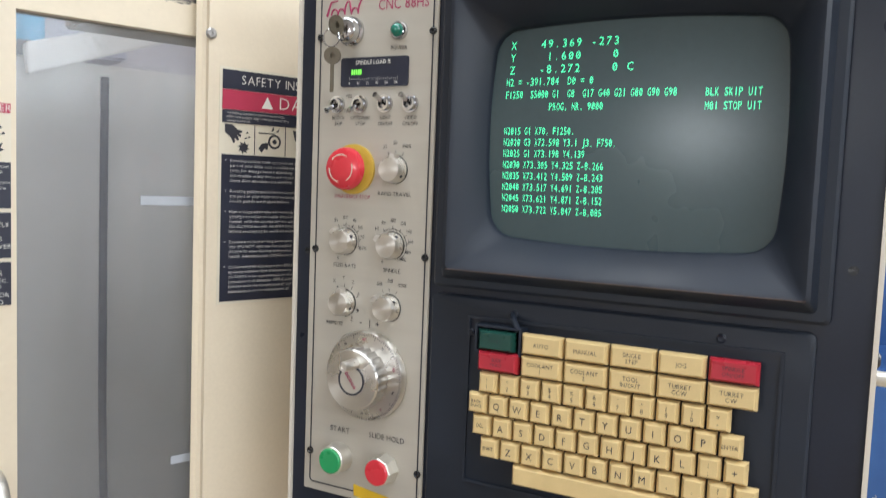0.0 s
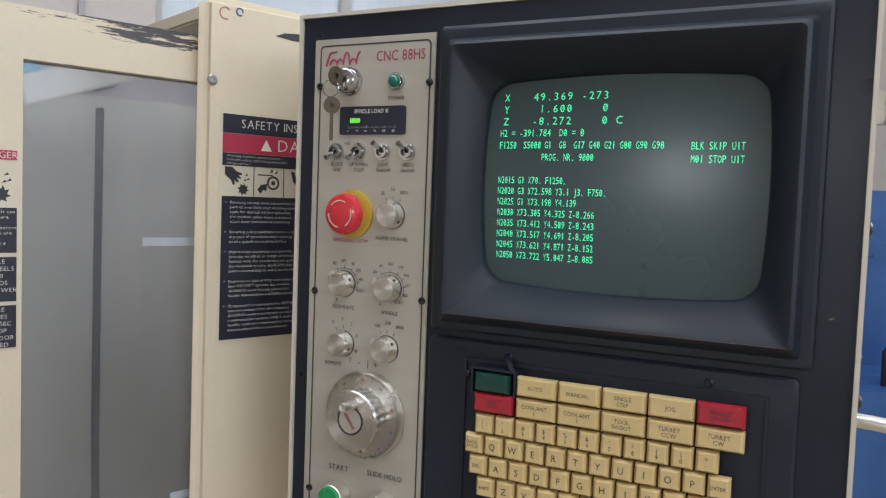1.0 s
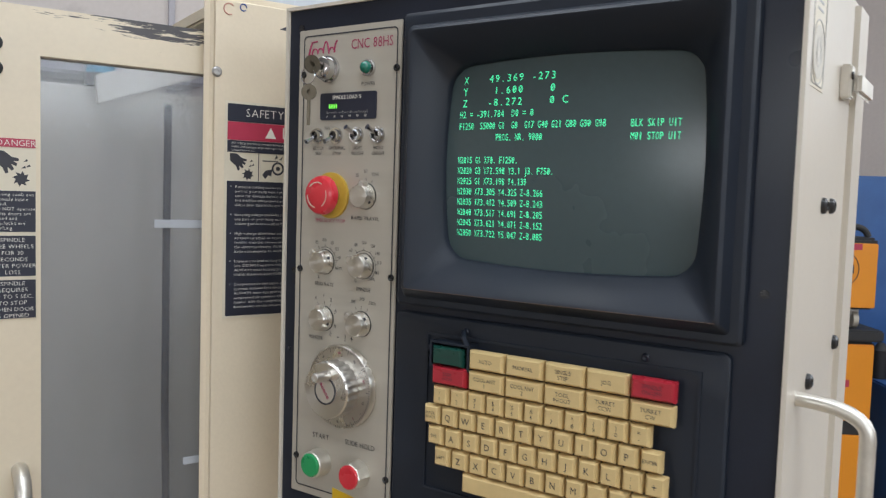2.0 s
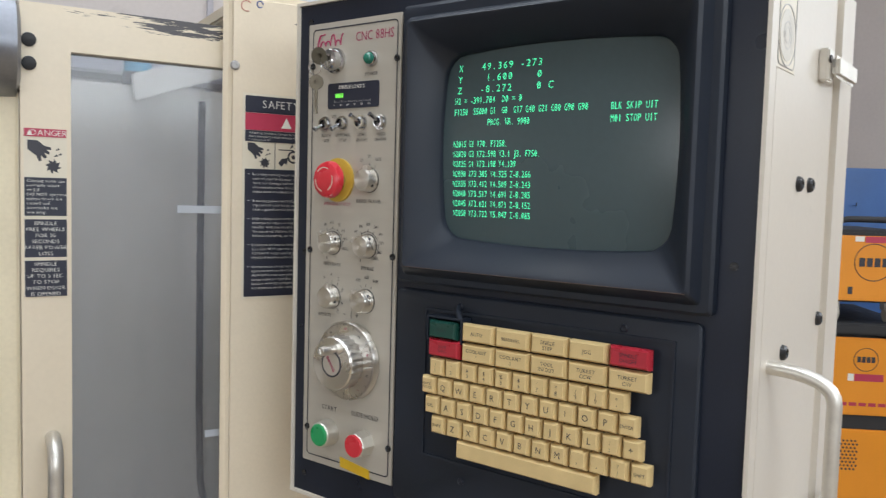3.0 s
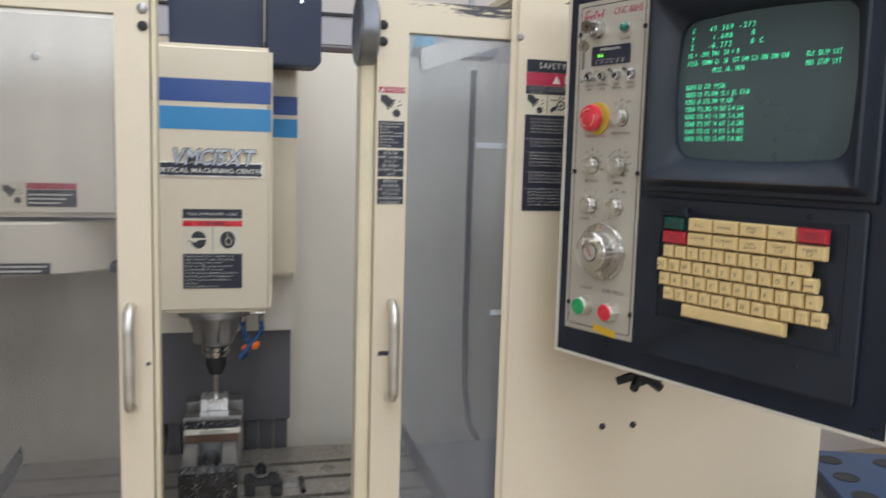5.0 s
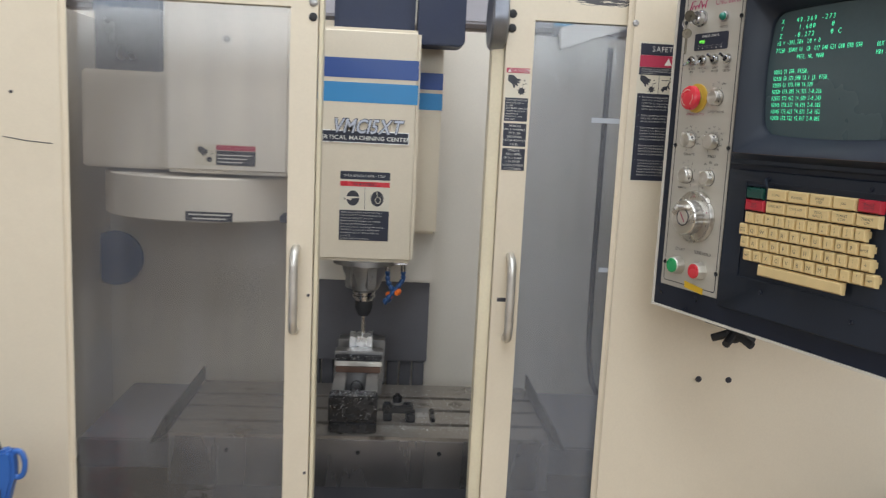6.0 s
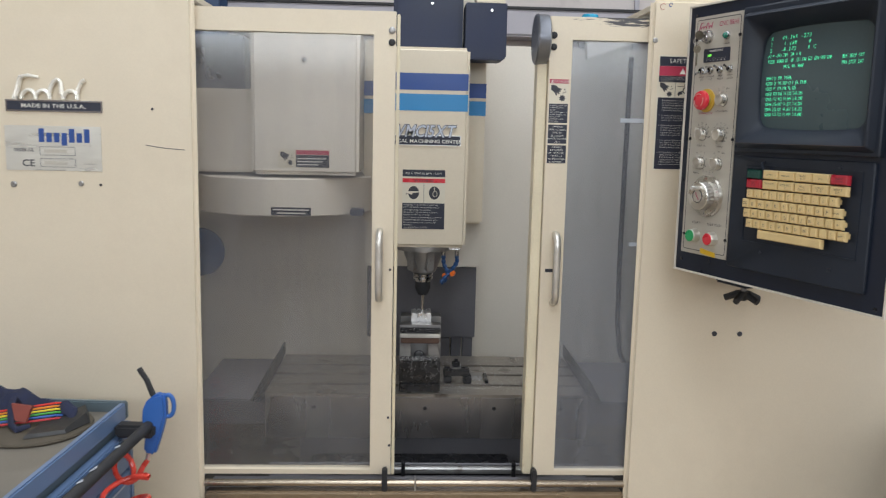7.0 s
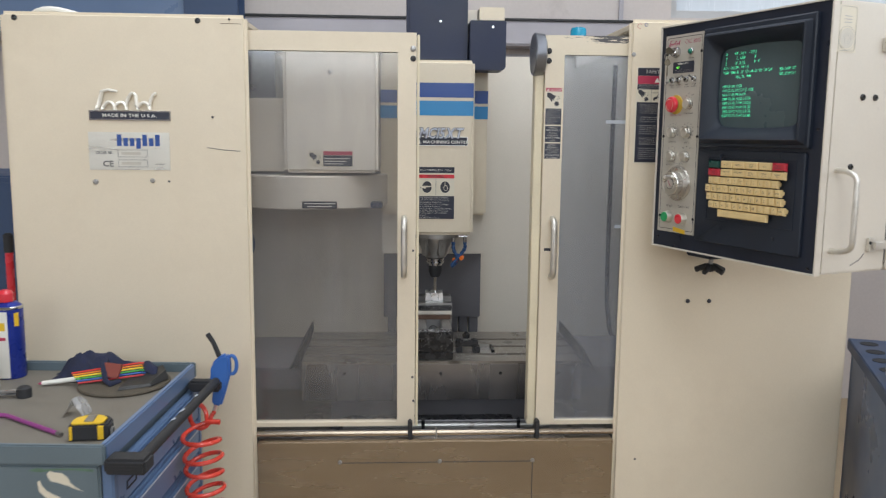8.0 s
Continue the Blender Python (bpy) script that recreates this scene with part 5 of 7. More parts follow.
def knob(u, v, ang, r=0.0122, depth=0.0125):
    k = part("selector_knob", lathe([(0, r * 1.04), (0.0035, r * 1.04), (0.0045, r), (depth - 0.002, r * 0.94), (depth, r * 0.86), (depth + 0.0002, 0.001)], (u, S, v), seg=30), M_TURNED, pend, "turned aluminium selector knob")
    # thin black ring imitates the contact shadow at the knob's foot
    part("contact_shade", lathe([(0, r * 1.08), (0.0008, r * 1.08), (0.001, r * 1.02)], (u, S, v), seg=24), M_RUBBER, k)
    fin = box(r * 0.6, r * 1.22, -depth * 0.98, -0.0042, -0.0032, 0.0032, 0.0008, m=Matrix.Translation((u, S, v)) @ Matrix.Rotation(radians(-ang), 4, "Y"))
    part("pointer", fin, M_ALU, k)
    part("set_screw", lathe([(0, 0.0016), (0.0006, 0.0016)], (u + r * 0.97 * math.cos(radians(ang - 105)), S - 0.0070, v + r * 0.97 * math.sin(radians(ang - 105))), (math.cos(radians(ang - 105)), 0, math.sin(radians(ang - 105))), 10), M_INK, k)


for u, v, a in ((0.105, 0.3515, 75), (0.0525, 0.2825, 130), (0.1045, 0.2820, 150), (0.053, 0.2235, 85), (0.103, 0.2235, 140)):
    knob(u, v, a)

# jog wheel
JU, JV = 0.083, 0.1575
jog = part("jog_wheel", lathe([(0, 0.0405), (0.002, 0.0428), (0.006, 0.0428), (0.0085, 0.0415), (0.0095, 0.027)], (JU, S, JV), seg=64), M_TURNED, pend, "aluminium jog handwheel with engraved scale")
tick = bmesh.new()
for k in range(100):
    a = 2 * math.pi * k / 100
    c, s = math.cos(a), math.sin(a)
    r1 = 0.0375 if k % 10 == 0 else 0.0390 if k % 5 == 0 else 0.0400
    tick.faces.new([tick.verts.new((JU + r * c + e * s, S - 0.0095, JV + r * s - e * c)) for r, e in ((r1 - 0.001, -0.00022), (r1 - 0.001, 0.00022), (0.0414, 0.00022), (0.0414, -0.00022))])
part("engraved_scale", tick, M_INK, jog, smooth=0)
for k in range(10):
    a = 90 - k * 36
    letters("scale_number", [(str((10 * k + 60) % 100), JU + 0.0352 * math.cos(radians(a)), JV + 0.0352 * math.sin(radians(a)) - 0.0012, 0.0024, "c", 0.9)], M_INK if k % 2 else M_PINKINK, jog, S - 0.00965, turn=90 - a)
part("grip", lathe([(0.0095, 0.0278), (0.011, 0.0288), (0.0255, 0.0288), (0.027, 0.0276)], (JU, S, JV), seg=96, flute=0.045, flutes=48), M_GRIP, jog, "fluted aluminium grip")
part("cap", lathe([(0.027, 0.0282), (0.0288, 0.0272), (0.0290, 0.014), (0.0290, 0.001)], (JU, S, JV), seg=48), M_TURNED, jog)
part("cap_ring", lathe([(0.0290, 0.0140), (0.0296, 0.0140), (0.0296, 0.0128), (0.0293, 0.0126)], (JU, S, JV), seg=36), M_INK, jog)
part("cap_disc", lathe([(0.0290, 0.0124), (0.0294, 0.0122), (0.0294, 0.001)], (JU, S, JV), seg=32), M_SILVER, jog)
cm = bmesh.new()
for k in range(5):
    sweep([(JU - 0.005 + 0.0022 * k + 0.0011 * math.cos(a), S - 0.0298, JV + 0.006 - 0.0030 * k + 0.0015 * math.sin(a)) for a in [2 * math.pi * q / 8 for q in range(8)]], 0.0004, 4, cm, closed=True)
part("emblem", cm, M_PINKINK, jog)
part("spinner", lathe([(0.0288, 0.0045), (0.032, 0.0052), (0.047, 0.0048), (0.049, 0.0040), (0.049, 0.0025), (0.0475, 0.0022)], (JU + 0.004, S, JV + 0.0165), seg=18), M_ALU, jog, "small turning handle")

for u, v, m, nm in ((0.0525, 0.0720, M_GREEN, "start_button"), (0.1050, 0.0710, M_RED, "hold_button")):
    b = part(nm, lathe([(0, 0.0148), (0.003, 0.0148), (0.006, 0.0140), (0.008, 0.0137), (0.0145, 0.0136), (0.0155, 0.0128)], (u, S, v), seg=8 if nm == "hold_button" else 28), M_HANDLE, pend, "satin collared push button")
    part("cap", lathe([(0.012, 0.0118), (0.0168, 0.0122), (0.0180, 0.0110), (0.0182, 0.001)], (u, S, v), seg=28), m, b)
part("yellow_tape", plate([(0.0700, 0.0480), (0.1135, 0.0425), (0.1140, 0.0325), (0.0705, 0.0370)], S - 0.0006, S), M_YELLOW, pend, "strip of yellow tape", smooth=0)

CUR = PEND.copy()
# screen bezel: a raised moulding that funnels in to the tube
FRM = bmesh.new()


def loop(bm, x0, x1, z0, z1, y, r, bow=0.0):
    """A rounded rectangle of vertices; bow lets its sides swell outwards."""
    cx, cz, hx, hz_ = (x0 + x1) / 2, (z0 + z1) / 2, (x1 - x0) / 2, (z1 - z0) / 2
    base = rounded(x0, x1, z0, z1, r, 4)
    out = []
    for k, (x, z) in enumerate(base):
        out.append((x, z))
        x2, z2 = base[(k + 1) % len(base)]
        if math.hypot(x2 - x, z2 - z) > 0.05:
            out += [(x + (x2 - x) * s / 6, z + (z2 - z) * s / 6) for s in range(1, 6)]
    pts = []
    for x, z in out:
        a, b = (x - cx) / hx, (z - cz) / hz_
        pts.append((x + bow * a * (1 - b * b), z + bow * b * (1 - a * a)))
    return [bm.verts.new((x, y, z)) for x, z in pts]


steps = [(0.158, 0.4780, 0.2500, 0.5230, -0.0012, 0.004), (0.158, 0.4780, 0.2500, 0.5230, -0.010, 0.004), (0.1605, 0.4755, 0.2525, 0.5195, -0.0125, 0.004),
         (0.1670, 0.4690, 0.2580, 0.5110, -0.0125, 0.004), (0.1735, 0.4650, 0.2650, 0.5060, -0.0255, 0.004), (0.1775, 0.4620, 0.2675, 0.5030, -0.0275, 0.005),
         (0.1810, 0.4585, 0.2705, 0.4995, -0.0260, 0.005), (0.2040, 0.4370, 0.2965, 0.4730, -0.0010, 0.018, 0.0050), (0.2055, 0.4355, 0.2980, 0.4715, 0.0025, 0.018, 0.0050), (0.2055, 0.4355, 0.2980, 0.4715, 0.0094, 0.018, 0.0050)]
prev = None
for s in steps:
    cur = loop(FRM, *s)
    if prev:
        for k in range(len(cur)):
            j = (k + 1) % len(cur)
            FRM.faces.new((prev[k], prev[j], cur[j], cur[k]))
    prev = cur
part("screen_bezel", FRM, M_BLACK, pend, "black moulded bezel round the screen, rubbed at its lower edge")
# bulging tube face
tube = bmesh.new()
NX, NZ = 24, 18
grid = []
for i in range(NX + 1):
    col = []
    for j in range(NZ + 1):
        a, b = 2 * i / NX - 1, 2 * j / NZ - 1
        q = a * math.sqrt(1 - b * b * 0.10), b * math.sqrt(1 - a * a * 0.10)
        col.append(tube.verts.new((0.3205 + q[0] * 0.1225, 0.0090 - 0.010 * (1 - 0.5 * q[0] * q[0] - 0.5 * q[1] * q[1]), 0.3875 + q[1] * 0.0960)))
    grid.append(col)
for i in range(NX):
    for j in range(NZ):
        tube.faces.new((grid[i][j], grid[i + 1][j], grid[i + 1][j + 1], grid[i][j + 1]))
part("worn_edge", sweep([(0.1780, -0.0275, 0.2677), (0.30, -0.0277, 0.2674), (0.4620, -0.0275, 0.2677)], 0.0003, 6), M_RUST, pend, "brown rubbed lower edge")
screen = part("screen", tube, M_TUBE, pend, "dark green grey picture tube showing green program text", smooth=80)


def on_tube(ob):
    """Bends flat lettering to the bulge of the tube."""
    c = ob.data
    w = CUR.inverted() @ WORLD_OF[ob]
    for v in c.vertices:
        p = w @ v.co
        a, b = (p.x - 0.3205) / 0.1225, (p.z - 0.3875) / 0.096
        v.co.y = 0.0090 - 0.010 * (1 - 0.5 * a * a - 0.5 * b * b) - 0.0009 - w.translation.y


rows = []
for z, name, val, rest in ((0.4565, "X", " 49.369", "-273  "), (0.4460, "Y", "  1.600", "   0  "), (0.4355, "Z", " -8.272", "   0 C")):
    rows += [(name, 0.2165, z, 0.0066, "l", -0.0062), (val, 0.2378, z, 0.0066, "l", -0.0062), (rest, 0.2878, z, 0.0066, "l", -0.0062)]
rows += [("H2 = -391.784  D0 = 0", 0.2145, 0.4255, 0.0062, "l", -0.00372), ("F1250  S5000 G1  G8  G17 G40 G21 G80 G90 G98", 0.2145, 0.4150, 0.0062, "l", -0.00330),
         ("PROG. NR. 9000", 0.2550, 0.4045, 0.0062, "l", -0.00335), ("BLK SKIP UIT", 0.3805, 0.4145, 0.0062, "l", -0.00340), ("M01 STOP UIT", 0.3805, 0.4040, 0.0062, "l", -0.00340)]
for k, s in enumerate(("N2015 G1 X70. F1250.", "N2020 G3 X72.598 Y3.1 J3. F750.", "N2025 G1 X73.198 Y4.139", "N2030 X73.305 Y4.325 Z-8.266", "N2035 X73.412 Y4.509 Z-8.243", "N2040 X73.517 Y4.691 Z-8.205", "N2045 X73.621 Y4.871 Z-8.152", "N2050 X73.722 Y5.047 Z-8.085")):
    rows.append((s, 0.2145, 0.3845 - k * 0.00945, 0.0060, "l", -0.00322))
for ob in letters("screen_text", rows, M_PHOS, screen, 0.0, book=PLAIN):
    on_tube(ob)

# keyboard plate and keys
kbp = bmesh.new()
prev = None
for s in ((0.155, 0.4700, 0.0240, 0.2430, -0.0012, 0.006), (0.155, 0.4700, 0.0240, 0.2430, -0.006, 0.006), (0.157, 0.4680, 0.0260, 0.2410, -0.0078, 0.006)):
    cur = loop(kbp, *s)
    if prev:
        for k in range(len(cur)):
            j = (k + 1) % len(cur)
            kbp.faces.new((prev[k], prev[j], cur[j], cur[k]))
    prev = cur
kbp.faces.new(prev)
part("keyboard_plate", kbp, M_BLACK, pend, "black moulded keyboard surround")
for x, z in ((0.236, 0.232), (0.405, 0.232), (0.196, 0.212), (0.242, 0.062), (0.40, 0.055)):
    part("plate_screw", lathe([(0, 0.0036), (0.0010, 0.0036), (0.0020, 0.0024), (0.0014, 0.0012)], (x, -0.0078, z), seg=12), M_BLACK2, pend)
part("key_well", frame_ring(0.193, 0.4500, 0.0780, 0.2270, 0.1955, 0.4475, 0.0805, 0.2245, -0.0095, -0.0078, 0.0005), M_BLACK, pend)
YT = -0.0258
KEYMESH = {}


def keycap(u, v, w, material, legend=(), size=0.0045, h=0.0187):
    """A tapered keycap whose cell starts at u and hangs from v."""
    kkey = (round(w, 4), material.name)
    cx, cz, yt = u + w / 2 + 0.0012, v - h / 2 + 0.0008, YT
    if kkey not in KEYMESH:
        bm = bmesh.new()
        a, b = w / 2 - 0.0010, h / 2 - 0.0010
        t = 0.0024
        lo = [bm.verts.new((x, 0.0085, z)) for x, z in ((-a, -b), (a, -b), (a, b), (-a, b))]
        md = [bm.verts.new((x, 0.003, z)) for x, z in ((-a, -b), (a, -b), (a, b), (-a, b))]
        hi = [bm.verts.new((x, 0.0, z)) for x, z in ((-a + t, -b + t * 0.8), (a - t, -b + t * 0.8), (a - t, b - t * 0.7), (-a + t, b - t * 0.7))]
        for p, q in ((lo, md), (md, hi)):
            for k in range(4):
                j = (k + 1) % 4
                bm.faces.new((p[k], p[j], q[j], q[k]))
        bm.faces.new(hi)
        bm.faces.new(lo[::-1])
        box(-a * 0.5, a * 0.5, 0.0086, 0.0215, -b * 0.5, b * 0.5, 0, bm)
        bmesh.ops.bevel(bm, geom=[e for e in bm.edges if e.calc_face_angle(0) > 0.25], offset=0.0007, segments=2, affect="EDGES", clamp_overlap=True)
        bmesh.ops.recalc_face_normals(bm, faces=bm.faces)
        for f in bm.faces:
            f.smooth = True
        me = bpy.data.meshes.new("keycap")
        bm.to_mesh(me)
        bm.free()
        me.set_sharp_from_angle(angle=radians(40))
        me.materials.append(material)
        KEYMESH[kkey] = me
    kob = shared("keycap", KEYMESH[kkey], pend, Matrix.Translation((cx, yt, cz)))
    if legend:
        n = len(legend)
        dz = size * 1.42
        z0 = cz + dz * (n - 1) / 2 - size / 2
        lettering("legend", [(s, cx, z0 - dz * k, size, "c", 0.92) for k, s in enumerate(legend)], M_INK, kob, yt - 0.00015, book=PLAIN)
    return kob


guard = frame_ring(0.2065, 0.2490, 0.1985, 0.2225, 0.2085, 0.2468, 0.2005, 0.2207, -0.0225, -0.0080, 0.0006)
sweep([(0.2455, -0.020, 0.2200), (0.2400, -0.018, 0.2285), (0.2360, -0.012, 0.2320)], 0.0026, 8, guard)
part("key_guard", guard, M_BLACK, pend, "black guard frame round the start key")
P = 0.0188
R = [0.2195 - 0.0187 * k for k in range(7)]
keycap(0.2085, R[0] - 0.001, 0.0345, M_KEY_GREEN, ("START",), 0.0026)
keycap(0.2085, R[1], 0.0385, M_KEY_RED, ("SLIDE", "HOLD"), 0.0028)
for k, s in enumerate((("AUTO",), ("MANUAL",), ("SINGLE", "STEP"), ("JOG",))):
    keycap(0.2480 + k * 0.0374, R[0], 0.0374, M_KEY, s, 0.0034)
keycap(0.2480 + 4 * 0.0374, R[0], 0.0374, M_KEY_RED, ("SPINDLE", "ON/OFF"), 0.0032)
for k, s in enumerate((("COOLANT", "1"), ("COOLANT", "2"), ("TOOL", "IN/OUT"), ("TURRET", "CCW"), ("TURRET", "CW"))):
    keycap(0.2480 + k * 0.0374, R[1], 0.0374, M_KEY, s, 0.0034)
for k, s in enumerate((("!", "1"), ('"', "2"), ("#", "3"), ("$", "4"), ("%", "5"), ("&", "6"), ("'", "7"), ("*", "8"), ("(", "9"), (")", "0"), ("=", "-"))):
    keycap(0.2105 + k * P, R[2], P, M_KEY, s, 0.0036)
for k, s in enumerate((("BACK", "SPACE"), "Q", "W", "E", "R", "T", "Y", "U", "I", "O", "P", ("ENTER",))):
    keycap(0.2015 + k * P, R[3], P, M_KEY, s, 0.0030 if k == 11 else 0.0026 if k == 0 else 0.0058)
for k, s in enumerate((("DEL",), "A", "S", "D", "F", "G", "H", "J", "K", "L", (":", ";"), "+")):
    keycap(0.2060 + k * P, R[4], P, M_KEY, s, 0.0030 if k == 0 else 0.0042 if k == 10 else 0.0058)
for k, s in enumerate((("SHIFT",), "Z", "X", "C", "V", "B", "N", "M", ",", ".", ("?", "/"), ("SHIFT",))):
    keycap(0.2140 + k * P, R[5], P, M_KEY, s, 0.0029 if k in (0, 11) else 0.0042 if k == 10 else 0.0058)
keycap(0.2445, R[6], 0.148, M_KEY)

# side fittings, on the face x = W
XS = W - 0.001
dh = sweep(arc((XS, 0.038, 0.208), (XS + 0.0505, 0.038, 0.208), (XS + 0.0505, 0.038, 0.186), 8) + arc((XS + 0.0505, 0.038, 0.064), (XS + 0.0505, 0.038, 0.042), (XS, 0.038, 0.042), 8), 0.0058, 14)
part("grab_handle", dh, M_HANDLE, pend, "bent steel tube grab handle")
for y, z in ((0.097, 0.356), (0.134, 0.356), (0.194, 0.231), (0.077, 0.2145)):
    part("button_screw", lathe([(0, 0.0068), (0.003, 0.0062), (0.0045, 0.004), (0.002, 0.002)], (XS, y, z), (1, 0, 0), 16), M_DARKSTEEL, pend)
for z in (0.462, 0.050):
    la = part("latch", box(XS, XS + 0.009, 0.143, 0.162, z - 0.014, z + 0.015, 0.0015), M_HANDLE, pend, "bright steel draw latch")
    part("latch_arm", box(XS + 0.0095, XS + 0.016, 0.150, 0.228, z - 0.010, z + 0.009, 0.003), M_HANDLE, la)
    part("rivet", lathe([(0, 0.0035), (0.0015, 0.0035)], (XS + 0.009, 0.145, z + 0.005), (1, 0, 0), 10), M_DARKSTEEL, la)
st = part("type_sticker", box(XS, XS + 0.0006, 0.012, 0.064, 0.443, 0.534), M_STICKER, pend, "pale round sealed sticker")
part("seal_ring", lathe([(0, 0.020), (0.0004, 0.020), (0.0004, 0.015), (0.0003, 0.015)], (XS + 0.0006, 0.038, 0.470), (1, 0, 0), 28), M_SILVER, st)
for r in (0.0235, 0.0105, 0.0065):
    part("seal_line", sweep([(XS + 0.0008, 0.038 + r * math.cos(a), 0.470 + r * math.sin(a)) for a in [2 * math.pi * q / 26 for q in range(26)]], 0.0004, 4, closed=True), M_STEEL, st)
part("seal_border", sweep([(XS + 0.0008, y, z) for y, z in rounded(0.0145, 0.0615, 0.4455, 0.5315, 0.006, 3)], 0.0004, 4, closed=True), M_STEEL, st)
for z in (0.512, 0.506, 0.500):
    part("bar", box(XS + 0.0007, XS + 0.0010, 0.028, 0.048, z, z + 0.0016), M_STEEL, st, smooth=0)
part("rubbed_scratch", sweep([(XS + 0.0003, 0.10, 0.008), (XS + 0.0003, 0.125, 0.018), (XS + 0.0003, 0.14, 0.032)], 0.0008, 5), M_INK, pend)

# swivel arm, star knob
part("swivel_bracket", box(0.060, 0.150, 0.055, 0.130, -0.030, -0.0015, 0.004), M_BLACK2, pend, "black swivel bracket below the pendant")
CUR = Matrix.Identity(4)
part("swivel_arm", box(0.500, 0.640, 0.735, FY - 0.001, 1.276, 1.300, 0.004), M_BLACK2, mill, "black steel arm that carries the pendant")
kn = lathe([(0, 0.016), (0.012, 0.016), (0.018, 0.012), (0.022, 0.006)], (0.566, 0.769, 1.243), (0, 0, -1), 16)
for k in range(5):
    a = radians(72 * k + 10)
    sweep([(0.566 + 0.012 * math.cos(a), 0.769 + 0.012 * math.sin(a), 1.236), (0.566 + 0.040 * math.cos(a), 0.769 + 0.040 * math.sin(a), 1.224)], [0.0085, 0.0075], 8, kn)
knb = part("star_knob", kn, M_RUBBER, pend, "black plastic star knob")
part("knob_stud", lathe([(0, 0.006), (0.045, 0.006)], (0.566, 0.769, 1.240), (0, 0, 1), 10), M_STEEL, pend)

# ---- window in the far wall ----
win = bmesh.new()
for x0, x1, z0, z1 in ((1.26, 3.2, 2.25, 2.30), (1.26, 3.2, 3.45, 3.5), (1.26, 1.31, 2.30, 3.45), (3.15, 3.2, 2.30, 3.45), (2.20, 2.26, 2.30, 3.45)):
    box(x0, x1, 3.36, 3.42, z0, z1, bm=win)
w1 = structure("window_1", win, M_CEIL, "pale framed workshop window with frosted panes", "window")
for x0, x1 in ((1.312, 2.198), (2.262, 3.148)):
    p = part("pane", box(x0, x1, 3.385, 3.391, 2.302, 3.448), hazy_pane("frosted_window", 0.5, 0.6, (0.95, 0.97, 1.0), (0.8, 0.82, 0.85)), w1, smooth=0)
    p.visible_shadow = False

# ---- blue tool cabinet beside the machine: x right edge 0, y away from the near end ----
CUR = Matrix.Translation((-0.839, 0.157, 0)) @ Matrix.Rotation(radians(-3.4), 4, "Z")
cart = thing("tool_cabinet", CUR.copy(), "grey blue steel roller tool cabinet with chipped paint", "tool cabinet")
CW, CL = 0.56, 0.575
part("body", box(-CW, -0.012, 0.004, CL - 0.004, 0.13, 0.945, 0.004), M_CART, cart)
rb = bmesh.new()
for x0, x1, y0, y1 in ((-CW, 0, 0, 0.013), (-CW, 0, CL - 0.013, CL), (-CW, -CW + 0.013, 0.0131, CL - 0.0131)):
    box(x0, x1, y0, y1, 0.947, 0.987, 0.003, rb)
part("tray_rim", rb, M_CART, cart)
part("tray_rim", box(-0.014, 0.0, 0.0132, CL - 0.0132, 0.946, 0.986, 0.003), M_CART2, cart, "light blue tray edge")
part("top_sheet", box(-CW + 0.014, -0.0145, 0.0135, CL - 0.0135, 0.9455, 0.9610), M_CART, cart)
for k, (z0, z1) in enumerate(((0.845, 0.925), (0.755, 0.840), (0.665, 0.750), (0.535, 0.660), (0.34, 0.53), (0.14, 0.335))):
    dr = part("drawer", box(-0.0118, 0.010, 0.030, CL - 0.030, z0, z1, 0.003), M_CART2, cart, "blue steel drawer front")
    part("drawer_pull", box(0.0102, 0.022, 0.050, CL - 0.050, z1 - 0.020, z1 - 0.008, 0.003), M_CART2, dr, "blue folded drawer pull")
    # pale strip stands in for the bright highlight on the pull's lip
    part("lip_highlight", box(0.0222, 0.0232, 0.052, CL - 0.052, z1 - 0.013, z1 - 0.009), M_TAPE, dr, "pale strip painted as the highlight along the pull")
    part("label_holder", frame_ring(0, 0.05, z0 + 0.02, z0 + 0.038, 0.003, 0.047, z0 + 0.023, z0 + 0.035, -0.001, 0.001), M_RUBBER, dr).matrix_basis = WORLD_OF[dr].inverted() @ CUR @ Matrix.Translation((0.0108, 0.10, z0 + 0.029)) @ Matrix.Rotation(radians(90), 4, "Z")
for y in (0.02, CL - 0.02):
    part("corner_post", box(-0.0115, 0.012, y - 0.009, y + 0.009, 0.13, 0.945, 0.003), M_CART2, cart)
part("push_handle", sweep([(0.062, 0.03, 0.952), (0.070, CL - 0.070, 0.956)], 0.0110, 16), M_RUBBER, cart, "black padded push handle")
hbk = part("handle_bracket", box(0.002, 0.084, -0.012, 0.036, 0.932, 0.964, 0.006), M_RUBBER, cart, "black plastic handle bracket")
for k in range(4):
    part("grip_rib", box(0.008, 0.078, -0.0135, -0.0122, 0.937 + 0.006 * k, 0.940 + 0.006 * k, 0.0005), M_RUBBER, hbk)
for y, l in ((0.20, 0.012), (0.25, 0.020), (0.36, 0.010)):
    part("scuff", sweep([(0.061, y, 0.9660), (0.066, y + l, 0.9664)], [0.0012, 0.0022], 6), M_TAPE, cart, "white scuff on the handle")
part("handle_bracket", box(0.002, 0.084, CL - 0.085, CL - 0.050, 0.932, 0.960, 0.006), M_RUBBER, cart, "black plastic handle bracket")
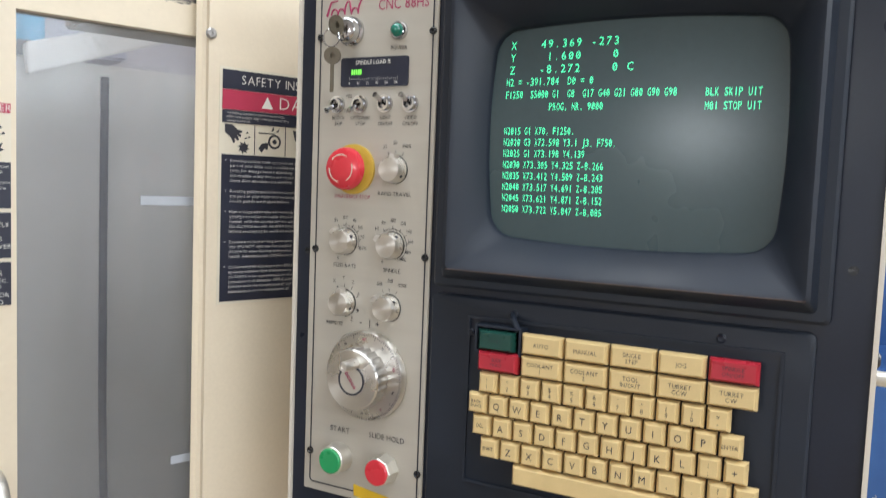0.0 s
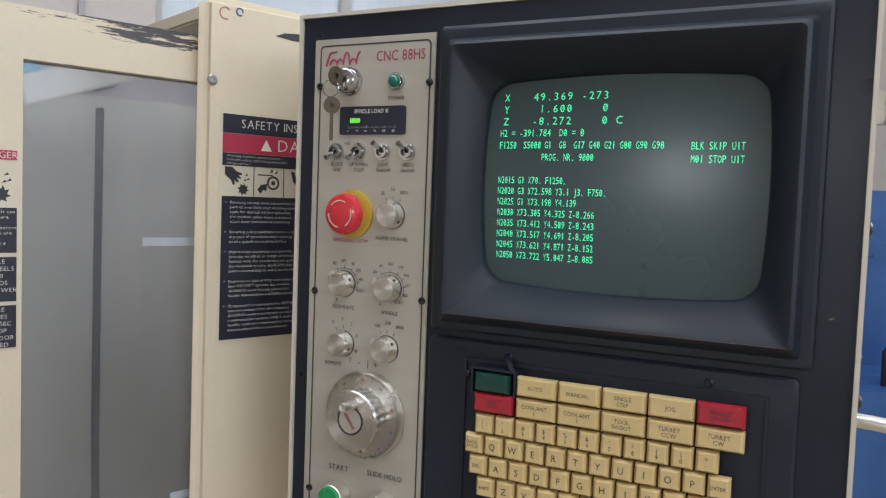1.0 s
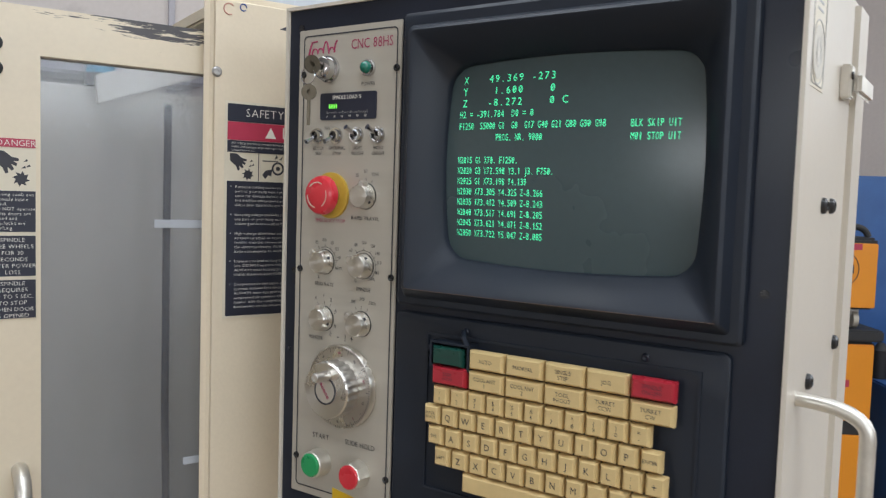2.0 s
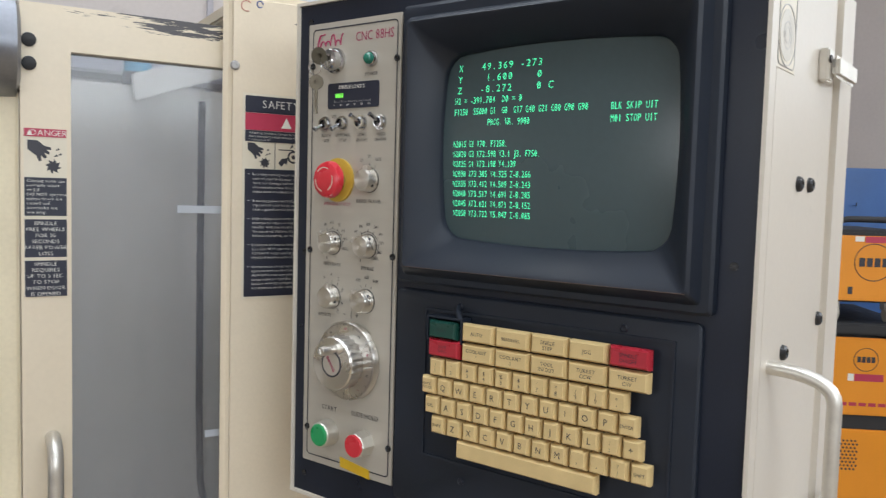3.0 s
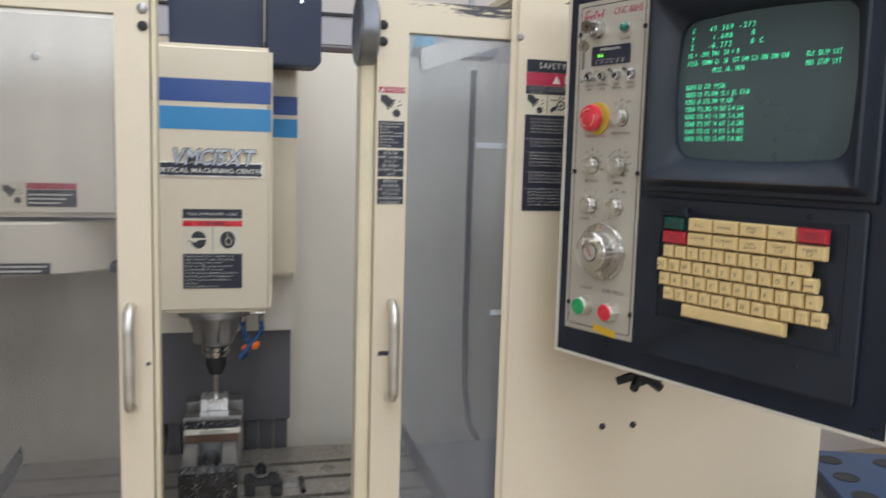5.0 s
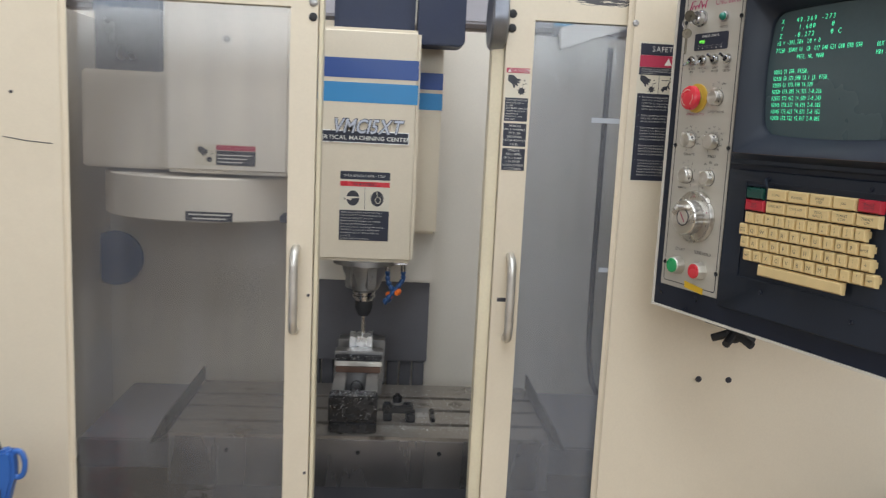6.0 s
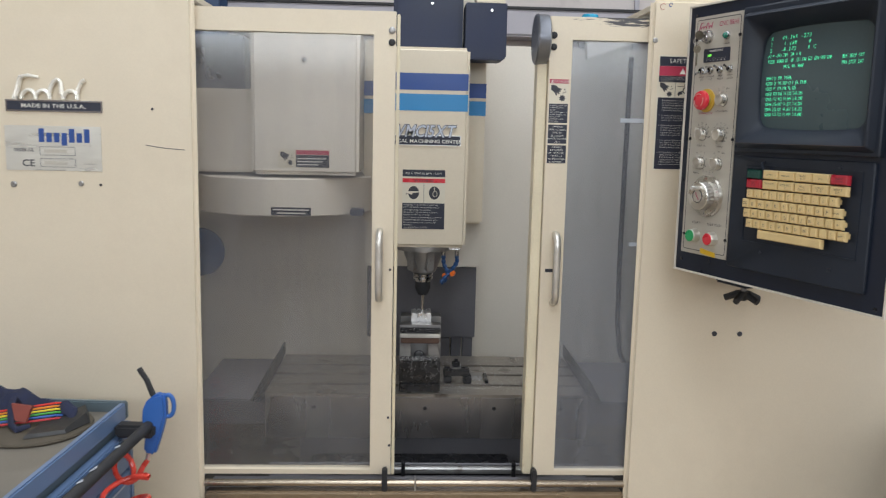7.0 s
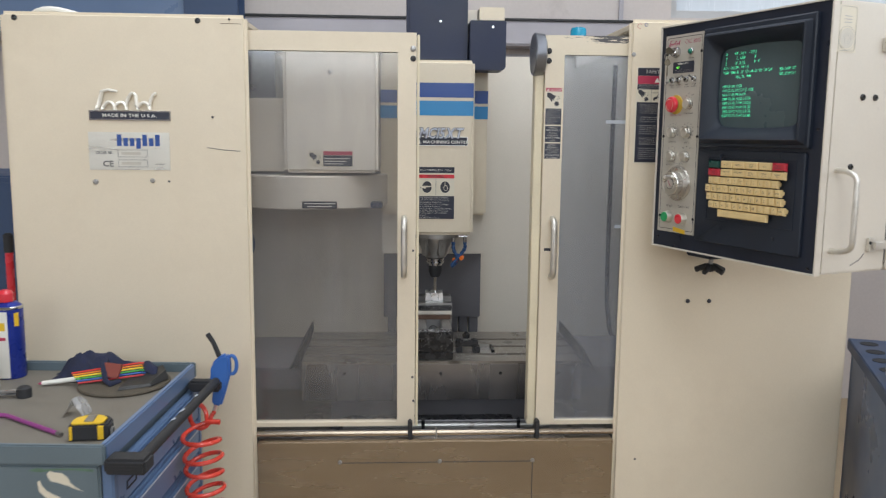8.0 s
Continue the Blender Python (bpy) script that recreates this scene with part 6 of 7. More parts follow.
part("paint_chip", plate([(-0.113, 0.928), (-0.108, 0.934), (-0.098, 0.931), (-0.085, 0.930), (-0.074, 0.922), (-0.069, 0.911), (-0.060, 0.902), (-0.045, 0.893), (-0.062, 0.899), (-0.072, 0.904), (-0.080, 0.906), (-0.095, 0.911), (-0.106, 0.913), (-0.112, 0.921)], 0.0034, 0.004), M_STICKER, cart, "pale patch of chipped paint", smooth=0)
part("paint_chip", plate([(-0.133, 0.911), (-0.128, 0.914), (-0.125, 0.905), (-0.115, 0.893), (-0.100, 0.885), (-0.088, 0.880), (-0.100, 0.876), (-0.118, 0.880), (-0.130, 0.892)], 0.0034, 0.004), M_STICKER, cart, "pale patch of chipped paint", smooth=0)
part("paint_smear", plate([(-0.150, 0.934), (-0.130, 0.940), (-0.118, 0.937), (-0.100, 0.939), (-0.05, 0.940), (-0.022, 0.938), (-0.024, 0.933), (-0.060, 0.936), (-0.10, 0.935), (-0.125, 0.931)], 0.0036, 0.004), M_SMEAR, cart, "thin smear of green paint", smooth=0)
for y in (0.07, CL - 0.07):
    for x in (-CW + 0.06, -0.07):
        ca = part("caster", box(x - 0.02, x + 0.02, y - 0.03, y + 0.03, 0.095, 0.1295, 0.004), M_STEEL, cart)
        part("wheel", lathe([(-0.014, 0.05), (0.014, 0.05)], (x, y, 0.0505), (1, 0, 0), 24), M_RUBBER, ca)
CUR = Matrix.Identity(4)
rm = thing("rubber_mat", pose(-1.1, 0.45, 0.9612), "dark grey rubber mat lining the cabinet top", "mat")
CUR = Matrix.Translation((-0.839, 0.157, 0)) @ Matrix.Rotation(radians(-3.4), 4, "Z")
part("sheet", box(-CW + 0.016, -0.0165, 0.016, CL - 0.016, 0.9612, 0.9640), M_MAT, rm)
CUR = Matrix.Identity(4)
MZ = 0.9642

# tape measure
CUR = Matrix.Translation((-0.899, 0.240, MZ)) @ Matrix.Rotation(radians(6), 4, "Z") @ Matrix.Rotation(radians(-90), 4, "X")
tape = thing("tape_measure", CUR.copy(), "yellow and black tape measure lying flat", "tape measure")
part("case", plate([(-0.034, 0.0), (0.036, 0.0), (0.041, 0.006), (0.041, 0.040), (0.030, 0.058), (0.008, 0.066), (-0.016, 0.064), (-0.034, 0.052), (-0.040, 0.034), (-0.040, 0.008)], -0.033, -0.0005, 0.004), M_RUBBER, tape)
part("shell", plate([(-0.030, 0.003), (0.022, 0.003), (0.030, 0.010), (0.031, 0.036), (0.020, 0.052), (0.002, 0.058), (-0.018, 0.055), (-0.032, 0.044), (-0.036, 0.028), (-0.035, 0.010)], -0.0362, -0.0332, 0.002), M_YELLOW, tape, "yellow plastic shell")
part("shell_band", box(0.018, 0.030, -0.031, -0.003, -0.0012, 0.004, 0.001), M_YELLOW, tape, "yellow plastic shell")
part("shell_band", box(-0.036, -0.030, -0.031, -0.003, -0.0012, 0.004, 0.001), M_YELLOW, tape, "yellow plastic shell")
part("belt_clip", box(-0.010, 0.008, -0.0392, -0.0364, 0.012, 0.048, 0.001), M_STEEL, tape)
part("blade_hook", box(0.0412, 0.047, -0.024, -0.008, 0.006, 0.020, 0.001), M_STEEL, tape)

# spray can and bottle
CUR = Matrix.Translation((-1.253, 0.690, MZ))
can = thing("spray_can", CUR.copy(), "blue and white oil spray can with red cap", "spray can")
part("body", lathe([(0, 0.031), (0.003, 0.033), (0.176, 0.033), (0.178, 0.0335), (0.181, 0.0335), (0.183, 0.031), (0.192, 0.020), (0.193, 0.014)], (0, 0, 0), (0, 0, 1), 32), M_CANBLUE, can)
part("paper_panel", plate([(-0.030, 0.004), (0.010, 0.004), (0.010, 0.172), (-0.030, 0.172)], -0.0345, -0.0325), M_WHITE, can, smooth=0)
part("print_patch", plate([(-0.028, 0.125), (0.004, 0.125), (0.004, 0.145), (-0.028, 0.145)], -0.0350, -0.0346), M_YELLOW, can, smooth=0)
part("print_patch", plate([(-0.028, 0.100), (0.004, 0.100), (0.004, 0.108), (-0.028, 0.108)], -0.0350, -0.0346), M_RED_LABEL, can, smooth=0)
part("print_patch", box(0.020, 0.031, -0.024, -0.016, 0.135, 0.168), M_YELLOW, can, smooth=0)
part("rim", lathe([(0.1765, 0.0334), (0.178, 0.0340), (0.1815, 0.0340), (0.1835, 0.0315)], (0, 0, 0), (0, 0, 1), 32), M_CHROME, can, "bright rolled rim")
part("cap", lathe([(0.1935, 0.019), (0.202, 0.020), (0.214, 0.019), (0.222, 0.012), (0.224, 0.002)], (-0.006, 0, 0), (0, 0, 1), 28), M_RED, can, "red plastic cap")
CUR = Matrix.Translation((-1.268, 0.585, MZ))
bt = thing("plastic_bottle", CUR.copy(), "plain white plastic squeeze bottle", "bottle")
part("body", lathe([(0, 0.028), (0.004, 0.030), (0.075, 0.030), (0.098, 0.020), (0.105, 0.010), (0.125, 0.008)], (0, 0, 0), (0, 0, 1), 28), M_WHITE, bt)

# felt cap lying flat, cloth, colour-coded keys, card
CUR = Matrix.Translation((-0.950, 0.615, MZ)) @ Matrix.Rotation(radians(-6), 4, "Z")
fc = thing("felt_pad", CUR.copy(), "round brown grey felt pad with a black patch", "pad")
part("pad", lathe([(0, 0.105), (0.004, 0.108), (0.008, 0.106), (0.010, 0.09), (0.011, 0.002)], (0, 0, 0), (0, 0, 1), 40), M_FELT, fc)
fp = bmesh.new()
pts = [(0.02, -0.085), (0.085, -0.045), (0.102, 0.02), (0.075, 0.068), (0.04, 0.055), (0.012, -0.02)]
top = [fp.verts.new((x * 0.9 + 0.004, y * 0.9, 0.034 if 1 < i < 4 else 0.018)) for i, (x, y) in enumerate(pts)]
low = [fp.verts.new((x, y, 0.0115)) for x, y in pts]
fp.faces.new(top)
fp.faces.new(low[::-1])
for i in range(6):
    j = (i + 1) % 6
    fp.faces.new((low[i], low[j], top[j], top[i]))
part("patch", fp, M_FELT2, fc, "folded black patch")
rng = random.Random(11)
CUR = Matrix.Translation((-1.03, 0.672, MZ + 0.002))
cloth = thing("cloth", CUR.copy(), "crumpled dark navy work cloth", "cloth")
cb = bmesh.new()
grid = []
for i in range(23):
    row = []
    for j in range(11):
        u, v = i / 22 * 2 - 1, j / 10 * 2 - 1
        h = 0.070 * (1 - u * u) * (1 - v * v) * (0.7 + 1.0 * noise.noise((u * 2.3, v * 2.0, 0.4))) + 0.010 * noise.noise((u * 6, v * 5, 2.1))
        row.append(cb.verts.new((u * (0.105 + 0.012 * noise.noise((v * 3, 1, u))), v * (0.045 + 0.010 * noise.noise((u * 3, 5, v))), max(0.0, h + 0.004))))
    grid.append(row)
for i in range(22):
    for j in range(10):
        cb.faces.new((grid[i][j], grid[i + 1][j], grid[i + 1][j + 1], grid[i][j + 1]))
part("fabric", cb, M_CLOTH, cloth, smooth=80)
COL = ((0.62, 0.04, 0.03), (0.75, 0.24, 0.02), (0.75, 0.55, 0.03), (0.08, 0.36, 0.06), (0.05, 0.14, 0.42), (0.55, 0.05, 0.06))
for k, c in enumerate(COL):
    a = Vector((-1.070 + 0.004 * k, 0.598 - 0.0035 * k, MZ + 0.034 - 0.004 * k))
    b = Vector((-0.915 + 0.002 * k, 0.632 - 0.0042 * k, MZ + 0.050 - 0.0050 * k))
    CUR = Matrix.Translation(a)
    hk = thing("hex_key", CUR.copy(), "colour coated hex key from a rainbow set", "hex key", "rainbow hex key set")
    part("shaft", sweep([(0, 0, 0), (b - a) * 0.98, (b - a) + Vector((0.004, 0.010, -0.004))], 0.0023, 6), mat("coated_key_%s" % "abcdef"[k], c, 0.4, 0, 0.05, 30), hk)
CUR = Matrix.Identity(4)
part("fold", sweep([(-1.005, 0.655, MZ + 0.030), (-1.000, 0.625, MZ + 0.058), (-0.994, 0.600, MZ + 0.048), (-0.985, 0.580, MZ + 0.022), (-0.968, 0.566, MZ + 0.016), (-0.945, 0.575, MZ + 0.022)], [0.012, 0.010, 0.008, 0.007, 0.007, 0.004], 8, squash=0.6), M_CLOTH, cloth, "strap of dark navy cloth")
part("fold", sweep([(-0.93, 0.66, MZ + 0.018), (-0.905, 0.640, MZ + 0.036), (-0.885, 0.628, MZ + 0.030), (-0.878, 0.612, MZ + 0.016)], [0.016, 0.018, 0.014, 0.006], 8, squash=0.7), M_CLOTH, cloth)
CUR = Matrix.Translation((-0.968, 0.588, MZ + 0.030)) @ Matrix.Rotation(radians(-6), 4, "Z") @ Matrix.Rotation(radians(-18), 4, "X")
cd = thing("key_holder", CUR.copy(), "dull red plastic hex key holder", "holder")
part("clip", plate([(-0.012, -0.004), (0.012, -0.006), (0.022, 0.028), (-0.024, 0.032)], -0.004, 0.004, 0.0015), mat("dull_red_plastic", (0.22, 0.045, 0.03), 0.5, 0, 0.1, 30), cd)
CUR = Matrix.Identity(4)
pn = thing("paint_pen", pose(-1.10, 0.60, MZ), "white paint marker with a worn tip", "marker")
part("barrel", sweep([(-1.145, 0.606, MZ + 0.0065), (-1.060, 0.612, MZ + 0.016)], [0.0055, 0.0062], 10), M_WHITE, pn)
part("tip", sweep([(-1.153, 0.605, MZ + 0.0060), (-1.145, 0.606, MZ + 0.0065)], [0.0020, 0.0045], 8), M_PINKINK, pn)
sc = thing("screwdriver", pose(-1.07, 0.67, MZ), "short steel screwdriver blade", "screwdriver")
part("blade", sweep([(-1.125, 0.678, MZ + 0.0045), (-1.02, 0.690, MZ + 0.012)], 0.0045, 8), M_CHROME, sc)
rt = thing("ratchet", pose(-1.16, 0.52, MZ), "bright ratchet handle with a black head", "ratchet")
part("handle", sweep([(-1.30, 0.50, MZ + 0.008), (-1.165, 0.520, MZ + 0.011)], [0.006, 0.0085], 10), M_CHROME, rt)
part("head", lathe([(0, 0.016), (0.022, 0.016), (0.026, 0.011)], (-1.150, 0.523, MZ), (0, 0, 1), 20), M_RUBBER, rt)
pk = thing("hex_key", pose(-1.05, 0.33, MZ), "long purple coated hex key", "hex key")
part("shaft", sweep(arc((-1.185, 0.375, MZ + 0.005), (-1.13, 0.395, MZ + 0.005), (-1.115, 0.376, MZ + 0.005), 5) + [Vector((-0.975, 0.275, MZ + 0.005))], 0.0048, 8), M_PURPLE, pk)
part("tip", sweep([(-0.975, 0.275, MZ + 0.005), (-0.962, 0.266, MZ + 0.005)], 0.0046, 6), M_STEEL, pk)
cf = thing("plastic_film", pose(-0.985, 0.40, MZ), "crumpled clear plastic film scrap", "film")
fb = bmesh.new()
grid = [[fb.verts.new((-0.985 + 0.030 * (i / 5 - 0.5) * 2 * 0.8 + 0.006 * rng.random(), 0.395 + 0.022 * (j / 5 - 0.5) * 2 + 0.006 * rng.random(), MZ + 0.001 + 0.045 * max(0, math.sin(i * 0.63)) * rng.uniform(0.5, 1.0))) for j in range(6)] for i in range(6)]
for i in range(5):
    for j in range(5):
        fb.faces.new((grid[i][j], grid[i + 1][j], grid[i + 1][j + 1], grid[i][j + 1]))
part("scrap", fb, M_CLEAR, cf, smooth=0)

# air gun on its holder, with a coiled hose
AX, AZ, AK, AY = -0.7193, 1.0236, 0.001406, 0.660


def ag(px, pz):
    return AX + (px - 395) * AK, AZ - (pz - 630) * AK


gun = thing("air_gun", pose(AX, AY, 0.93), "blue plastic air blow gun hung by its grip", "air gun")
outl = [ag(*p) for p in ((377, 642), (388, 632), (399, 629), (405, 634), (406, 650), (406, 664), (404, 672), (398, 694), (388, 726), (371, 722), (374, 696), (370, 678), (371, 656))]
part("body", plate(outl[::-1], AY, AY + 0.026, 0.005), M_BLUEGUN, gun)
part("trigger_guard", sweep([(ag(408 + 8.5 * math.cos(a), 0)[0], AY + 0.013, ag(0, 650 + 17 * math.sin(a))[1]) for a in [2 * math.pi * k / 22 for k in range(22)]], 0.0048, 8, closed=True), M_BLUEGUN, gun)
part("nozzle", sweep([(*[ag(386, 634)[0], AY + 0.013], ag(386, 634)[1]), (*[ag(377, 610)[0], AY + 0.013], ag(377, 610)[1]), (*[ag(366, 592)[0], AY + 0.013], ag(366, 592)[1])], [0.0065, 0.006, 0.0062], 10), M_RUBBER, gun, "dark steel nozzle")
part("fitting", sweep([(*[ag(379, 721)[0], AY + 0.013], ag(379, 721)[1]), (*[ag(374, 738)[0], AY + 0.013], ag(374, 738)[1])], [0.006, 0.005], 10), M_ALU, gun)
hs_ = thing("air_hose", pose(-0.770, AY + 0.02, 0.70), "red coiled polyurethane air hose", "hose")
hp = [Vector((ag(374, 738)[0], AY + 0.013, ag(374, 738)[1])), Vector((-0.751, AY - 0.005, 0.868)), Vector((-0.752, AY - 0.03, 0.862))]
for k in range(1, 22):
    a = radians(-10 - 17 * k)
    hp.append(Vector((-0.768 + 0.024 * math.cos(a), 0.625 - 0.0025 * k, 0.886 + 0.036 * math.sin(a))))
for k in range(150):
    a = 0.3 + k * 2 * math.pi / 22
    wob = 0.004 * noise.noise((k * 0.07, 0, 0))
    hp.append(Vector((-0.751 + 0.012 * (k / 150) + (0.043 + wob) * math.cos(a), 0.545 + (0.047 + wob) * math.sin(a), 0.876 - 0.040 * k / 22 + 0.005 * math.sin(a * 0.5) + 0.008 * math.cos(a))))
part("coil", sweep(hp, 0.0056, 8), M_HOSE, hs_)

# things beyond the left cabinet
stc = thing("steel_column", pose(-1.22, 3.0, 0), "blue painted steel column against the workshop wall", "column")
part("flange", box(-1.36, -1.09, 2.90, 2.914, 0.001, 4.39, 0.003), M_STEELBLUE, stc)
part("cross_beam", box(-4.59, -1.361, 2.93, 3.06, 2.08, 2.42, 0.004), M_CART2, stc, "blue grey cross beam along the wall")
part("web", box(-1.231, -1.219, 2.9145, 3.0745, 0.001, 4.39), M_STEELBLUE, stc)
part("flange", box(-1.36, -1.09, 3.075, 3.089, 0.001, 4.39, 0.003), M_STEELBLUE, stc)
post = thing("red_post", pose(-1.39, 1.0, 0), "red painted post with a black cap", "post")
part("tube", lathe([(0, 0.011), (1.235, 0.011)], (-1.39, 1.0, 0), (0, 0, 1), 14), M_RED, post)
part("foot", lathe([(0, 0.05), (0.004, 0.05), (0.01, 0.02)], (-1.39, 1.0, 0.0), (0, 0, 1), 20), M_RUBBER, post)
part("cap", lathe([(0, 0.013), (0.05, 0.013), (0.055, 0.008)], (-1.39, 1.0, 1.2355), (0, 0, 1), 14), M_RUBBER, post)
lock2 = thing("steel_cupboard", pose(-1.75, 1.5, 0), "dark blue grey steel cupboard beside the machine", "cupboard")
part("body", box(-2.15, -1.36, 1.25, 1.75, 0.02, 1.44, 0.006), M_STEELBLUE, lock2)
part("door", box(-2.13, -1.76, 1.238, 1.2495, 0.06, 1.42, 0.003), M_STEELBLUE, lock2)
part("door", box(-1.75, -1.38, 1.238, 1.2495, 0.06, 1.42, 0.003), M_STEELBLUE, lock2)
bag = thing("cable_coil", pose(-1.2, 0.95, 1.885), "grey cable coil lying on the machine cover", "cable")
part("loop", sweep([(-1.20 + 0.075 * math.cos(a), 1.0 + 0.09 * math.sin(a), 1.894 + 0.005 * math.sin(3 * a)) for a in [2 * math.pi * k / 28 for k in range(28)]], 0.0085, 8, closed=True), M_WHITE, bag)
part("top_cover", box(-1.28, -0.69, FY + 0.0215, 1.40, 1.865, 1.883, 0.003), M_CREAM, mill)
part("top_cover", box(0.36, 0.993, FY + 0.0215, 1.40, 1.872, 1.890, 0.003), M_CREAM, mill)

# beacon on the rear panel
bc = thing("beacon", pose(0.442, 1.96, 1.893), "cyan blue signal beacon on the rear panel", "beacon")
part("base", lathe([(0, 0.036), (0.03, 0.036)], (0.442, 1.96, 1.8935), (0, 0, 1), 24), M_RUBBER, bc)
part("lens", lathe([(0, 0.032), (0.075, 0.032), (0.086, 0.028), (0.09, 0.015)], (0.442, 1.96, 1.924), (0, 0, 1), 24), mat("cyan_lens_plastic", (0.02, 0.30, 0.48), 0.2, 0, 0.05, 20), bc)

# ---- blue tooling stand right of the machine ----
CUR = Matrix.Translation((0.942, 0.534, 0)) @ Matrix.Rotation(radians(-21), 4, "Z")
stand = thing("tooling_stand", CUR.copy(), "dark blue steel stand with holes for tool holders", "stand")
tp = bmesh.new()
box(0.0, 0.46, -0.10, 0.606, 0.915, 0.950, 0.003, tp)
part("top", tp, M_STEELBLUE, stand, "dark navy top plate with holes")
for y in (0.54, 0.44, 0.34, 0.24, 0.14):
    for x in (0.05, 0.17, 0.29, 0.41):
        part("socket", lathe([(0, 0.026), (0.0015, 0.026), (0.0015, 0.021), (0.0008, 0.020)], (x, y, 0.950), (0, 0, 1), 20), M_RUBBER, stand)
part("side_panel", box(0.012, 0.020, -0.08, 0.59, 0.20, 0.914), M_CART2, stand, "lighter blue side panel")
for x in (0.03, 0.43):
    for y in (-0.07, 0.57):
        part("leg", box(x - 0.018, x + 0.018, y - 0.018, y + 0.018, 0.0, 0.914, 0.003), M_STANDBLUE, stand)
for x, y in ((0.17, 0.34), (0.05, 0.14), (0.29, 0.44)):
    CUR = Matrix.Translation((0.942, 0.534, 0)) @ Matrix.Rotation(radians(-21), 4, "Z") @ Matrix.Translation((x, y, 0.9516))
    th = thing("tool_holder", CUR.copy(), "steel tool holder standing in the blue stand", "tool holder", "tool holders in the stand")
    part("taper", lathe([(0, 0.019), (0.012, 0.030), (0.018, 0.030), (0.021, 0.026), (0.026, 0.030), (0.032, 0.030), (0.036, 0.022), (0.07, 0.020)], (0, 0, 0), (0, 0, 1), 24), M_STEEL, th)
    part("nut", lathe([(0.0705, 0.020), (0.090, 0.018), (0.094, 0.010)], (0, 0, 0), (0, 0, 1), 12), M_BLOC_O if x == 0.17 else M_STEEL, th)

# ---- welding sets and board by the far right wall: x to the right, y away ----
CUR = Matrix.Translation((2.60, 1.53, 0)) @ Matrix.Rotation(radians(-37), 4, "Z")
wl = thing("welding_set", CUR.copy(), "orange and black welding power source on wheels", "welder")
part("lower_body", box(0.0, 0.30, 0.012, 0.55, 0.20, 1.205, 0.008), M_RUBBER, wl)
part("front_panel", box(0.006, 0.294, 0.0, 0.0115, 0.925, 1.195, 0.004), M_ORANGE, wl, "orange front panel")
vent = part("vent_panel", box(0.006, 0.294, 0.0, 0.0115, 0.62, 0.875, 0.004), M_ORANGE, wl, "orange panel with a vent grid")
for i in range(9):
    for j in range(9):
        part("vent_slot", lathe([(0, 0.0042), (0.0006, 0.0042)], (0.032 + i * 0.013 + (0.0065 if j % 2 else 0), 0.0, 0.735 + j * 0.0125), (0, -1, 0), 6), M_INK, vent)
part("emblem_ring", sweep([(0.155 + 0.040 * math.cos(a), -0.0005, 1.12 + 0.040 * math.sin(a)) for a in [2 * math.pi * k / 32 for k in range(32)]], 0.0012, 6, closed=True), M_INK, wl)
for k in range(4):
    patch("bar", 0.126 + 0.0155 * k, 0.138 + 0.0155 * k, 1.110, 1.130, 0.0, M_INK, wl, 0.001)
patch("sticker", 0.098, 0.118, 1.045, 1.070, 0.0, M_WHITE, wl, 0.001)
patch("sticker", 0.120, 0.215, 1.045, 1.070, 0.0, M_RED_LABEL, wl, 0.001)
for k in range(5):
    patch("bar", 0.075 + 0.032 * k, 0.100 + 0.032 * k, 0.958, 0.970, 0.0, M_RED_LABEL, wl, 0.001)
part("tray", box(-0.01, 0.32, -0.01, 0.56, 1.206, 1.245, 0.006), M_RUBBER, wl)
fd = thing("wire_feeder", CUR @ Matrix.Translation((0.02, 0, 1.25)), "orange and black wire feeder on small wheels", "wire feeder")
part("body", box(0.012, 0.29, 0.012, 0.50, 1.315, 1.565, 0.010), M_RUBBER, fd)
bulge = [(0.030, 1.322), (0.285, 1.322), (0.285, 1.545), (0.040, 1.545), (0.034, 1.515), (0.018, 1.485), (0.012, 1.45), (0.016, 1.41), (0.030, 1.385)]
part("front_panel", plate(bulge, 0.0, 0.0115, 0.003), M_ORANGE, fd, "orange front panel with a round bulge")
part("emblem_ring", sweep([(0.160 + 0.063 * math.cos(a), -0.0005, 1.455 + 0.063 * math.sin(a)) for a in [2 * math.pi * k / 36 for k in range(36)]], 0.0015, 6, closed=True), M_INK, fd)
for k in range(4):
    patch("bar", 0.112 + 0.025 * k, 0.131 + 0.025 * k, 1.440, 1.470, 0.0, M_INK, fd, 0.001)
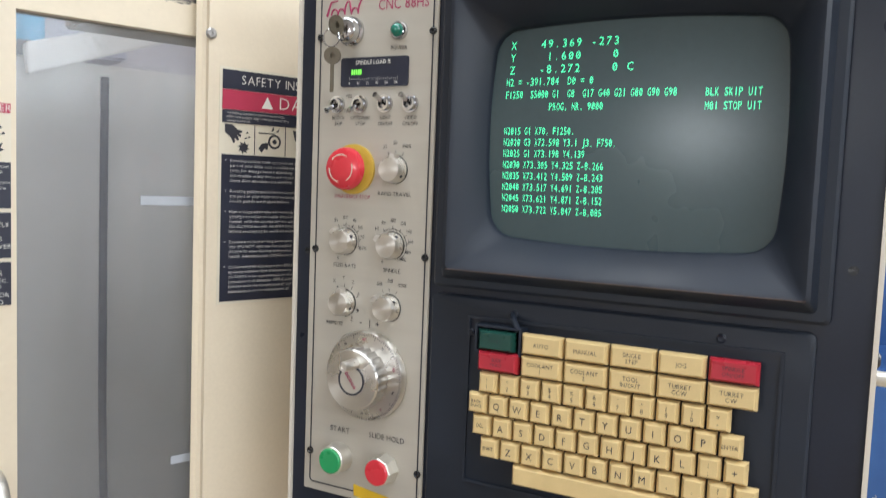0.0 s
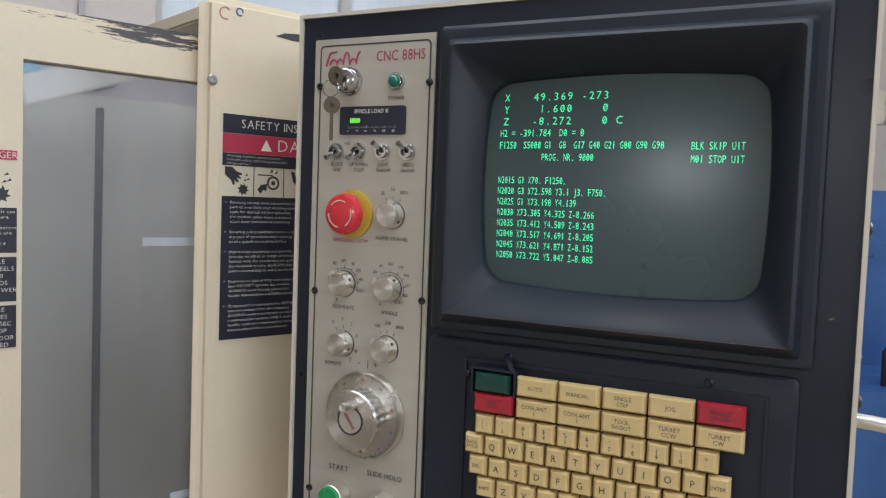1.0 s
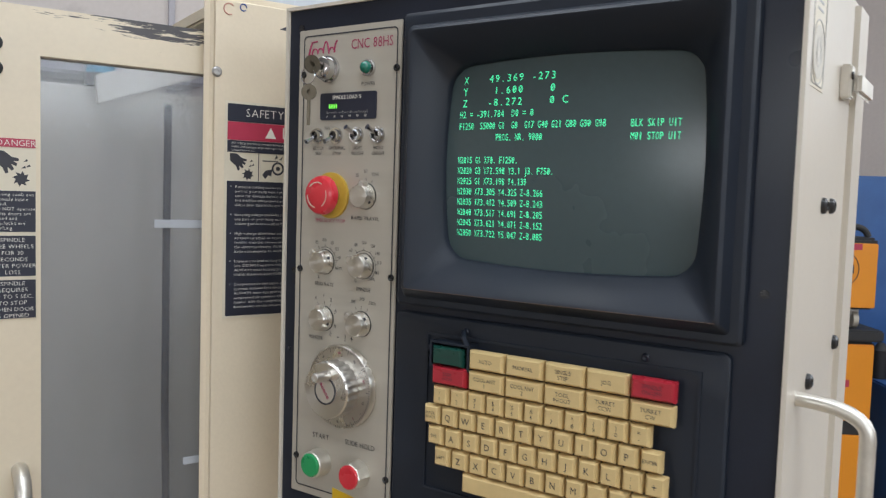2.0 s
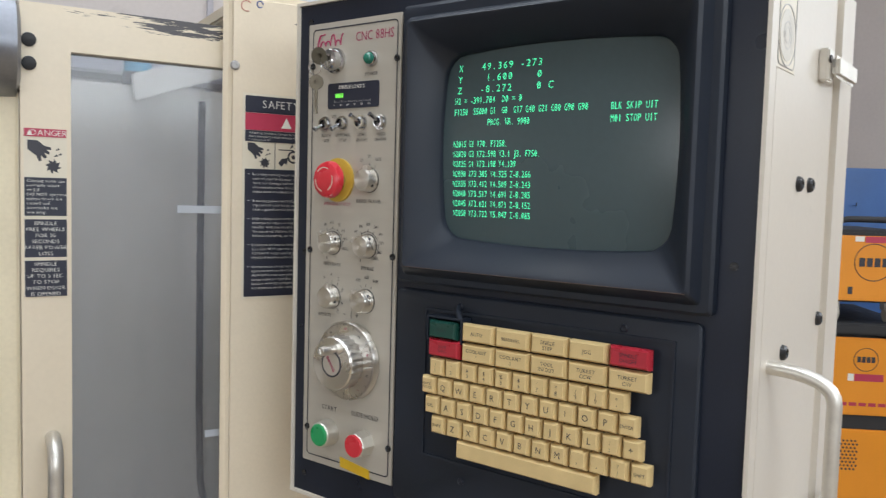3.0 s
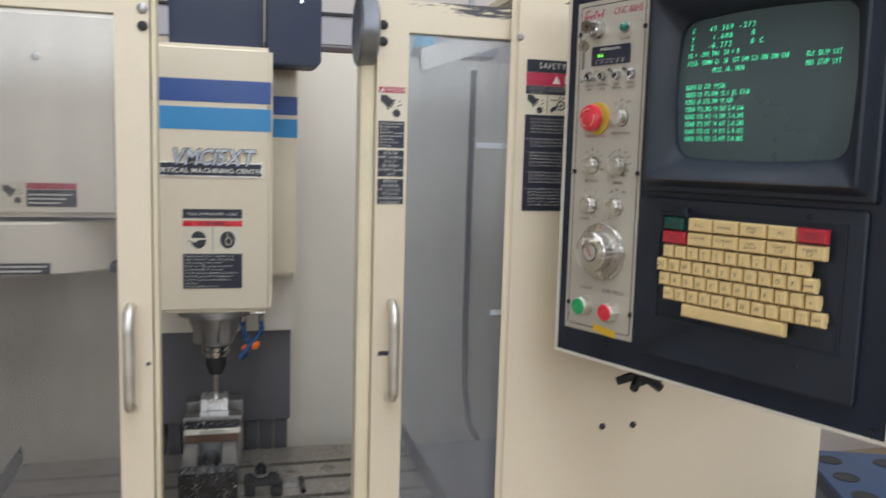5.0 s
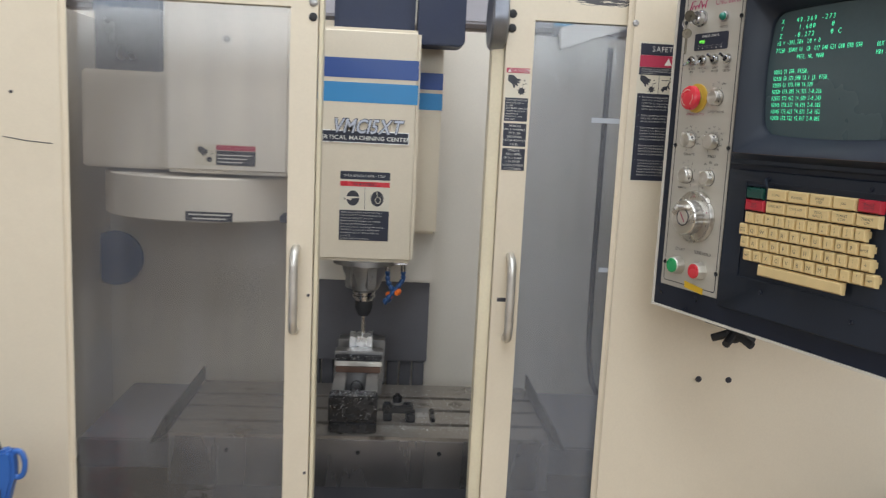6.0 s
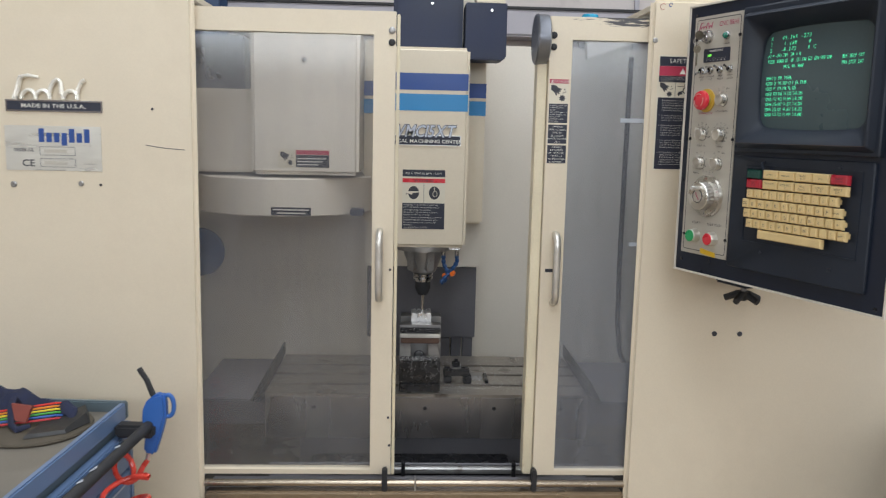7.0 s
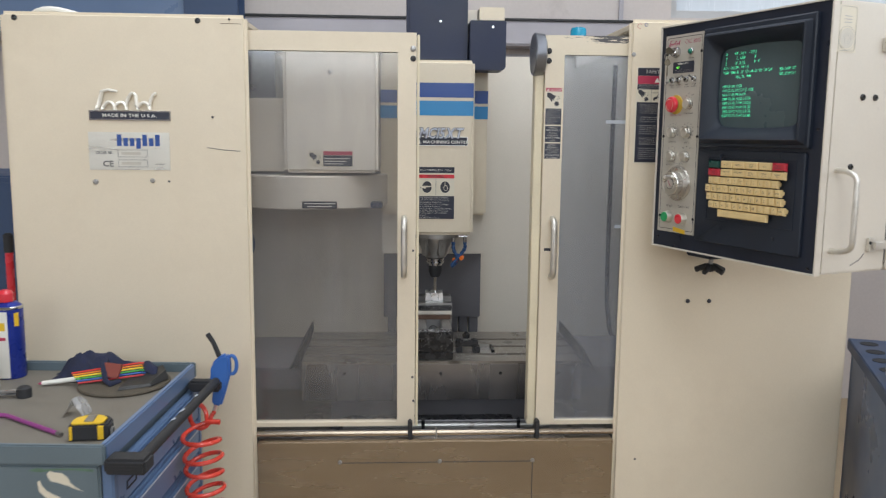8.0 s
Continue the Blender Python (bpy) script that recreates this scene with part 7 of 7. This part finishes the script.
patch("sticker", 0.095, 0.125, 1.525, 1.543, 0.0, M_WHITE, fd, 0.001)
patch("sticker", 0.128, 0.230, 1.522, 1.543, 0.0, M_RED_LABEL, fd, 0.001)
patch("socket", 0.080, 0.095, 1.345, 1.370, 0.0, M_INK, fd, 0.001)
part("top_handle", sweep(arc((0.04, 0.05, 1.566), (0.05, 0.05, 1.60), (0.10, 0.05, 1.60)) + arc((0.22, 0.05, 1.60), (0.26, 0.05, 1.60), (0.27, 0.05, 1.566)), 0.011, 10), M_RUBBER, fd)
for x in (0.06, 0.24):
    fk = part("caster", box(x - 0.016, x + 0.016, 0.05, 0.09, 1.285, 1.314, 0.003), M_STEEL, fd)
    part("wheel", lathe([(-0.009, 0.030), (0.009, 0.030)], (x, 0.06, 1.2755), (1, 0, 0), 20), M_SILVER, fk)
bd = thing("tool_board", CUR @ Matrix.Translation((0.4, 0.75, 0)), "dark blue perforated tool board on a bench", "tool board")
part("board", box(0.05, 1.25, 0.62, 0.65, 0.90, 1.80, 0.004), M_STANDBLUE, bd)
part("bench", box(0.42, 1.25, 0.10, 0.6195, 0.0, 1.02, 0.006), M_STANDBLUE, bd)
rng = random.Random(21)
for k in range(16):
    x, z = 0.08 + rng.random() * 1.1, 1.25 + rng.random() * 0.5
    part("hook", sweep([(x, 0.619, z), (x, 0.59, z), (x, 0.585, z + 0.012)], 0.003, 6), M_CHROME, bd)
for k in range(11):
    x, y = 0.45 + 0.07 * k + 0.02 * rng.random(), 0.16 + 0.25 * rng.random()
    h = rng.uniform(0.06, 0.28)
    nm, m = (("canister", M_RUBBER), ("canister", M_STEEL), ("canister", M_RED_LABEL), ("canister", M_STANDBLUE), ("canister", M_RUBBER))[k % 5]
    jar = thing(nm, CUR @ Matrix.Translation((x, y, 1.0205)), "dark workshop canister standing on the blue bench", "canister", "canisters on the bench")
    part("body", lathe([(0, 0.028), (h * 0.8, 0.030), (h * 0.9, 0.02), (h, 0.012)], (x, y, 1.0205), (0, 0, 1), 16), m, jar)
CUR = Matrix.Identity(4)
